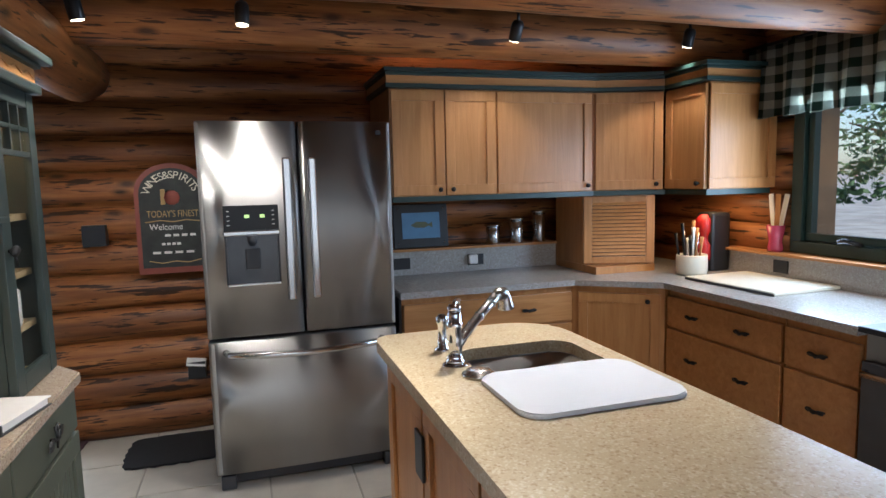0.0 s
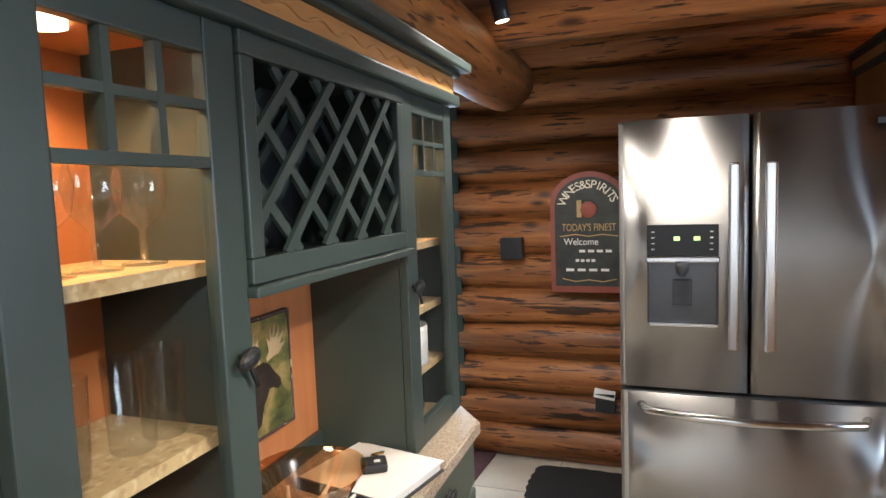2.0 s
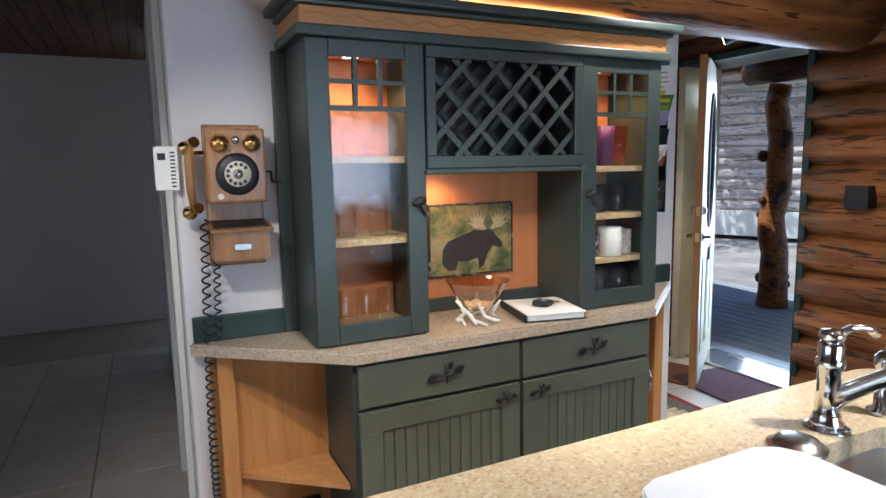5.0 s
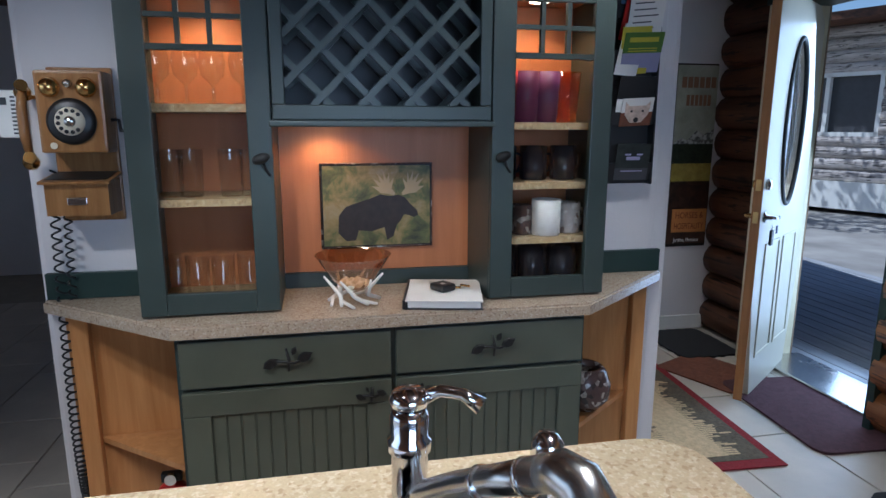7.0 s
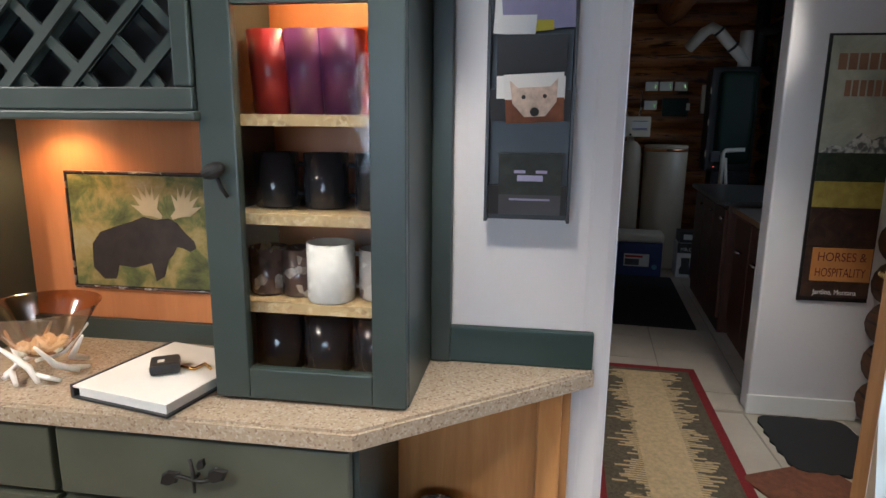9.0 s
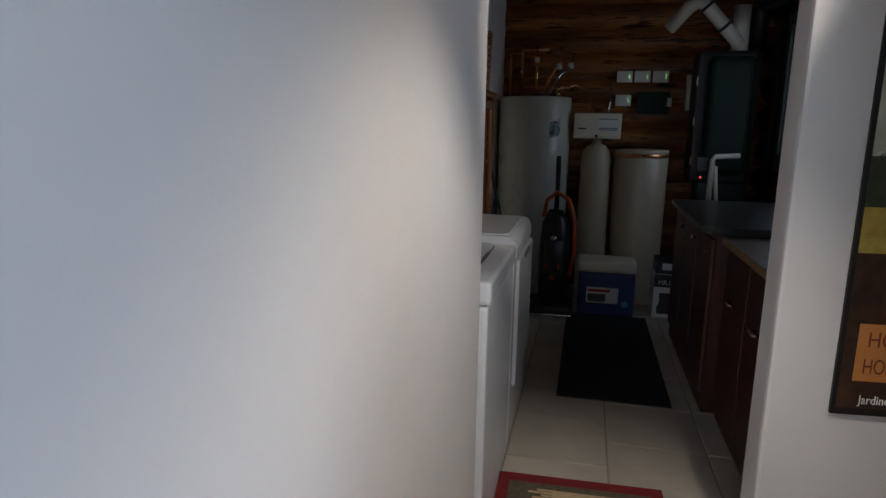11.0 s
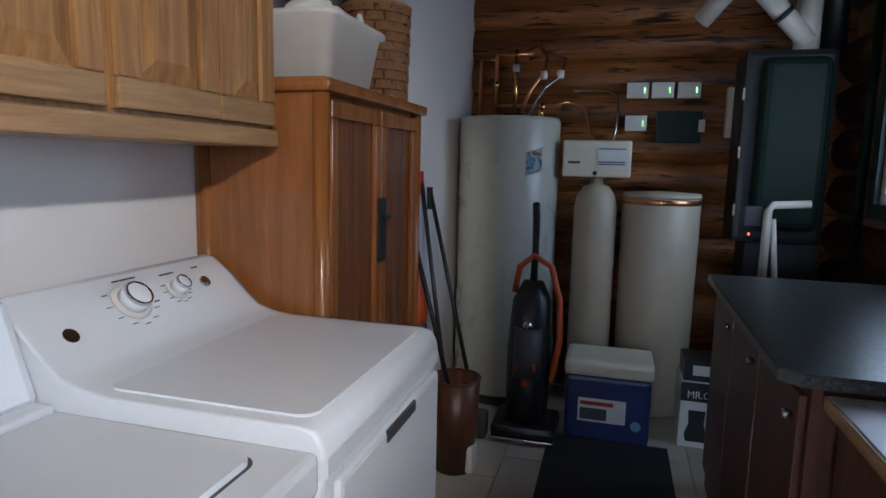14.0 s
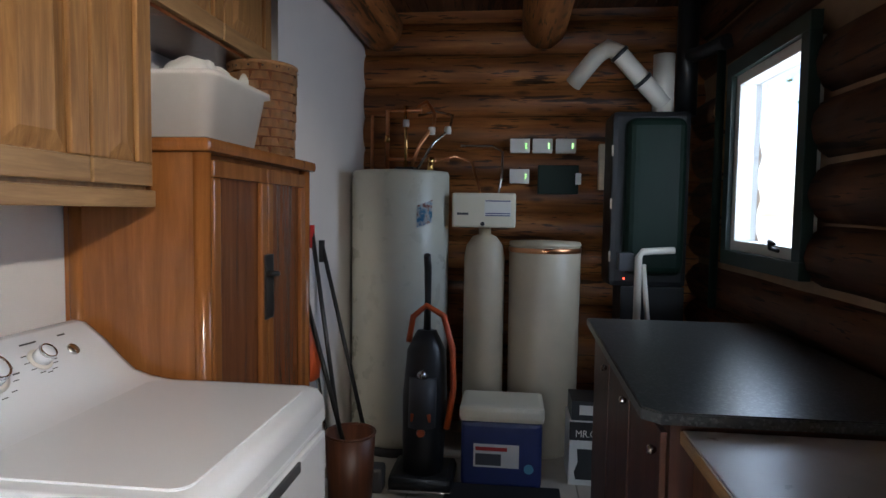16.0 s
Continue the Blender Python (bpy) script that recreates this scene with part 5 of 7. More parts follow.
part("backsplash", bm_box(2.775, 1.3, 0.906, 2.80, 3.4, 1.035), GREYTOP, ct)
part("ledge", bm_box(0.70, 3.93, 1.056, 1.95, 4.06, 1.072, 0.003), CABH, ct)
part("window_ledge", bm_box(2.735, 1.3, 1.036, 2.90, 3.3, 1.052, 0.003), CABX, ct)
part("garage_base", bm_box(1.951, 3.44, 0.906, 2.37, 3.95, 0.950), CAB, ct)
for x_ in (0.86, 1.36):
    o_ = thing("wall_outlet", "dark square outlet in the backsplash", "outlet", pose(x_, 3.953, 0.98))
    part("plate", bm_box(-0.055, -0.004, -0.036, 0.055, 0.001, 0.036, 0.002), BLACK, o_)
nl = thing("night_light", "white plug-in adapter on the outlet", "adapter", pose(1.335, 3.945, 0.985))
part("body", bm_box(-0.03, -0.03, -0.03, 0.03, 0.002, 0.03, 0.008), WHITE, nl)
o_ = thing("wall_outlet", "dark square outlet in the backsplash", "outlet", pose(2.773, 2.86, 0.975))
part("plate", bm_box(-0.004, -0.05, -0.036, 0.001, 0.05, 0.036, 0.002), BLACK, o_)
# range
rg = thing("range", "stainless range with black glass cooktop", "stove")
part("body", bm_box(2.17, 1.11, 0.0, 2.78, 1.88, 0.89, 0.006), STEEL, rg)
part("cooktop", bm_box(2.12, 1.11, 0.891, 2.78, 1.88, 0.915, 0.006), BLACK, rg)
part("oven_door", bm_box(2.135, 1.12, 0.2, 2.169, 1.87, 0.78, 0.006), DKGREY, rg)
part("handle", bm_tube([(2.135, 1.15, 0.74), (2.09, 1.17, 0.745), (2.085, 1.5, 0.745), (2.09, 1.83, 0.745), (2.135, 1.85, 0.74)], 0.012, 10), STEELX, rg)
# things on the counters
cbd = thing("cutting_board", "large pale cutting board on the counter", "cutting board", pose(2.52, 2.78, 0.906, 0, 0, 2))
part("board", bm_box(-0.2, -0.3, 0.0, 0.24, 0.3, 0.018, 0.005), IVORY, cbd)
part("grip_edge", bm_box(-0.203, -0.302, 0.0, -0.2, 0.302, 0.012), DKGREY, cbd)
CAN = [(0.001, 0), (0.044, 0), (0.046, 0.02), (0.046, 1.0), (0.043, 1.01), (0.043, 1.03), (0.058, 1.035), (0.058, 1.10), (0.052, 1.12), (0.001, 1.12)]
for x_, h_ in ((1.50, 0.115), (1.67, 0.15), (1.84, 0.19)):
    solid("canister", bm_lathe([(r, z * h_) for r, z in CAN], 24), STEELX, "brushed steel canister on the ledge", "canister", "thing", pose(x_, 3.985, 1.073), "canisters")
fp = thing("fish_picture", "dark framed picture of a fish on blue", "picture", pose(1.0, 3.975, 1.075, -6))
part("frame", bm_box(-0.18, -0.012, 0, 0.18, 0.008, 0.28, 0.004), BLACK, fp)
part("water", bm_box(-0.125, -0.0155, 0.06, 0.125, -0.0125, 0.225), paint("picture_blue", (0.10, 0.22, 0.36), 0.4), fp)
part("fish", turned(bm_prism([(-0.07, 0), (-0.03, 0.022), (0.03, 0.02), (0.05, 0.005), (0.075, 0.02), (0.075, -0.02), (0.05, -0.005), (0.02, -0.018), (-0.04, -0.016)], 0, 0.0015), pose(0, -0.0156, 0.145, 90)), paint("fish_olive", (0.10, 0.11, 0.05), 0.4), fp)
for x_ in (-0.15, 0.15):
    for z_ in (0.03, 0.25):
        part("corner_stud", bm_lathe([(0.008, 0), (0.001, 0.005)], 8, m=pose(x_, -0.0125, z_, 90)), NICKEL, fp)
kb_ = thing("utensil_crock", "pale utensil crock full of knives and tools", "crock", pose(2.47, 3.22, 0.906))
part("crock", bm_lathe([(0.001, 0), (0.085, 0), (0.09, 0.02), (0.09, 0.11), (0.085, 0.12), (0.078, 0.11), (0.078, 0.02), (0.001, 0.01)], 20), IVORY, kb_)
rr = random.Random(8)
for k in range(13):
    a, q = rr.uniform(0, 6.28), rr.uniform(0.01, 0.06)
    h_ = rr.uniform(0.2, 0.32)
    part("utensil", bm_tube([(q * math.cos(a), q * math.sin(a), 0.03), (1.5 * q * math.cos(a), 1.5 * q * math.sin(a), h_ - 0.08), (1.7 * q * math.cos(a), 1.7 * q * math.sin(a), h_)], [0.006, 0.007, 0.012], 8), (BLACK, IRON, CAB, NICKEL, WHITE)[k % 5], kb_)
sb = thing("coffee_maker", "red and black coffee maker on the ledge", "coffee maker", pose(2.68, 3.30, 0.906))
part("body", bm_box(-0.05, -0.06, 0, 0.09, 0.08, 0.36, 0.02), BLACK, sb)
part("red_face", bm_lathe([(0.05, 0.05), (0.05, 0.14), (0.03, 0.17), (0.03, 0.2), (0.048, 0.23), (0.048, 0.3), (0.02, 0.33)], 18, m=Matrix.Translation((-0.06, 0.0, 0.02))), RED, sb)
pv = thing("utensil_vase", "pink glass holding white spatulas", "vase", pose(2.80, 2.93, 1.053))
part("vase", bm_lathe([(0.001, 0), (0.04, 0), (0.042, 0.02), (0.035, 0.06), (0.05, 0.15), (0.046, 0.15), (0.03, 0.06), (0.001, 0.02)], 16), paint("pink_glass", (0.45, 0.06, 0.10), 0.2), pv)
for k, (dx, dy) in enumerate(((0.01, -0.03), (-0.02, 0.02), (0.02, 0.03))):
    part("spatula", turned(bm_box(-0.003, -0.016, 0.03, 0.003, 0.016, 0.33, 0.002), pose(0, 0, 0, dy * 300, dx * 200, 0)), (WHITE, CAB, IVORY)[k], pv)
# window
wi = thing("window_1", "green framed kitchen window over the counter", "window", kind="structure")
for q in ((1.26, 1.056, 2.86, 1.12), (1.26, 1.95, 2.86, 2.02), (1.26, 1.1205, 1.33, 1.9495), (2.79, 1.1205, 2.86, 1.9495), (2.02, 1.1205, 2.09, 1.9495)):
    part("window_frame", bm_box(2.83, q[0], q[1], 2.93, q[2], q[3], 0.004), GREEND, wi, "dark green window frame")
for q in ((1.335, 1.125, 2.015, 1.165), (2.095, 1.125, 2.785, 1.165), (2.095, 1.166, 2.13, 1.945), (2.75, 1.166, 2.785, 1.945)):
    part("sash", bm_box(2.855, q[0], q[1], 2.90, q[2], q[3], 0.003), GREEND, wi)
for y0, y1 in ((1.336, 2.015), (2.13, 2.75)):
    p_ = part("pane", bm_box(2.876, y0, 1.166, 2.880, y1, 1.948), PANE, wi)
    p_.visible_shadow = False
part("crank", bm_tube([(2.85, 2.45, 1.12), (2.81, 2.45, 1.135), (2.80, 2.5, 1.15), (2.80, 2.54, 1.14)], 0.012, 8), IRON, wi)
va = bmesh.new()
for k in range(91):
    y = 3.06 - k * 0.024
    x = 2.70 + 0.028 * math.sin(k * 0.9) + 0.01 * math.sin(k * 2.3)
    for z, f in ((2.20, 0.35), (1.98, 0.8), (1.80 + 0.008 * math.sin(k * 0.9), 1.15)):
        va.verts.new((2.70 + (x - 2.70) * f, y, z))
va.verts.ensure_lookup_table()
for k in range(90):
    for j in range(2):
        va.faces.new((va.verts[k * 3 + j], va.verts[k * 3 + j + 1], va.verts[k * 3 + j + 4], va.verts[k * 3 + j + 3])).smooth = True
bmesh.ops.solidify(va, geom=va.faces, thickness=0.003)
vl = thing("window_valance", "gathered green and cream gingham valance", "curtain")
part("cloth", va, CLOTH, vl)
part("rod", bm_tube([(2.70, 3.10, 2.19), (2.70, 0.9, 2.19)], 0.01, 8), IRON, vl)

# ---- island ----
isl = thing("kitchen_island", "maple kitchen island with speckled stone top", "island")
OUT_ = [(0.36, 0.78), (0.89, 0.78), (0.89, 1.96), (0.79, 2.05), (0.36, 2.05)]
part("body", bm_prism(OUT_, 0.09, 0.762), CAB, isl)
part("rail", bm_box(0.36, 0.78, 0.7625, 0.89, 1.284, 0.963), CAB, isl)
part("rail", bm_prism([(0.36, 1.868), (0.89, 1.868), (0.89, 1.96), (0.79, 2.05), (0.36, 2.05)], 0.7625, 0.963), CAB, isl)
part("rail", bm_box(0.36, 1.2845, 0.7625, 0.484, 1.8675, 0.963), CAB, isl)
part("rail", bm_box(0.876, 1.2845, 0.7625, 0.89, 1.8675, 0.963), CAB, isl)
part("toe_kick", bm_box(0.40, 0.82, 0.0, 0.86, 2.01, 0.089), BLACK, isl)
WI = pose(0.344, 2.05, 0, 0, 0, -90)
for k in range(3):
    shaker(isl, 0.02 + k * 0.41, 0.42 + k * 0.41, 0.12, 0.94, WI)
part("outlet", bm_box(0.330, 1.60, 0.74, 0.338, 1.67, 0.86, 0.002), BLACK, isl)
# top with a rounded hole for the sink
def rounded(x0, y0, x1, y1, r, n=6):
    out = []
    for cx, cy, a0 in ((x1 - r, y1 - r, 0), (x0 + r, y1 - r, 90), (x0 + r, y0 + r, 180), (x1 - r, y0 + r, 270)):
        for k in range(n + 1):
            a = radians(a0 + 90 * k / n)
            out.append((cx + r * math.cos(a), cy + r * math.sin(a)))
    return out


SINK = (0.50, 1.30, 0.86, 1.85)
oi, oo = rounded(*SINK, 0.07), rounded(0.312, 0.74, 0.925, 2.11, 0.07)
for k in range(7):                          # the corner that is walked round is cut rounder
    oo[k] = (0.755 + 0.17 * math.cos(radians(15 * k)), 1.94 + 0.17 * math.sin(radians(15 * k)))
tb_ = bmesh.new()
lay = []
for z in (0.965, 1.0):
    lay.append(([tb_.verts.new((x, y, z)) for x, y in oi], [tb_.verts.new((x, y, z)) for x, y in oo]))
n_ = len(oi)
for (a, b) in lay:
    for k in range(n_):
        tb_.faces.new((a[k], a[(k + 1) % n_], b[(k + 1) % n_], b[k]))
for i in (0, 1):
    for k in range(n_):
        tb_.faces.new((lay[0][i][k], lay[0][i][(k + 1) % n_], lay[1][i][(k + 1) % n_], lay[1][i][k]))
part("top", tb_, GRANITE, isl, "tan speckled stone top")
sk = thing("sink", "stainless steel undermount sink", "sink")
def basin(x0, y0, x1, y1, depth, material, name):
    b = bmesh.new()
    rings = [[b.verts.new((x, y, z)) for x, y in rounded(x0 + s, y0 + s, x1 - s, y1 - s, 0.06)] for s, z in ((-0.012, 0.963), (0.004, 0.961), (0.012, 0.963 - depth + 0.03), (0.04, 0.963 - depth))]
    for p, q in zip(rings, rings[1:]):
        for k in range(len(p)):
            b.faces.new((p[k], p[(k + 1) % len(p)], q[(k + 1) % len(p)], q[k])).smooth = True
    b.faces.new(rings[-1])
    bmesh.ops.solidify(b, geom=b.faces, thickness=0.003)
    return part(name, b, material, sk)


basin(0.50, 1.30, 0.86, 1.85, 0.19, paint("sink_steel", (0.72, 0.71, 0.69), 0.32, 1.0, 0.05, 10, 0.02), "bowl")
part("drain", bm_lathe([(0.045, 0.777), (0.045, 0.781), (0.02, 0.779)], 20, m=Matrix.Translation((0.70, 1.72, 0))), CHROME, sk)
sc = thing("sink_cutting_board", "white cutting board laid over half the sink", "cutting board")
part("board", bm_prism(rounded(0.47, 1.28, 0.885, 1.58, 0.05), 1.001, 1.012, 0.004), ENAMEL, sc)
fa = thing("faucet", "chrome pull-out kitchen faucet with side lever", "faucet", pose(0.462, 1.715, 1.0, 0, 0, 28) @ Matrix.Diagonal((0.70, 0.70, 0.70, 1)))
part("deck_plate", bm_lathe([(0.050, 0), (0.050, 0.004), (0.040, 0.008)], 28), CHROME, fa)
part("base_ring", bm_lathe([(0.036, 0.008), (0.036, 0.020), (0.030, 0.026), (0.031, 0.034), (0.027, 0.040)], 28), CHROME, fa)
part("body", bm_lathe([(0.027, 0.04), (0.025, 0.10), (0.026, 0.145), (0.031, 0.15), (0.031, 0.166), (0.026, 0.171), (0.028, 0.20), (0.023, 0.212)], 28), CHROME, fa)
part("cap", bm_lathe([(0.020, 0.212), (0.027, 0.217), (0.028, 0.226), (0.022, 0.236), (0.001, 0.240)], 28), CHROME, fa)
part("lever", bm_tube([(0.012, 0.012, 0.224), (0.035, 0.028, 0.240), (0.062, 0.044, 0.240), (0.084, 0.058, 0.226)], [0.010, 0.0085, 0.0085, 0.013], 14), CHROME, fa)
part("spout", bm_tube([(0.008, 0, 0.070), (0.04, 0, 0.098), (0.10, 0, 0.140), (0.17, 0, 0.182), (0.245, 0, 0.226)], [0.024, 0.021, 0.019, 0.019, 0.021], 18), NICKEL, fa)
for t_ in (0.30, 0.80):
    q_ = Vector((0.10, 0, 0.140)).lerp(Vector((0.245, 0, 0.226)), t_)
    part("spout_band", bm_tube([q_, q_ + Vector((0.007, 0, 0.0034))], 0.0222, 18), CHROME, fa)
part("spray_head", bm_tube([(0.243, 0, 0.225), (0.268, 0, 0.238), (0.290, 0, 0.236), (0.303, 0, 0.219), (0.310, 0, 0.196), (0.315, 0, 0.176), (0.316, 0, 0.169)], [0.020, 0.025, 0.028, 0.029, 0.030, 0.036, 0.035], 22), NICKEL, fa)
sd = thing("soap_dispenser", "chrome soap pump beside the faucet", "soap pump", pose(0.47, 1.855, 1.0))
part("body", bm_lathe([(0.024, 0), (0.024, 0.008), (0.014, 0.014), (0.013, 0.08), (0.017, 0.085), (0.017, 0.1), (0.01, 0.11), (0.001, 0.112)], 18), CHROME, sd)
st_ = thing("sink_stopper", "round metal sink stopper on the counter", "stopper", pose(0.487, 1.605, 1.0))
part("disc", bm_lathe([(0.001, 0), (0.042, 0), (0.043, 0.006), (0.034, 0.010), (0.030, 0.016), (0.015, 0.018), (0.001, 0.018)], 22), NICKEL, st_)

# ---- log wall: sign, outlet, mats ----
sg = thing("chalkboard_sign", "arched red and black wines and spirits chalkboard sign", "sign", pose(-0.47, 4.085, 1.0))
arch = [(-0.2, 0), (0.2, 0), (0.2, 0.47)] + [(0.2 * math.cos(a), 0.47 + 0.17 * math.sin(a)) for a in [math.pi * k / 14 for k in range(1, 14)]] + [(-0.2, 0.47)]
SR = paint("sign_red", (0.22, 0.05, 0.03), 0.5)
CHALK = paint("sign_black", (0.028, 0.03, 0.026), 0.6, 0, 0.4, 14)
GOLD = paint("sign_gold", (0.42, 0.27, 0.09), 0.5)
part("board", turned(bm_prism(arch, 0, 0.02), pose(0, 0, 0, 90)), SR, sg)
part("chalk_face", turned(bm_prism([(x * 0.88, 0.035 + z * 0.9) for x, z in arch], 0, 0.004), pose(0, -0.0205, 0, 90)), CHALK, sg)
for k, ch in enumerate("WINES&SPIRITS"):
    a = radians(158 - k * 136 / 12)
    writing(ch, 0.062, pose(0.135 * math.cos(a), -0.0255, 0.44 + 0.125 * math.sin(a), 90, -(90 - math.degrees(a)) * -1 * -1, 0) if False else Matrix.Translation((0.137 * math.cos(a), -0.0255, 0.445 + 0.125 * math.sin(a))) @ pose(0, 0, 0, 90) @ pose(0, 0, 0, 0, 0, math.degrees(a) - 90), IVORY, sg)
part("grapes", turned(bm_lathe([(0.045, 0), (0.04, 0.006), (0.001, 0.008)], 10), pose(0, -0.0252, 0.44, 90)), SR, sg)
part("bottle", bm_box(-0.06, -0.03, 0.40, -0.035, -0.025, 0.49, 0.004), GOLD, sg)
writing("TODAY'S FINEST", 0.055, pose(0, -0.0255, 0.345, 90), GOLD, sg, squeeze=0.68)
writing("Welcome", 0.05, pose(-0.04, -0.0255, 0.27, 90), PAPER, sg, squeeze=0.9)
for z_, x0, x1 in ((0.215, -0.05, 0.13), (0.165, -0.07, 0.04), (0.115, -0.12, 0.12)):
    for k in range(4):
        a, b = x0 + (x1 - x0) * k / 4, x0 + (x1 - x0) * (k + 0.7) / 4
        part("chalk_line", bm_box(a, -0.0258, z_, b, -0.025, z_ + 0.014), PAPER, sg)
part("scroll", bm_tube([(-0.14, -0.026, 0.075), (-0.07, -0.026, 0.06), (0, -0.026, 0.07), (0.07, -0.026, 0.06), (0.14, -0.026, 0.075)], 0.003, 6), GOLD, sg)
part("scroll", bm_tube([(-0.15, -0.026, 0.30), (-0.07, -0.026, 0.31), (0, -0.026, 0.30), (0.07, -0.026, 0.31), (0.15, -0.026, 0.30)], 0.003, 6), GOLD, sg)
o_ = thing("wall_switch", "dark square switch plate on the logs", "switch", pose(-0.89, 4.075, 1.235))
part("plate", bm_box(-0.06, -0.01, -0.06, 0.06, 0.07, 0.06, 0.003), BLACK, o_)
o_ = thing("wall_note", "small white card on a dark outlet low on the logs", "outlet", pose(-0.40, 4.08, 0.40, 0, 0, 0))
part("outlet", bm_box(-0.05, -0.01, -0.05, 0.05, 0.07, 0.05, 0.003), BLACK, o_)
part("card", turned(bm_box(-0.06, -0.016, 0.0, 0.05, -0.012, 0.05), pose(0, 0, 0.02, -20, 8, 0)), PAPER, o_)


def scallop_mat(name, label, m, w, d, material, cat="mat", thick=0.012, waves=5):
    out = []
    n = 80
    for k in range(n):
        a = 2 * math.pi * k / n
        cx, cy = math.cos(a), math.sin(a)
        s = 1 / max(abs(cx), abs(cy)) ** 0.8
        wob = 1 + 0.03 * math.cos(a * waves * 4)
        out.append((w / 2 * cx * s * wob, d / 2 * cy * s * wob))
    return solid(name, bm_prism(out, 0.0, thick, 0.003), material, label, cat, "thing", m)


scallop_mat("boot_mat", "black scalloped rubber boot mat on the tiles", pose(-0.52, 3.88, 0.002), 0.52, 0.42, RUBBER)
scallop_mat("boot_mat", "black scalloped rubber boot mat by the poster wall", pose(-2.46, 4.02, 0.002), 0.52, 0.42, RUBBER)
solid("door_mat", bm_prism(rounded(-0.40, -0.24, 0.40, 0.24, 0.06), 0, 0.01, 0.003), PURPLE, "faded purple door mat inside the door", "mat", "thing", pose(-1.45, 4.02, 0.002, 0, 0, -4))
solid("door_mat", bm_prism(rounded(-0.24, -0.2, 0.24, 0.2, 0.03), 0, 0.008, 0.003), BROWNM, "brown mat under the open door", "mat", "thing", pose(-2.0, 3.86, 0.002, 0, 0, 25))
# runner rug
rug = thing("runner_rug", "woven runner rug in tan and olive with red border", "rug", pose(-2.17, 3.30, 0.002, 0, 0, -3))
RW, RL = 0.31, 1.13
part("border", bm_box(-RL, -RW, 0, RL, RW, 0.007, 0.002), RUGR, rug)
part("olive_field", bm_box(-RL + 0.06, -RW + 0.045, 0.0071, RL - 0.06, RW - 0.045, 0.0085), RUGO, rug)
tf = bm_box(-RL + 0.10, -0.10, 0.0086, RL - 0.10, 0.10, 0.0096)
rf = random.Random(12)
q_ = [0.16, 0.16]
n_ = 120
for k in range(n_):
    x = -RL + 0.10 + (2 * RL - 0.20) * k / n_
    for i_, s_ in enumerate((-1, 1)):
        q_[i_] = min(0.245, max(0.115, 0.16 + 0.035 * math.sin(k * 0.42 + i_) + rf.uniform(-0.045, 0.045)))
        bm_box(x, s_ * 0.0995, 0.0086, x + 0.012, s_ * q_[i_], 0.0096, bm=tf)
part("tan_field", tf, RUGT, rug)
rb = random.Random(3)
for k in range(70):
    s_ = 1 if k % 2 else -1
    x, y = rb.uniform(-RL + 0.15, RL - 0.15), s_ * rb.uniform(0.11, 0.22)
    part("weave_dash", bm_box(x - 0.006, y - 0.03, 0.0099, x + 0.006, y + 0.03, 0.0106), RUGO if rb.random() < 0.6 else RUGT, rug)
# poster
po = thing("ranch_poster", "tall vintage ranch poster of mountains and horses", "poster", pose(-2.768, 4.16, 0))
PY0, PY1 = -0.185, 0.112
PM = Matrix(((0, 0, 1, 0), (1, 0, 0, 0), (0, 1, 0, 0), (0, 0, 0, 1)))
part("frame", bm_box(0, PY0 - 0.012, 0.60, 0.01, PY1, 1.82), IRON, po)
SKYP = field("poster_sky", [(0.3, (0.30, 0.30, 0.22)), (0.6, (0.42, 0.42, 0.32)), (0.8, (0.50, 0.49, 0.40))], 8, 1)
part("sky", bm_box(0.0101, PY0, 1.30, 0.012, PY1, 1.81), SKYP, po)
part("meadow", bm_box(0.0101, PY0, 1.05, 0.012, PY1, 1.17), field("poster_meadow", [(0.3, (0.30, 0.22, 0.04)), (0.7, (0.48, 0.38, 0.08))], 20, 2), po)
part("forest", bm_box(0.0101, PY0, 1.171, 0.0125, PY1, 1.299), field("poster_forest", [(0.3, (0.012, 0.018, 0.012)), (0.7, (0.05, 0.06, 0.03))], 20, 3), po)
part("snow_peak", turned(bm_prism([(PY0, 1.30), (PY0 + 0.05, 1.34), (PY0 + 0.10, 1.325), (PY0 + 0.17, 1.39), (PY0 + 0.22, 1.36), (PY1, 1.40), (PY1, 1.30)], 0.0121, 0.013), PM), field("poster_snow", [(0.42, (0.10, 0.10, 0.09)), (0.55, (0.55, 0.53, 0.47))], 30, 4), po)
HORSE = field("poster_horse", [(0.3, (0.012, 0.008, 0.006)), (0.7, (0.07, 0.03, 0.018))], 16, 5)
part("horse", turned(bm_prism([(PY0, 0.87), (PY0, 0.97), (PY0 + 0.05, 1.03), (PY0 + 0.10, 1.05), (PY0 + 0.16, 1.02), (PY0 + 0.22, 1.03), (PY1, 0.98), (PY1, 0.87)], 0.0121, 0.013), PM), HORSE, po)
part("ground", bm_box(0.0101, PY0, 0.62, 0.012, PY1, 1.049), HORSE, po)
part("title_panel", bm_box(0.0131, PY0 + 0.03, 0.70, 0.0145, PY1 - 0.005, 0.86), paint("poster_orange", (0.50, 0.20, 0.05), 0.6), po)
ROT = Matrix(((0, 0, 1, 0), (1, 0, 0, 0), (0, 1, 0, 0), (0, 0, 0, 1)))
PRED = paint("poster_letters", (0.16, 0.03, 0.015), 0.6)
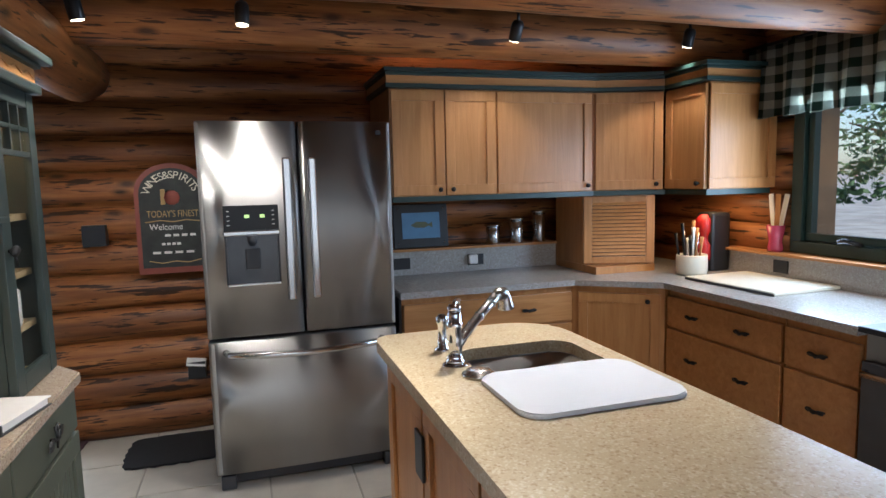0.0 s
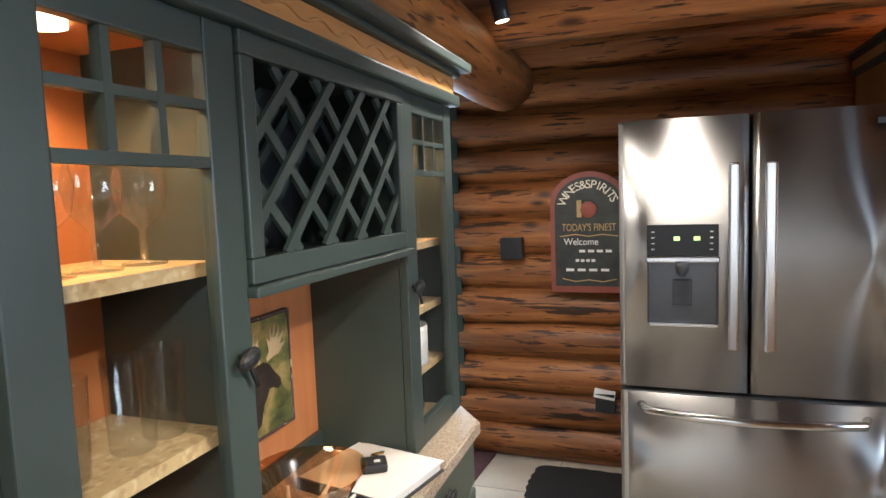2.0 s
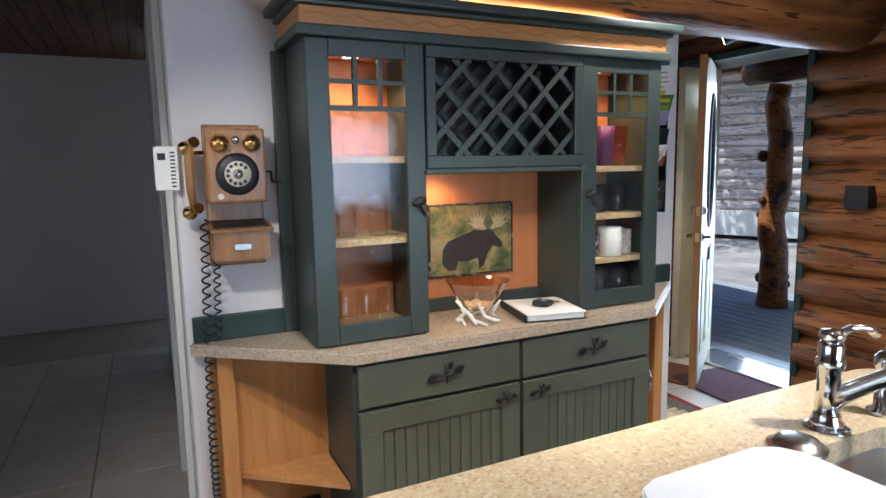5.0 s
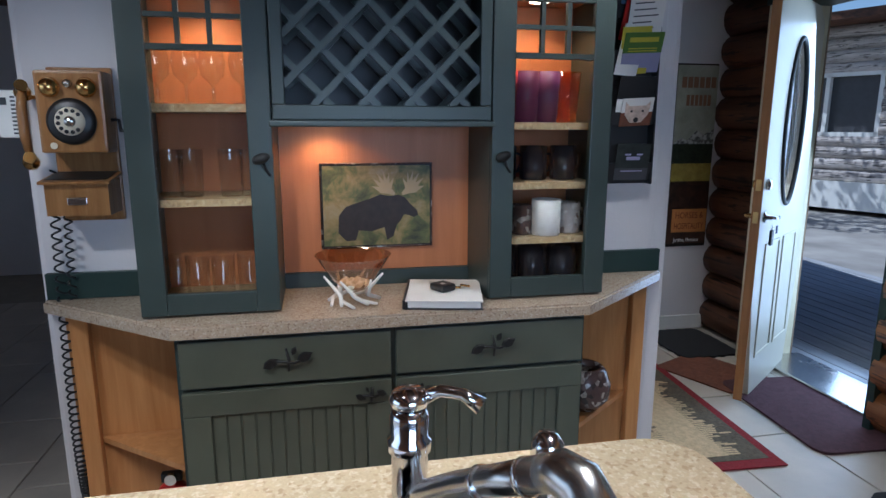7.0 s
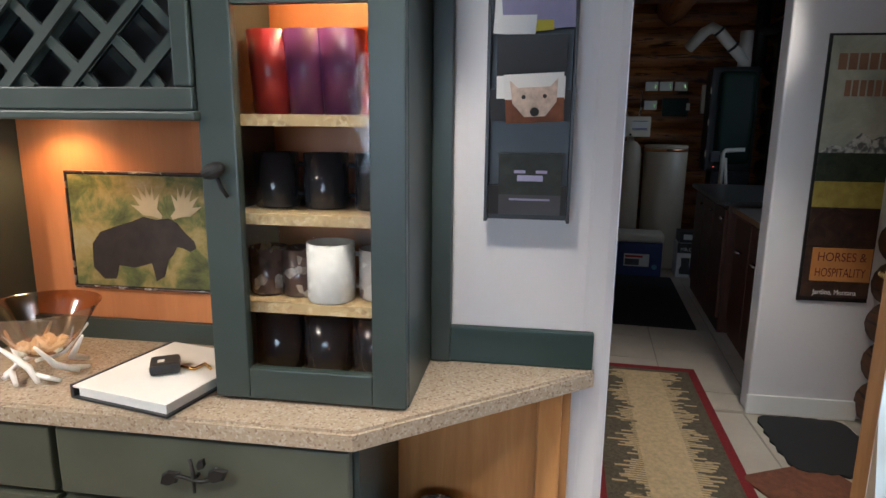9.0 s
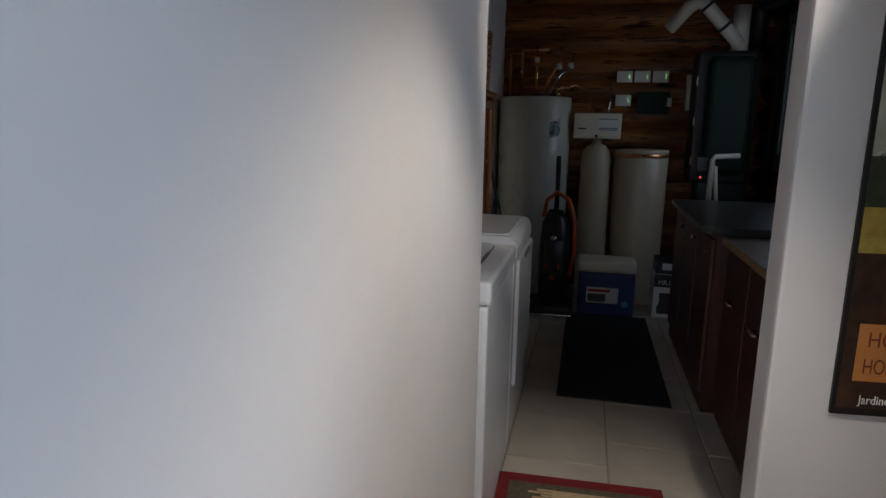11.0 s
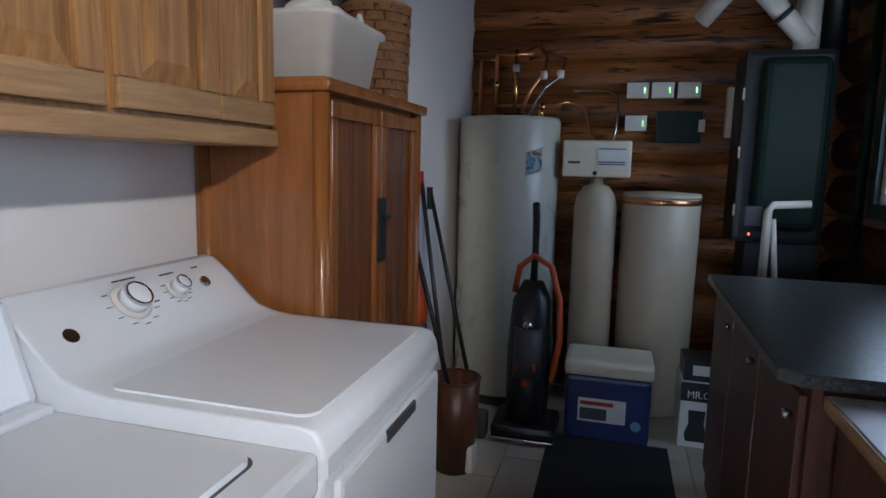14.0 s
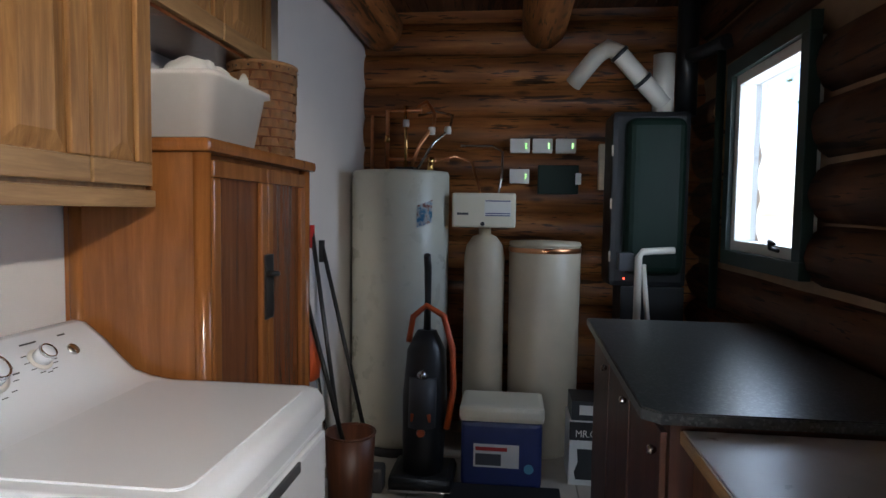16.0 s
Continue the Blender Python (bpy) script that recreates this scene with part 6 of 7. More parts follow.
for txt, z_, sz in (("HORSES &", 0.815, 0.06), ("HOSPITALITY", 0.74, 0.06)):
    writing(txt, sz, Matrix.Translation((0.0148, (PY0 + PY1) / 2 + 0.012, z_)) @ ROT, PRED, po, squeeze=0.62 if len(txt) > 9 else 0.8)
writing("Jardine, Montana", 0.035, Matrix.Translation((0.0131, (PY0 + PY1) / 2, 0.645)) @ ROT, PAPER, po, squeeze=0.8)
for z_, y0, y1 in ((1.70, PY0 + 0.03, PY1 - 0.01), (1.585, PY0 + 0.07, PY1 - 0.04)):
    for k in range(6):
        w_ = (y1 - y0) / 6
        part("title_letter", bm_box(0.0121, y0 + k * w_ + 0.004, z_ - 0.035, 0.013, y0 + (k + 1) * w_ - 0.004, z_ + 0.035), paint("poster_rust", (0.26, 0.13, 0.07), 0.6) if k == 0 and z_ > 1.6 else bpy.data.materials["poster_rust"], po)
# track heads on the beams
def spot_head(x, y, z, tx, ty, tz, power=14, spread=85):
    t = thing("track_light", "small black track spotlight on a log beam", "spotlight", look((x, y, z), (tx, ty, tz)), "track lights")
    part("housing", bm_lathe([(0.026, -0.02), (0.03, -0.015), (0.03, 0.06), (0.022, 0.075), (0.001, 0.078)], 18), BLACK, t)
    part("lamp_face", bm_lathe([(0.024, -0.0225), (0.024, -0.0205)], 18), BULB, t, "glowing lamp face")
    part("stem", bm_tube([(0, 0, 0.07), (0, 0.02, 0.11)], 0.008, 8), BLACK, t)
    d = (Vector((tx, ty, tz)) - Vector((x, y, z))).normalized()
    lamp("track_lamp", "SPOT", Vector((x, y, z)) + d * 0.035, (tx, ty, tz), power, (1.0, 0.88, 0.72), 0.03, spot=spread)


spot_head(-0.42, 2.53, 2.20, -0.75, 2.1, 0.9, 42)
spot_head(-0.66, 3.03, 2.19, -0.3, 3.3, 0.2, 9)
# added head with no known source, only to brighten the log wall
spot_head(-0.52, 2.52, 2.18, -0.72, 4.05, 0.9, 60, 55)
spot_head(-0.03, 3.02, 2.20, -0.1, 2.85, 0.0, 36)
spot_head(1.24, 3.02, 2.19, 1.2, 3.7, 1.0, 11)
spot_head(2.25, 3.02, 2.20, 2.2, 3.4, 0.9, 16)
spot_head(0.85, 2.15, 2.18, 0.72, 1.5, 1.0, 120)
spot_head(0.60, 1.28, 2.18, -0.65, 1.80, 0.45, 85, 62)
spot_head(1.9, 1.28, 2.18, 2.4, 2.2, 0.9, 40)
spot_head(0.2, 0.40, 2.18, -0.6, 1.3, 0.6, 55)
spot_head(-1.9, 3.76, 2.22, -2.1, 3.25, 0.0, 60)
# unseen stand-in head, added to light dryer and armoire through the opening
spot_head(-1.72, 4.06, 2.18, -4.1, 2.70, 1.25, 58, 42)
# light strips over the wall cabinets, over the hutch and under the cabinets
lamp("cove_lamp", "AREA", (1.3, 3.75, 2.11), (1.3, 3.75, 3), 5, (1.0, 0.45, 0.15), 1.1, 0.05)
lamp("cove_lamp", "AREA", (-0.83, 1.8, 1.94), (-0.83, 1.8, 3), 7, (1.0, 0.55, 0.2), 0.05, 1.2)
lamp("under_cabinet_lamp", "AREA", (2.58, 3.2, 1.40), (2.58, 3.2, 0), 3, (1.0, 0.62, 0.28), 0.3, 0.3)

# ---- laundry room ----
LT = lambda bm: turned(bm, LAUNDRY)
lw = thing("wall_laundry_south", "white plaster laundry wall behind the machines", "wall", kind="structure")
part("face", LT(bm_box(-2.28, -0.84, 0, 0.0, -0.74, 2.75)), WALL, lw)
part("jog", LT(bm_box(-2.36, -0.84, 0, -2.2805, -0.47, 2.75)), WALL, lw)
part("face", LT(bm_box(-3.85, -0.57, 0, -2.3605, -0.47, 2.75)), WALL, lw)
part("end", LT(bm_box(-0.0, -0.84, 0, 0.10, -0.131, 2.75)), WALL, lw)
ll = thing("wall_laundry_west", "horizontal brown log wall behind the water tanks", "log wall", kind="structure")
part("core", LT(bm_box(-4.1, -0.9, 0, -3.93, 1.9, 2.8)), CHINK, ll)
log_course(ll, -0.7, 1.8, 3.87, 0, 2.75, LOG, 0.125, 0.2, 120, LAUNDRY @ QT)
ln = thing("wall_laundry_north", "log wall with a white window, shade put into the log colour", "log wall", kind="structure")
WX0, WX1, WZ0, WZ1 = -3.02, -2.28, 1.22, 2.08
for q in ((-4.0, 0, WX0, 2.8), (WX1, 0, 0.1, 2.8), (WX0, 0, WX1, WZ0), (WX0, WZ1, WX1, 2.8)):
    part("core", LT(bm_box(q[0], 1.665, q[1], q[2], 1.72, q[3])), CHINK, ln)
# the window wall's logs are shaded by colour, against the bright pane
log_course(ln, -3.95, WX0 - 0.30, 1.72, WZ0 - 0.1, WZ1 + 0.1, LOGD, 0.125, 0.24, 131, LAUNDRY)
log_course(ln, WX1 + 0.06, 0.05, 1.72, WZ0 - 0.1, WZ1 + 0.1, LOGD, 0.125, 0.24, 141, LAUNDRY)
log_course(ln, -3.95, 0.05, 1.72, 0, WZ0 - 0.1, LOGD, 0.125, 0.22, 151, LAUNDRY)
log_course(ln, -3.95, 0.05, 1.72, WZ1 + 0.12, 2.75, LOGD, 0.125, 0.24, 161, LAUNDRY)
solid("wall_laundry_east", LT(bm_box(-0.20, 0.88, 0, -0.12, 1.75, 2.75)), WALL, "white plaster wall beside the opening", "wall")
cl = bmesh.new()
for i in range(24):
    bm_box(-4.0, -0.85 + i * 0.115, 2.66, 0.1, -0.85 + i * 0.115 + 0.11, 2.68, bm=cl)
bm_box(-4.1, -0.9, 2.681, 0.1, 1.9, 2.75, bm=cl)
solid("ceiling_laundry", LT(cl), LOGD, "dark plank ceiling of the laundry", "ceiling")
solid("wall_laundry_header", LT(bm_box(-0.02, -0.1, 2.45, 0.08, 1.75, 2.75)), WALL, "white wall above the opening", "wall")
solid("floor_laundry", LT(bm_box(-4.0, -0.8, -0.12, 0.0, 1.75, -0.008)), GROUT, "tile floor of the laundry", "floor")
for y_, mt in ((-0.36, LOG), (0.68, LOG)):
    beam(LAUNDRY @ pose(-1.9, y_, 2.56), 3.9, 0.14, mt, 170 + int(y_ * 10))
lf = thing("ceiling_lamp", "flat white ceiling light, switched off", "light", LAUNDRY @ pose(-2.6, 0.15, 2.60))
part("diffuser", bm_box(-0.12, -0.12, 0, 0.12, 0.12, 0.058, 0.01), WHITE, lf)
w2 = thing("window_2", "white casement window in the laundry log wall", "window", LAUNDRY, kind="structure")
for q in ((WX0 - 0.07, WZ0 - 0.07, WX1 + 0.07, WZ0), (WX0 - 0.07, WZ1, WX1 + 0.07, WZ1 + 0.07), (WX0 - 0.07, WZ0, WX0, WZ1), (WX1, WZ0, WX1 + 0.07, WZ1)):
    part("casing", bm_box(q[0], 1.575, q[1], q[2], 1.62, q[3], 0.003), GREEND, w2)
for q in ((WX0, WZ0, WX1, WZ0 + 0.05), (WX0, WZ1 - 0.05, WX1, WZ1), (WX0, WZ0 + 0.0505, WX0 + 0.05, WZ1 - 0.0505), (WX1 - 0.05, WZ0 + 0.0505, WX1, WZ1 - 0.0505)):
    part("sash", bm_box(q[0], 1.60, q[1], q[2], 1.70, q[3], 0.004), WHITE, w2, "white window sash")
part("reveal", bm_box(WX0 - 0.03, 1.60, WZ0 - 0.002, WX0, 1.70, WZ1), WHITE, w2)
p_ = part("pane", bm_box(WX0 + 0.05, 1.66, WZ0 + 0.05, WX1 - 0.05, 1.664, WZ1 - 0.05), PANE, w2)
p_.visible_shadow = False
part("crank", bm_tube([(-2.45, 1.60, WZ0 + 0.03), (-2.45, 1.565, WZ0 + 0.04), (-2.42, 1.55, WZ0 + 0.07), (-2.38, 1.55, WZ0 + 0.06)], 0.009, 8), IRON, w2)
wl = lamp("window_light_laundry", "AREA", LAUNDRY @ Vector((-2.65, 1.675, 1.65)), LAUNDRY @ Vector((-2.65, 0.0, 1.65)), 1.9, (0.78, 0.88, 1.0), 0.63, 0.75)


# washer and dryer
def curved_top(x0, x1, name, parent, zt):
    """A top that sweeps up to the console at the back; the profile runs from back to front."""
    prof = [(-0.70, zt + 0.02), (-0.70, zt + 0.14), (-0.68, zt + 0.155), (-0.655, zt + 0.15), (-0.60, zt + 0.108), (-0.55, zt + 0.058), (-0.51, zt + 0.024), (-0.46, zt + 0.008), (-0.40, zt), (-0.02, zt), (0.01, zt - 0.006), (0.025, zt - 0.025), (0.03, zt - 0.05), (0.03, zt - 0.085), (-0.70, zt - 0.085)]
    b = bmesh.new()
    n = len(prof)
    cols = []
    for x, s in ((x0, 0.985), (x0 + 0.012, 1), (x1 - 0.012, 1), (x1, 0.985)):
        zc = zt - 0.04
        cols.append([b.verts.new((x, -0.33 + (y + 0.33) * s, zc + (z - zc) * s)) for y, z in prof])
    for p, q in zip(cols, cols[1:]):
        for k in range(n):
            f = b.faces.new((p[k], p[(k + 1) % n], q[(k + 1) % n], q[k]))
            f.smooth = 1 < k < 12
    b.faces.new(cols[0])
    b.faces.new(cols[-1][::-1])
    return part(name, b, ENAMEL, parent)


def dial(parent, x, y, z, r):
    m = pose(x, y, z, -46)
    part("dial_ring", turned(bm_lathe([(r * 1.35, 0), (r * 1.35, 0.004), (r * 1.1, 0.006)], 24), m), BINW, parent)
    part("knob", turned(bm_lathe([(r, 0.005), (r * 0.95, 0.03), (r * 0.8, 0.034), (0.001, 0.034)], 24), m), ENAMEL, parent)
    part("knob_trim", turned(bm_lathe([(r * 0.98, 0.03), (r * 0.9, 0.0365), (r * 0.8, 0.0365), (r * 0.78, 0.032)], 24), m), CHROME, parent, "chrome dial trim")
    part("marks", turned(bm_box(-r * 2.1, r * 0.4, 0.001, -r * 1.6, r * 0.5, 0.002), m), DKGREY, parent)
    for k in range(8):
        a = radians(-30 + 30 * k)
        part("mark", turned(bm_box(-0.008, -0.001, 0.0005, 0.008, 0.001, 0.0015), m @ pose(r * 1.75 * math.cos(a), r * 1.75 * math.sin(a), 0)), DKGREY, parent)


dy = thing("dryer", "white clothes dryer with sloping control panel", "dryer", LAUNDRY)
part("body", bm_box(-1.335, -0.69, 0.02, -0.675, 0.022, 0.845, 0.012), ENAMEL, dy)
top_ = curved_top(-1.337, -0.672, "top", dy, 0.93)
part("raised_lid", bm_prism(rounded(-1.30, -0.44, -0.71, -0.012, 0.03), 0.9305, 0.935, 0.002), ENAMEL, top_)
part("door", bm_box(-1.30, 0.023, 0.28, -0.71, 0.042, 0.83, 0.012), ENAMEL, dy)
part("door_grip", bm_box(-1.10, 0.036, 0.80, -0.92, 0.046, 0.826, 0.004), DKGREY, dy)
dial(dy, -0.95, -0.592, 1.032, 0.036)
dial(dy, -1.10, -0.592, 1.032, 0.022)
part("start_button", turned(bm_lathe([(0.016, 0), (0.016, 0.005), (0.001, 0.007)], 16), pose(-1.21, -0.592, 1.032, -48)), NICKEL, dy)
part("badge", turned(bm_lathe([(0.017, 0), (0.017, 0.002)], 16), pose(-0.76, -0.565, 1.006, -46)), NICKEL, dy)
for x0, x1, z_ in ((-1.13, -1.08, 1.115), (-1.225, -1.20, 1.115), (-1.0, -0.93, 1.125)):
    part("label_bar", turned(bm_box(x0, 0, 0.0005, x1, 0.004, 0.0015), pose(0, -0.628, z_ - 0.046, -48)), DKGREY, dy)
wa = thing("washer", "white top-loading washer with closed lid", "washing machine", LAUNDRY)
part("body", bm_box(-0.655, -0.69, 0.02, 0.0, 0.022, 0.83, 0.012), ENAMEL, wa)
part("top", bm_box(-0.657, -0.69, 0.831, 0.002, 0.03, 0.905, 0.014), ENAMEL, wa)
lid = part("lid", bm_prism(rounded(-0.60, -0.46, -0.05, -0.05, 0.03), 0.9055, 0.917, 0.004), ENAMEL, wa)
part("lid_groove", bm_prism(rounded(-0.606, -0.466, -0.044, -0.044, 0.033), 0.9051, 0.9056), DKGREY, wa)
part("lid_grip", bm_box(-0.42, -0.052, 0.906, -0.24, -0.04, 0.913, 0.003), DKGREY, lid)
cs = bm_box(-0.655, -0.69, 0.9055, 0.0, -0.53, 1.10, 0.02)
for v in cs.verts:
    if v.co.z > 1.0 and v.co.y > -0.6:
        v.co.y -= 0.05
part("console", cs, ENAMEL, wa)
part("console_shelf", bm_box(-0.64, -0.528, 0.9056, -0.015, -0.48, 0.922, 0.006), ENAMEL, wa)
dial(wa, -0.45, -0.545, 1.02, 0.034)
dial(wa, -0.20, -0.545, 1.02, 0.022)
# oak wall cabinets
def raised_door(parent, x0, x1, z0, z1, y, m=LAUNDRY):
    d = part("door", bm_box(x0, y, z0, x1, y + 0.008, z1), OAK, parent)
    w = 0.058
    for q in ((x0, z0, x1, z0 + w), (x0, z1 - w, x1, z1), (x0, z0 + w + 0.0005, x0 + w, z1 - w - 0.0005), (x1 - w, z0 + w + 0.0005, x1, z1 - w - 0.0005)):
        part("frame", bm_box(q[0], y + 0.0082, q[1], q[2], y + 0.022, q[3], 0.004), OAKX if q[2] - q[0] > 0.1 and q[3] - q[1] < 0.1 else OAK, d)
    b = bmesh.new()
    a0, a1, c0, c1 = x0 + w + 0.004, x1 - w - 0.004, z0 + w + 0.004, z1 - w - 0.004
    lo = [b.verts.new(p) for p in ((a0, y + 0.0083, c0), (a1, y + 0.0083, c0), (a1, y + 0.0083, c1), (a0, y + 0.0083, c1))]
    i = 0.04
    hi = [b.verts.new(p) for p in ((a0 + i, y + 0.02, c0 + i), (a1 - i, y + 0.02, c0 + i), (a1 - i, y + 0.02, c1 - i), (a0 + i, y + 0.02, c1 - i))]
    b.faces.new(hi)
    for k in range(4):
        b.faces.new((lo[k], lo[(k + 1) % 4], hi[(k + 1) % 4], hi[k]))
    b.faces.new(lo[::-1])
    part("raised_panel", b, OAK, d)


lc = thing("laundry_wall_cabinet", "oak wall cabinet with raised panel doors", "cabinet", LAUNDRY)
part("box", bm_box(-1.325, -0.735, 1.44, 0.0, -0.46, 2.30), OAK, lc)
for x0, x1 in ((-1.32, -1.09), (-1.08, -0.78), (-0.75, -0.40), (-0.39, -0.02)):
    raised_door(lc, x0, x1, 1.45, 2.28, -0.459)
part("light_rail", bm_box(-1.33, -0.735, 1.395, 0.0, -0.435, 1.439, 0.004), OAKX, lc)
lc = thing("laundry_wall_cabinet", "short oak wall cabinet above the armoire", "cabinet", LAUNDRY)
part("box", bm_box(-2.14, -0.735, 1.93, -1.33, -0.46, 2.40), ARMD, lc)
raised_door(lc, -1.73, -1.34, 1.94, 2.38, -0.459)
raised_door(lc, -2.13, -1.74, 1.94, 2.38, -0.459)
# armoire
ar = thing("armoire", "glossy reddish wooden armoire with two doors", "armoire", LAUNDRY)
part("body", bm_box(-2.22, -0.735, 0.05, -1.37, -0.345, 1.545), ARM, ar)
part("top", bm_box(-2.25, -0.738, 1.5455, -1.345, -0.295, 1.585, 0.014), ARM, ar)
for x_ in (-2.205, -1.385):
    part("corner_post", bm_tube([(x_, -0.335, 0.05), (x_, -0.335, 1.545)], 0.024, 12), ARM, ar)
part("corner_post", bm_tube([(-1.375, -0.70, 0.05), (-1.375, -0.70, 1.545)], 0.02, 12), ARM, ar)
for x0, x1 in ((-2.175, -1.80), (-1.79, -1.415)):
    d_ = part("door", bm_box(x0, -0.344, 0.12, x1, -0.334, 1.53), ARMD, ar, "door panel with shade put into its darker colour")
    for q in ((x0, 0.12, x1, 0.17), (x0, 1.48, x1, 1.53), (x0, 0.1705, x0 + 0.045, 1.4795), (x1 - 0.045, 0.1705, x1, 1.4795)):
        part("frame", bm_box(q[0], -0.3335, q[1], q[2], -0.316, q[3], 0.006), ARM, d_)
part("lock_plate", bm_box(-1.83, -0.3155, 1.02, -1.76, -0.31, 1.24, 0.006), IRON, ar, "dark iron lock plate")
part("lock_pin", bm_tube([(-1.84, -0.30, 1.17), (-1.795, -0.285, 1.175), (-1.75, -0.295, 1.18)], 0.009, 8), IRON, ar)
bn = thing("storage_bin", "white plastic bin with folded cloths", "bin", LAUNDRY @ pose(-1.62, -0.47, 1.586))
bb = bmesh.new()
rings = [[bb.verts.new((x, y, z)) for x, y in rounded(-w, -d, w, d, 0.04)] for w, d, z in ((0.17, 0.12, 0), (0.20, 0.145, 0.17), (0.215, 0.16, 0.175), (0.215, 0.16, 0.19), (0.195, 0.14, 0.188), (0.165, 0.115, 0.008))]
for p, q in zip(rings, rings[1:]):
    for k in range(len(p)):
        bb.faces.new((p[k], p[(k + 1) % len(p)], q[(k + 1) % len(p)], q[k])).smooth = True
bb.faces.new(rings[0][::-1])
bb.faces.new(rings[-1])
part("tub", bb, BINW, bn)
cb_ = bmesh.new()
for k in range(4):
    bmesh.ops.create_icosphere(cb_, subdivisions=3, radius=1, matrix=pose(-0.10 + k * 0.065, 0.02 * (k % 2), 0.19 + 0.012 * (k % 3), 20 * k, 15, 30 * k) @ Matrix.Diagonal((0.075, 0.07, 0.045, 1)))
for v in cb_.verts:
    v.co += Vector((0, 0, 1)) * 0.012 * noise.noise(v.co * 22)
part("folded_cloth", cb_, PAPER, bn)
sp_ = thing("spray_bottle", "small bottle with white and orange cap", "bottle", LAUNDRY @ pose(-1.84, -0.42, 1.586))
part("body", bm_lathe([(0.001, 0), (0.03, 0), (0.03, 0.17), (0.012, 0.2), (0.012, 0.22)], 14), RED, sp_)
part("cap", bm_lathe([(0.016, 0.22), (0.016, 0.25), (0.006, 0.27)], 12), WHITE, sp_)
bk = thing("wicker_basket", "tall woven brown basket on the armoire", "basket", LAUNDRY @ pose(-2.05, -0.44, 1.586))
part("liner", bm_lathe([(0.001, 0.002), (0.112, 0.002), (0.122, 0.335), (0.115, 0.335), (0.10, 0.01), (0.001, 0.01)], 20), ARMD, bk)
for j in range(10):
    pts = []
    for k in range(49):
        a = 2 * math.pi * k / 48
        r = 0.116 + 0.001 * j + 0.004 * (1 if (k // 2 + j) % 2 else -1)
        pts.append((r * math.cos(a), r * math.sin(a), 0.02 + j * 0.0335))
    b = bmesh.new()
    lo = [b.verts.new((x, y, z - 0.014)) for x, y, z in pts]
    hi = [b.verts.new((x, y, z + 0.014)) for x, y, z in pts]
    for k in range(48):
        b.faces.new((lo[k], lo[k + 1], hi[k + 1], hi[k]))
    bmesh.ops.solidify(b, geom=b.faces, thickness=0.003)
    part("weave", b, WICKER, bk)
part("rim", bm_tube([(0.124 * math.cos(2 * math.pi * k / 32), 0.124 * math.sin(2 * math.pi * k / 32), 0.337) for k in range(33)], 0.007, 8), WICKER, bk)
for k in range(16):
    a = 2 * math.pi * k / 16
    part("rivet", bm_lathe([(0.004, 0), (0.001, 0.002)], 8, m=Matrix.Translation((0.13 * math.cos(a), 0.13 * math.sin(a), 0.322)) @ pose(0, 0, 0, 0, 90, math.degrees(a))), IRON, bk)
# water heater
wh = thing("water_heater", "tall cream water heater with a blue sticker", "water heater", LAUNDRY @ pose(-3.38, -0.15, 0))
part("tank", bm_lathe([(0.001, 0.06), (0.275, 0.06), (0.285, 0.08), (0.285, 1.60), (0.278, 1.62), (0.001, 1.625)], 40), TANKW, wh)
part("base", bm_lathe([(0.26, 0), (0.26, 0.059)], 24), DKGREY, wh)
a_ = radians(38)
stk = field("sticker", [(0.4, (0.05, 0.22, 0.42)), (0.5, (0.6, 0.62, 0.62)), (0.6, (0.25, 0.08, 0.06))], 22, 6)
bq = bmesh.new()
vv = []
for k in range(5):
    a = a_ - 0.17 + 0.085 * k
    vv.append([bq.verts.new((0.2872 * math.cos(a), 0.2872 * math.sin(a), z)) for z in (1.30 + 0.008 * k, 1.425 + 0.008 * k)])
for p, q in zip(vv, vv[1:]):
    bq.faces.new((p[0], q[0], q[1], p[1]))
bmesh.ops.solidify(bq, geom=bq.faces, thickness=0.001)
part("sticker", bq, stk, wh)
part("relief_valve", bm_lathe([(0.018, 0), (0.018, 0.03), (0.01, 0.05)], 12, m=Matrix.Translation((0.06, 0.18, 1.625))), BRASS, wh)
part("top_cap", bm_box(-0.1, -0.03, 1.6255, 0.05, 0.08, 1.65, 0.006), BLACK, wh)
pi_ = thing("water_pipes", "copper and flexible water pipes on the logs", "pipes", LAUNDRY, kind="thing")
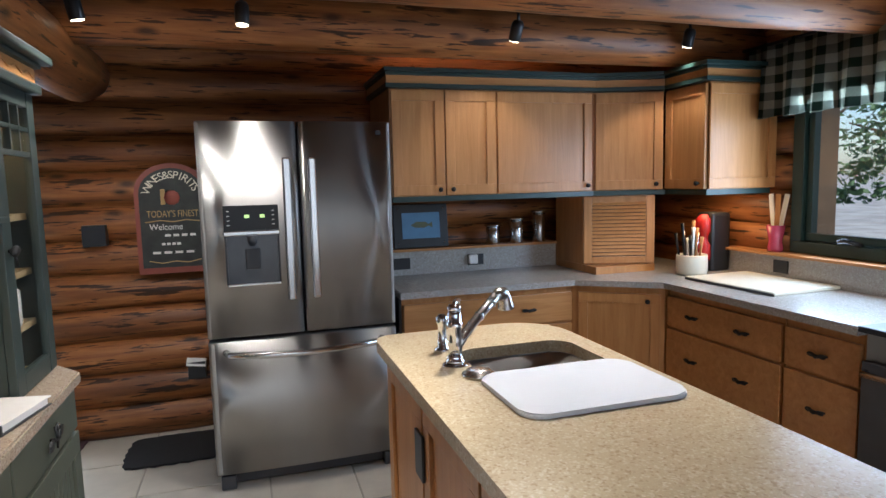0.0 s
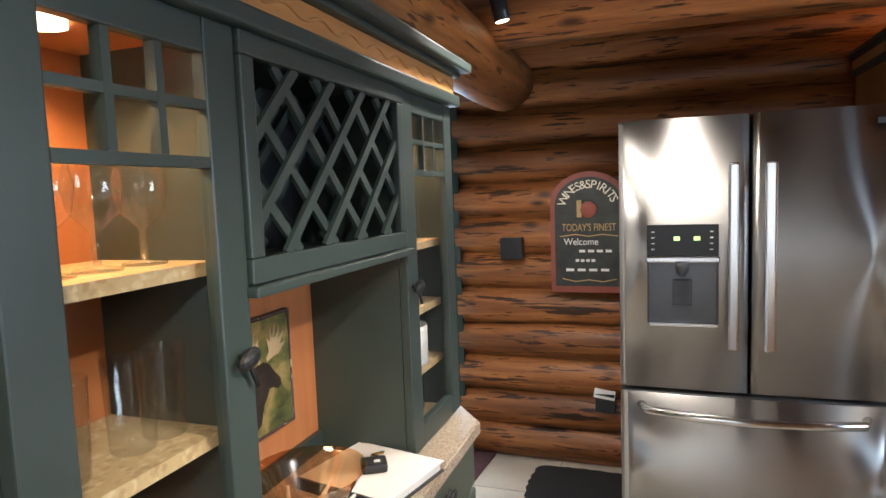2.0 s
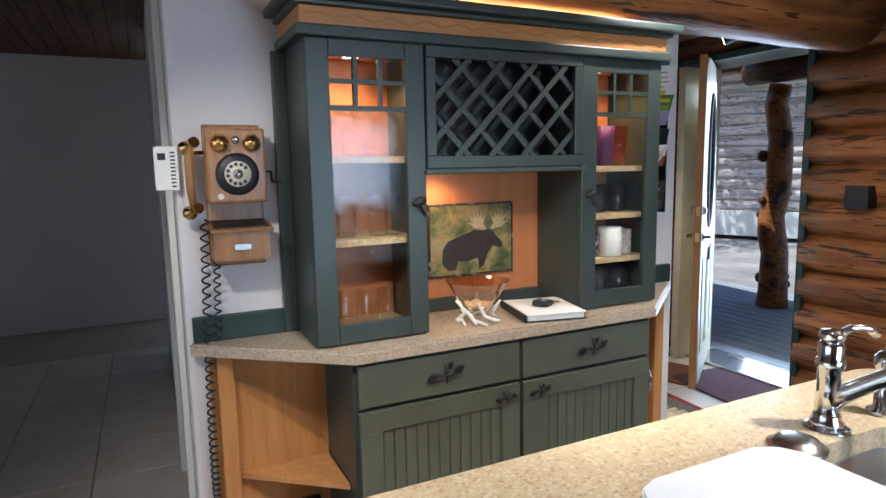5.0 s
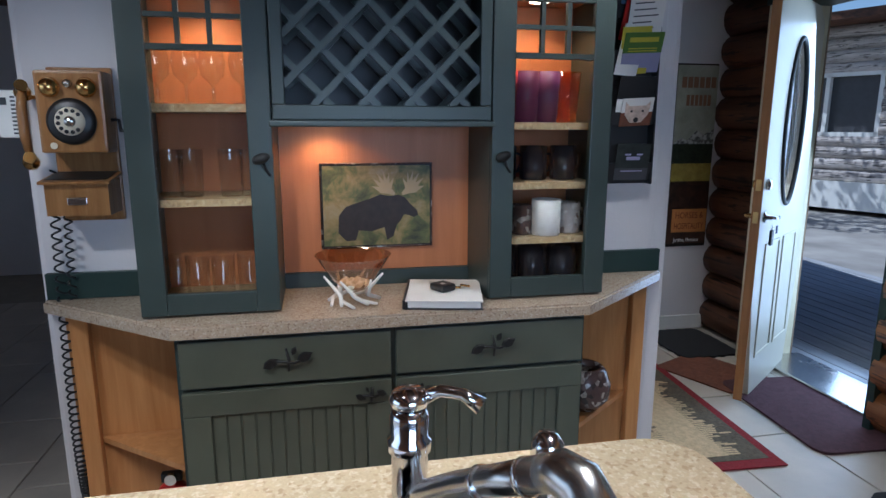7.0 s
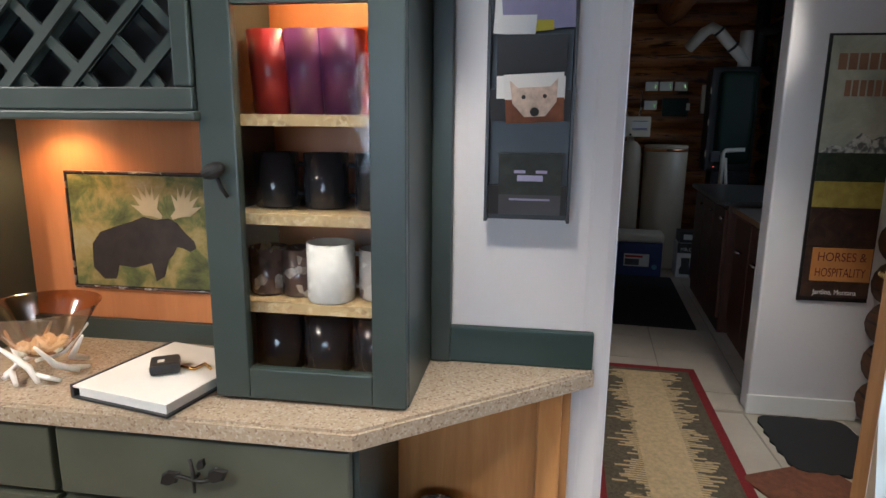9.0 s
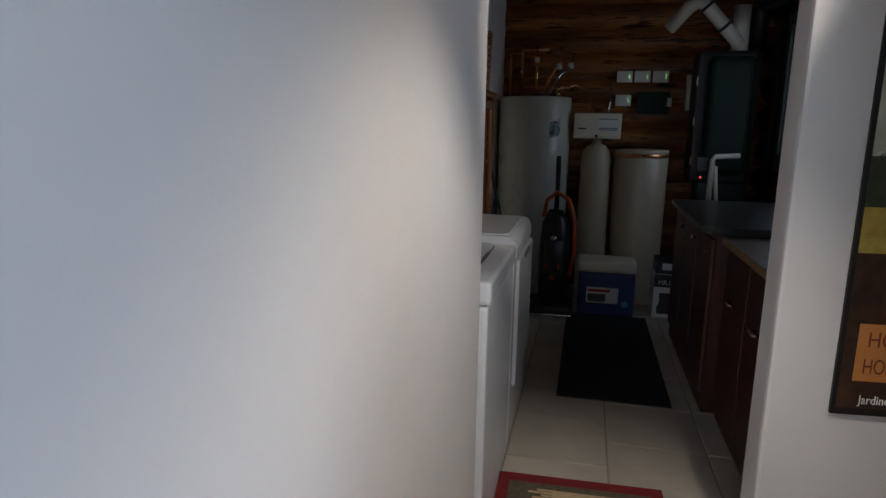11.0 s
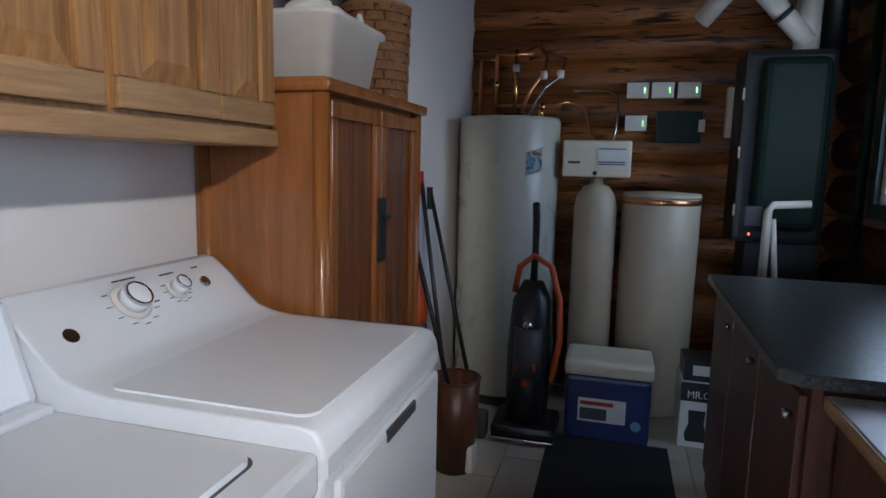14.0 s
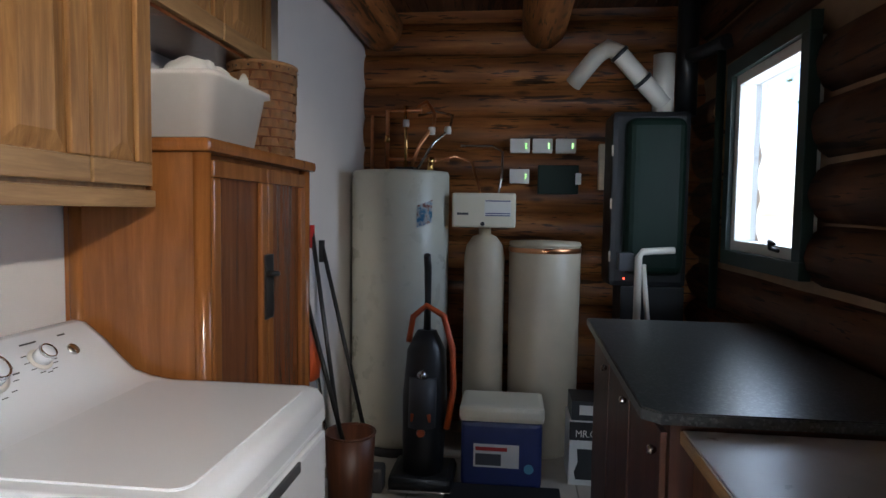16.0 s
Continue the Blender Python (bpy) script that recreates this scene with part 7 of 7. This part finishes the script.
for pts, r, mt, nm in (
    ([(-3.40, -0.10, 1.64), (-3.42, -0.05, 1.78), (-3.45, 0.03, 1.90), (-3.5, 0.03, 1.98), (-3.6, -0.03, 2.07), (-3.68, -0.10, 2.05)], 0.011, COPPER, "copper_hose"),
    ([(-3.42, -0.06, 1.64), (-3.45, 0.03, 1.80), (-3.5, 0.12, 1.88), (-3.58, 0.13, 1.98), (-3.66, 0.02, 2.02), (-3.70, -0.1, 2.0)], 0.009, NICKEL, "steel_hose"),
    ([(-3.70, -0.30, 1.60), (-3.70, -0.30, 2.03), (-3.70, -0.08, 2.03)], 0.014, COPPER, "copper_pipe"),
    ([(-3.70, -0.18, 1.62), (-3.70, -0.18, 2.06)], 0.014, BRASS, "copper_pipe"),
    ([(-3.70, -0.40, 1.55), (-3.70, -0.40, 2.0), (-3.70, -0.30, 2.0)], 0.011, COPPER, "copper_pipe"),
    ([(-3.70, -0.30, 1.72), (-3.70, 0.10, 1.72)], 0.012, COPPER, "copper_pipe"),
    ([(-3.42, 0.02, 1.68), (-3.55, 0.15, 1.73), (-3.6, 0.25, 1.70), (-3.5, 0.30, 1.55), (-3.42, 0.32, 1.48)], 0.008, COPPER, "copper_hose"),
    ([(-3.62, 0.18, 1.80), (-3.62, 0.38, 1.80), (-3.58, 0.44, 1.76), (-3.5, 0.44, 1.62), (-3.45, 0.42, 1.48)], 0.008, NICKEL, "steel_hose"),
):
    part(nm, bm_tube(pts, r, 10), mt, pi_)
for p in ((-3.70, -0.30, 1.85), (-3.70, -0.18, 1.95), (-3.42, 0.02, 1.69), (-3.45, 0.02, 1.87), (-3.5, 0.11, 1.88)):
    part("fitting", bm_lathe([(0.02, -0.022), (0.022, 0), (0.02, 0.022)], 12, m=Matrix.Translation(p)), BRASS if p[2] < 1.86 else PAPER, pi_)
# water softener: resin bottle with control head, brine tank
so = thing("water_softener", "cream water softener bottle with control head", "water softener", LAUNDRY @ pose(-3.36, 0.35, 0))
part("bottle", bm_lathe([(0.001, 0), (0.11, 0), (0.117, 0.02), (0.117, 1.13), (0.105, 1.20), (0.07, 1.25), (0.035, 1.265), (0.035, 1.30), (0.001, 1.30)], 32), TANKC, so)
hd_ = part("control_head", bm_box(-0.10, -0.185, 1.305, 0.10, 0.175, 1.50, 0.012), IVORY, so)
part("dial_plate", bm_box(0.1, 0.0, 1.37, 0.1025, 0.15, 1.46), PAPER, hd_)
for z_ in (1.452, 1.382, 1.37):
    part("stripe", bm_box(0.1026, 0.005, z_, 0.1032, 0.145, z_ + 0.006), BLUE, hd_)
part("brand_bar", bm_box(0.1001, -0.155, 1.375, 0.1008, -0.09, 1.388), DKGREY, hd_)
part("knob", bm_lathe([(0.012, 0), (0.012, 0.01)], 12, m=pose(0.1, -0.01, 1.325, 0, 90, 0)), IRON, hd_)
bt = thing("brine_tank", "tan cylindrical brine tank with metal band", "brine tank", LAUNDRY @ pose(-3.42, 0.70, 0))
part("tank", bm_lathe([(0.001, 0), (0.19, 0), (0.2, 0.02), (0.207, 1.19), (0.2, 1.20), (0.001, 1.20)], 36), TANKC, bt)
part("band", bm_lathe([(0.2085, 1.165), (0.211, 1.168), (0.211, 1.19), (0.2085, 1.193)], 36), COPPER, bt, "shiny metal band")
part("lid", bm_lathe([(0.205, 1.2), (0.21, 1.205), (0.205, 1.225), (0.001, 1.235)], 36), TANKC, bt)
# valve boxes on the log wall
for y_, z_ in ((0.545, 1.81), (0.685, 1.81), (0.83, 1.81), (0.545, 1.62)):
    t = thing("control_box", "small pale control box with green lights", "control box", LAUNDRY @ pose(-3.735, y_, z_), "control boxes")
    part("case", bm_box(0, -0.062, -0.045, 0.035, 0.062, 0.045, 0.004), BINW, t)
    for k in range(3):
        part("indicator", bm_box(0.0352, 0.035, -0.015 + k * 0.012, 0.036, 0.042, -0.010 + k * 0.012), glow("led_green", (0.35, 0.9, 0.2), 2.0) if "led_green" not in bpy.data.materials else bpy.data.materials["led_green"], t)
    part("clip", bm_box(0.005, -0.004, 0.046, 0.012, 0.004, 0.06), IRON, t)
t = thing("electric_panel", "dark green electrical box on the logs", "electrical box", LAUNDRY @ pose(-3.735, 0.79, 1.60))
part("case", bm_box(0, -0.13, -0.09, 0.05, 0.12, 0.09, 0.004), BOILER, t)
part("switch", bm_box(0.051, 0.1, -0.03, 0.06, 0.135, 0.04, 0.003), PAPER, t)
t = thing("meter_box", "narrow grey box on the logs", "meter", LAUNDRY @ pose(-3.735, 1.08, 1.68))
part("case", bm_box(0, -0.05, -0.14, 0.06, 0.05, 0.14, 0.006), TANKC, t)
# boiler with vent pipes
bo = thing("boiler", "dark green boiler with white vent pipe", "boiler", LAUNDRY @ pose(-3.42, 1.33, 0))
part("cabinet", bm_box(-0.24, -0.20, 1.05, 0.12, 0.13, 1.93, 0.07, seg=5), BOILER, bo)
part("side", bm_box(-0.26, -0.27, 0.98, 0.05, 0.16, 1.97, 0.03), BLACK, bo)
part("stand", bm_box(-0.22, -0.2, 0, 0.05, 0.15, 0.979), BLACK, bo)
part("vent_pipe", bm_tube([(-0.05, 0.02, 1.96), (-0.05, 0.02, 2.30)], 0.06, 16), PVC, bo)
part("vent_pipe", bm_tube([(-0.03, 0.02, 2.02), (0.0, -0.10, 2.14), (0.02, -0.25, 2.30), (0.0, -0.30, 2.33), (-0.06, -0.36, 2.30), (-0.15, -0.48, 2.16)], 0.05, 16), PVC, bo, "white angled vent pipe")
for p, q in (((0.0, -0.10, 2.14), (0.003, -0.115, 2.155)), ((0.018, -0.235, 2.285), (0.02, -0.25, 2.30))):
    part("coupling", bm_tube([p, q], 0.058, 16), BLACK, bo)
part("flue", bm_tube([(-0.1, 0.16, 1.96), (-0.1, 0.16, 2.66)], 0.06, 14), BLACK, bo)
part("flue", bm_tube([(-0.1, 0.16, 2.3), (0.1, 0.2, 2.28), (0.3, 0.25, 2.28)], 0.04, 12), BLACK, bo)
for x_, z_ in ((0.122, 1.15), (0.122, 1.45), (0.122, 1.75)):
    part("latch", bm_box(0.03, -0.272, z_ - 0.03, 0.045, -0.262, z_ + 0.03), TANKC, bo)
part("red_light", bm_box(0.05, -0.19, 1.02, 0.053, -0.182, 1.03), glow("led_red", (0.9, 0.05, 0.02), 3.0), bo)
part("drain_pipe", bm_tube([(0.22, -0.14, 0.72), (0.22, -0.14, 1.16), (0.22, -0.12, 1.19), (0.2, 0.05, 1.20)], 0.02, 12), PVC, bo)
part("drain_pipe", bm_tube([(0.24, -0.08, 0.75), (0.2, -0.11, 1.12)], 0.014, 10), PVC, bo)
part("pump_box", bm_box(0.13, -0.24, 1.08, 0.2, -0.16, 1.18, 0.006), DKGREY, bo)
part("riser", bm_tube([(0.25, 0.24, 0.9), (0.25, 0.24, 2.3)], 0.022, 10), BOILER, bo)
# vacuum cleaner
vc = thing("vacuum_cleaner", "black and orange upright vacuum cleaner", "vacuum cleaner", LAUNDRY @ pose(-2.82, 0.08, 0))
part("floor_head", bm_box(-0.16, -0.16, 0.01, 0.14, 0.16, 0.09, 0.03), BLACK, vc)
part("bumper", bm_box(0.14, -0.155, 0.015, 0.148, 0.155, 0.03, 0.003), NICKEL, vc)
part("body", bm_tube([(0.02, 0, 0.06), (-0.02, 0, 0.25), (-0.05, 0, 0.45), (-0.08, 0, 0.68), (-0.09, 0, 0.78)], [0.10, 0.11, 0.115, 0.10, 0.05], 18), BLACK, vc)
part("dust_cup", bm_tube([(0.06, 0, 0.32), (0.03, 0, 0.56)], 0.07, 16), DKGREY, vc)
part("handle", bm_tube([(-0.09, 0, 0.76), (-0.11, 0, 0.95), (-0.10, 0, 1.10), (-0.06, 0.0, 1.17)], [0.02, 0.017, 0.02, 0.018], 12), BLACK, vc)
part("hose", bm_tube([(-0.06, -0.09, 0.72), (-0.07, -0.07, 0.85), (-0.07, 0.0, 0.91), (-0.06, 0.09, 0.86), (-0.03, 0.14, 0.70), (0.0, 0.15, 0.5), (0.02, 0.12, 0.3)], 0.016, 10), ORANGE, vc, "orange hose")
part("badge", bm_box(0.10, -0.05, 0.36, 0.112, 0.05, 0.40, 0.003), ORANGE, vc)
part("button", bm_lathe([(0.022, 0), (0.018, 0.012)], 14, m=pose(0.095, 0, 0.30, 0, 90, 0)), ORANGE, vc)
part("dome", bm_lathe([(0.03, 0), (0.02, 0.02), (0.001, 0.03)], 14, m=pose(0.07, 0, 0.58, 0, 60, 0)), NICKEL, vc)
# cooler
co = thing("cooler", "blue picnic cooler with white lid", "cooler", LAUNDRY @ pose(-2.98, 0.475, 0))
part("tub", bm_box(-0.14, -0.205, 0.0, 0.14, 0.205, 0.33, 0.02), BLUE, co)
part("lid", bm_box(-0.15, -0.215, 0.331, 0.15, 0.215, 0.415, 0.025), IVORY, co)
part("label", bm_box(0.14, -0.14, 0.10, 0.1415, 0.09, 0.22), PAPER, co)
part("label_photo", bm_box(0.1416, -0.13, 0.11, 0.142, 0.0, 0.17), DKGREY, co)
part("label_bar", bm_box(0.1416, -0.13, 0.185, 0.142, 0.03, 0.205), RED, co)
part("label_logo", bm_lathe([(0.025, 0), (0.025, 0.0012)], 16, m=pose(0.1405, 0.14, 0.1, 0, 90, 0)), paint("logo_cyan", (0.1, 0.3, 0.4), 0.5), co)
# coffee maker box
cx = thing("cardboard_box", "black and white coffee maker carton on the floor", "box", LAUNDRY @ pose(-3.02, 0.965, 0))
part("carton", bm_box(-0.15, -0.145, 0.0, 0.10, 0.15, 0.33, 0.002), PAPER, cx)
part("dark_band", bm_box(0.1, -0.145, 0.235, 0.1012, 0.15, 0.33), BLACK, cx)
writing("MR.COFFEE", 0.052, Matrix.Translation((0.1018, 0.0, 0.268)) @ ROT, PAPER, cx, squeeze=0.88)
part("pot_picture", turned(bm_prism([(-0.11, 0.03), (-0.02, 0.03), (-0.015, 0.07), (-0.03, 0.12), (-0.025, 0.19), (-0.105, 0.19), (-0.1, 0.12), (-0.118, 0.07)], 0.1001, 0.1012), PM), BLACK, cx)
part("text_panel", bm_box(0.1001, 0.03, 0.03, 0.101, 0.13, 0.19), DKGREY, cx)
part("text_panel", bm_box(0.1011, 0.04, 0.10, 0.1016, 0.12, 0.18), PAPER, cx)
cy = thing("cardboard_box", "small dark carton with a white label", "box", LAUNDRY @ pose(-3.04, 0.96, 0.331))
part("carton", bm_box(-0.12, -0.13, 0, 0.10, 0.14, 0.10, 0.002), BLACK, cy)
part("label", bm_box(0.1, -0.09, 0.03, 0.1012, 0.01, 0.08), PAPER, cy)
# counters on the window side
c1 = thing("laundry_counter", "dark speckled counter on dark wooden cabinets", "counter", LAUNDRY)
part("slab", bm_prism([(-2.58, 0.85), (-1.31, 0.83), (-1.27, 0.87), (-1.27, 1.59), (-2.58, 1.59)], 0.895, 0.925, 0.004), DKTOP, c1)
part("base", bm_box(-2.55, 0.90, 0.0, -1.30, 1.59, 0.8945), DKCAB, c1)
for k in range(3):
    part("door", bm_box(-2.53 + k * 0.41, 0.882, 0.1, -2.14 + k * 0.41, 0.899, 0.86, 0.004), DKCAB, c1)
    part("knob", bm_lathe([(0.006, 0), (0.014, 0.012), (0.01, 0.022)], 12, m=pose(-2.18 + k * 0.41, 0.882, 0.80, 90)), NICKEL, c1)
c2 = thing("laundry_counter", "pale laminate counter on dark wooden cabinets", "counter", LAUNDRY)
part("slab", bm_box(-1.268, 0.92, 0.855, -0.24, 1.59, 0.885, 0.003), LTTOP, c2)
part("edge_band", bm_box(-1.268, 0.915, 0.853, -0.24, 0.9195, 0.883), OAKX, c2)
part("base", bm_box(-1.265, 0.96, 0.0, -0.25, 1.59, 0.8545), DKCAB, c2)
for k in range(2):
    part("door", bm_box(-1.25 + k * 0.41, 0.942, 0.1, -0.86 + k * 0.41, 0.959, 0.83, 0.004), DKCAB, c2)
    part("pull", bm_tube([(-1.08 + k * 0.41, 0.942, 0.62), (-1.08 + k * 0.41, 0.915, 0.625), (-1.02 + k * 0.41, 0.915, 0.625), (-1.02 + k * 0.41, 0.942, 0.62)], 0.007, 8), CHROME, c2)
solid("floor_mat", LT(bm_box(-2.85, 0.2, 0, -1.3, 0.77, 0.008, 0.002)), RUBBER, "long black mat on the laundry floor", "mat", "thing")
# brooms and tools in the corner
for k, (x, y, tx, ty, h, mt, nm, lb_) in enumerate((
    (-2.55, -0.25, -2.62, -0.44, 1.30, BLACK, "broom", "broom with a dark handle leaning on the wall"),
    (-2.50, -0.30, -2.52, -0.44, 1.05, NICKEL, "dust_mop", "mop with a metal handle leaning on the wall"),
    (-2.72, -0.16, -2.78, -0.44, 1.22, IRON, "broom", "broom with a dark handle leaning on the wall"),
    (-2.36, -0.14, -2.34, -0.40, 1.12, IRON, "dust_mop", "mop with a dark handle leaning on the armoire"))):
    t = thing(nm, lb_, nm.replace("_", " "), LAUNDRY)
    part("handle", bm_tube([(x, y, 0.12), (tx, ty, h)], 0.011, 8), mt, t)
    part("head", bm_box(x - 0.05, y - 0.10, 0.0, x + 0.05, y + 0.06, 0.13, 0.02), (BLACK, PAPER, DKGREY, PAPER)[k], t)
    part("grip", bm_tube([(tx, ty, h - 0.09), (tx, ty - 0.002, h + 0.02)], 0.016, 8), (RED, GRN, BLACK, BLACK)[k], t)
t = thing("dust_pan", "red plastic dustpan hanging by the armoire", "dustpan", LAUNDRY @ pose(-2.45, -0.38, 0.62))
part("pan", bm_lathe([(0.001, 0), (0.07, 0.01), (0.09, 0.1), (0.05, 0.2), (0.02, 0.26)], 16, m=Matrix.Diagonal((1, 0.4, 1, 1))), ORANGE, t)
t = thing("waste_bin", "dark reddish bin beside the armoire", "bin", LAUNDRY @ pose(-2.37, -0.18, 0))
part("rim", bm_tube([(0.109 * math.cos(2 * math.pi * k / 24), 0.109 * math.sin(2 * math.pi * k / 24), 0.42) for k in range(25)], 0.006, 8), DKCAB, t)
part("bin", bm_lathe([(0.001, 0), (0.09, 0), (0.11, 0.42), (0.105, 0.42), (0.085, 0.01), (0.001, 0.01)], 18), DKCAB, t)

# ---- floor tiles ----
def tile_floor(parent, m, x0, x1, y0, y1, s=0.42, limit=300, skew=45):
    made = {}
    rows = int((y1 - y0) / s) + 1
    count = 0
    for j in range(rows):
        off = (j % 3) * s * 0.5
        x = x0 - off
        k = 0
        while x < x1:
            w = s if (j + k) % 3 else s * 1.5
            a, b = max(x, x0) + 0.004, min(x + w, x1) - 0.004
            c, d = y0 + j * s + 0.004, min(y0 + (j + 1) * s, y1) - 0.004
            if b - a > 0.03 and d - c > 0.03:
                key = (round(b - a, 3), round(d - c, 3))
                if key not in made:
                    made[key] = mesh_of("floor_tile", bm_box(-(b - a) / 2, -(d - c) / 2, -0.008, (b - a) / 2, (d - c) / 2, 0.0, 0.002, seg=1), TILE)
                o = new("floor_tile", made[key])
                o.parent = parent
                o.matrix_world = m @ Matrix.Translation(((a + b) / 2, (c + d) / 2, random.uniform(-0.0008, 0.0)))
                count += 1
            x += w
            k += 1
    return count


tile_floor(floor, Matrix(), -2.75, 2.1, 0.0, 4.25)
tile_floor(floor, Matrix(), -4.4, -0.6, -1.2, 0.0)
tile_floor(floor, Matrix(), -4.4, -2.75, 0.0, 0.82)
tile_floor(bpy.data.objects["floor_laundry"], LAUNDRY, -3.8, -0.02, -0.4, 1.2)
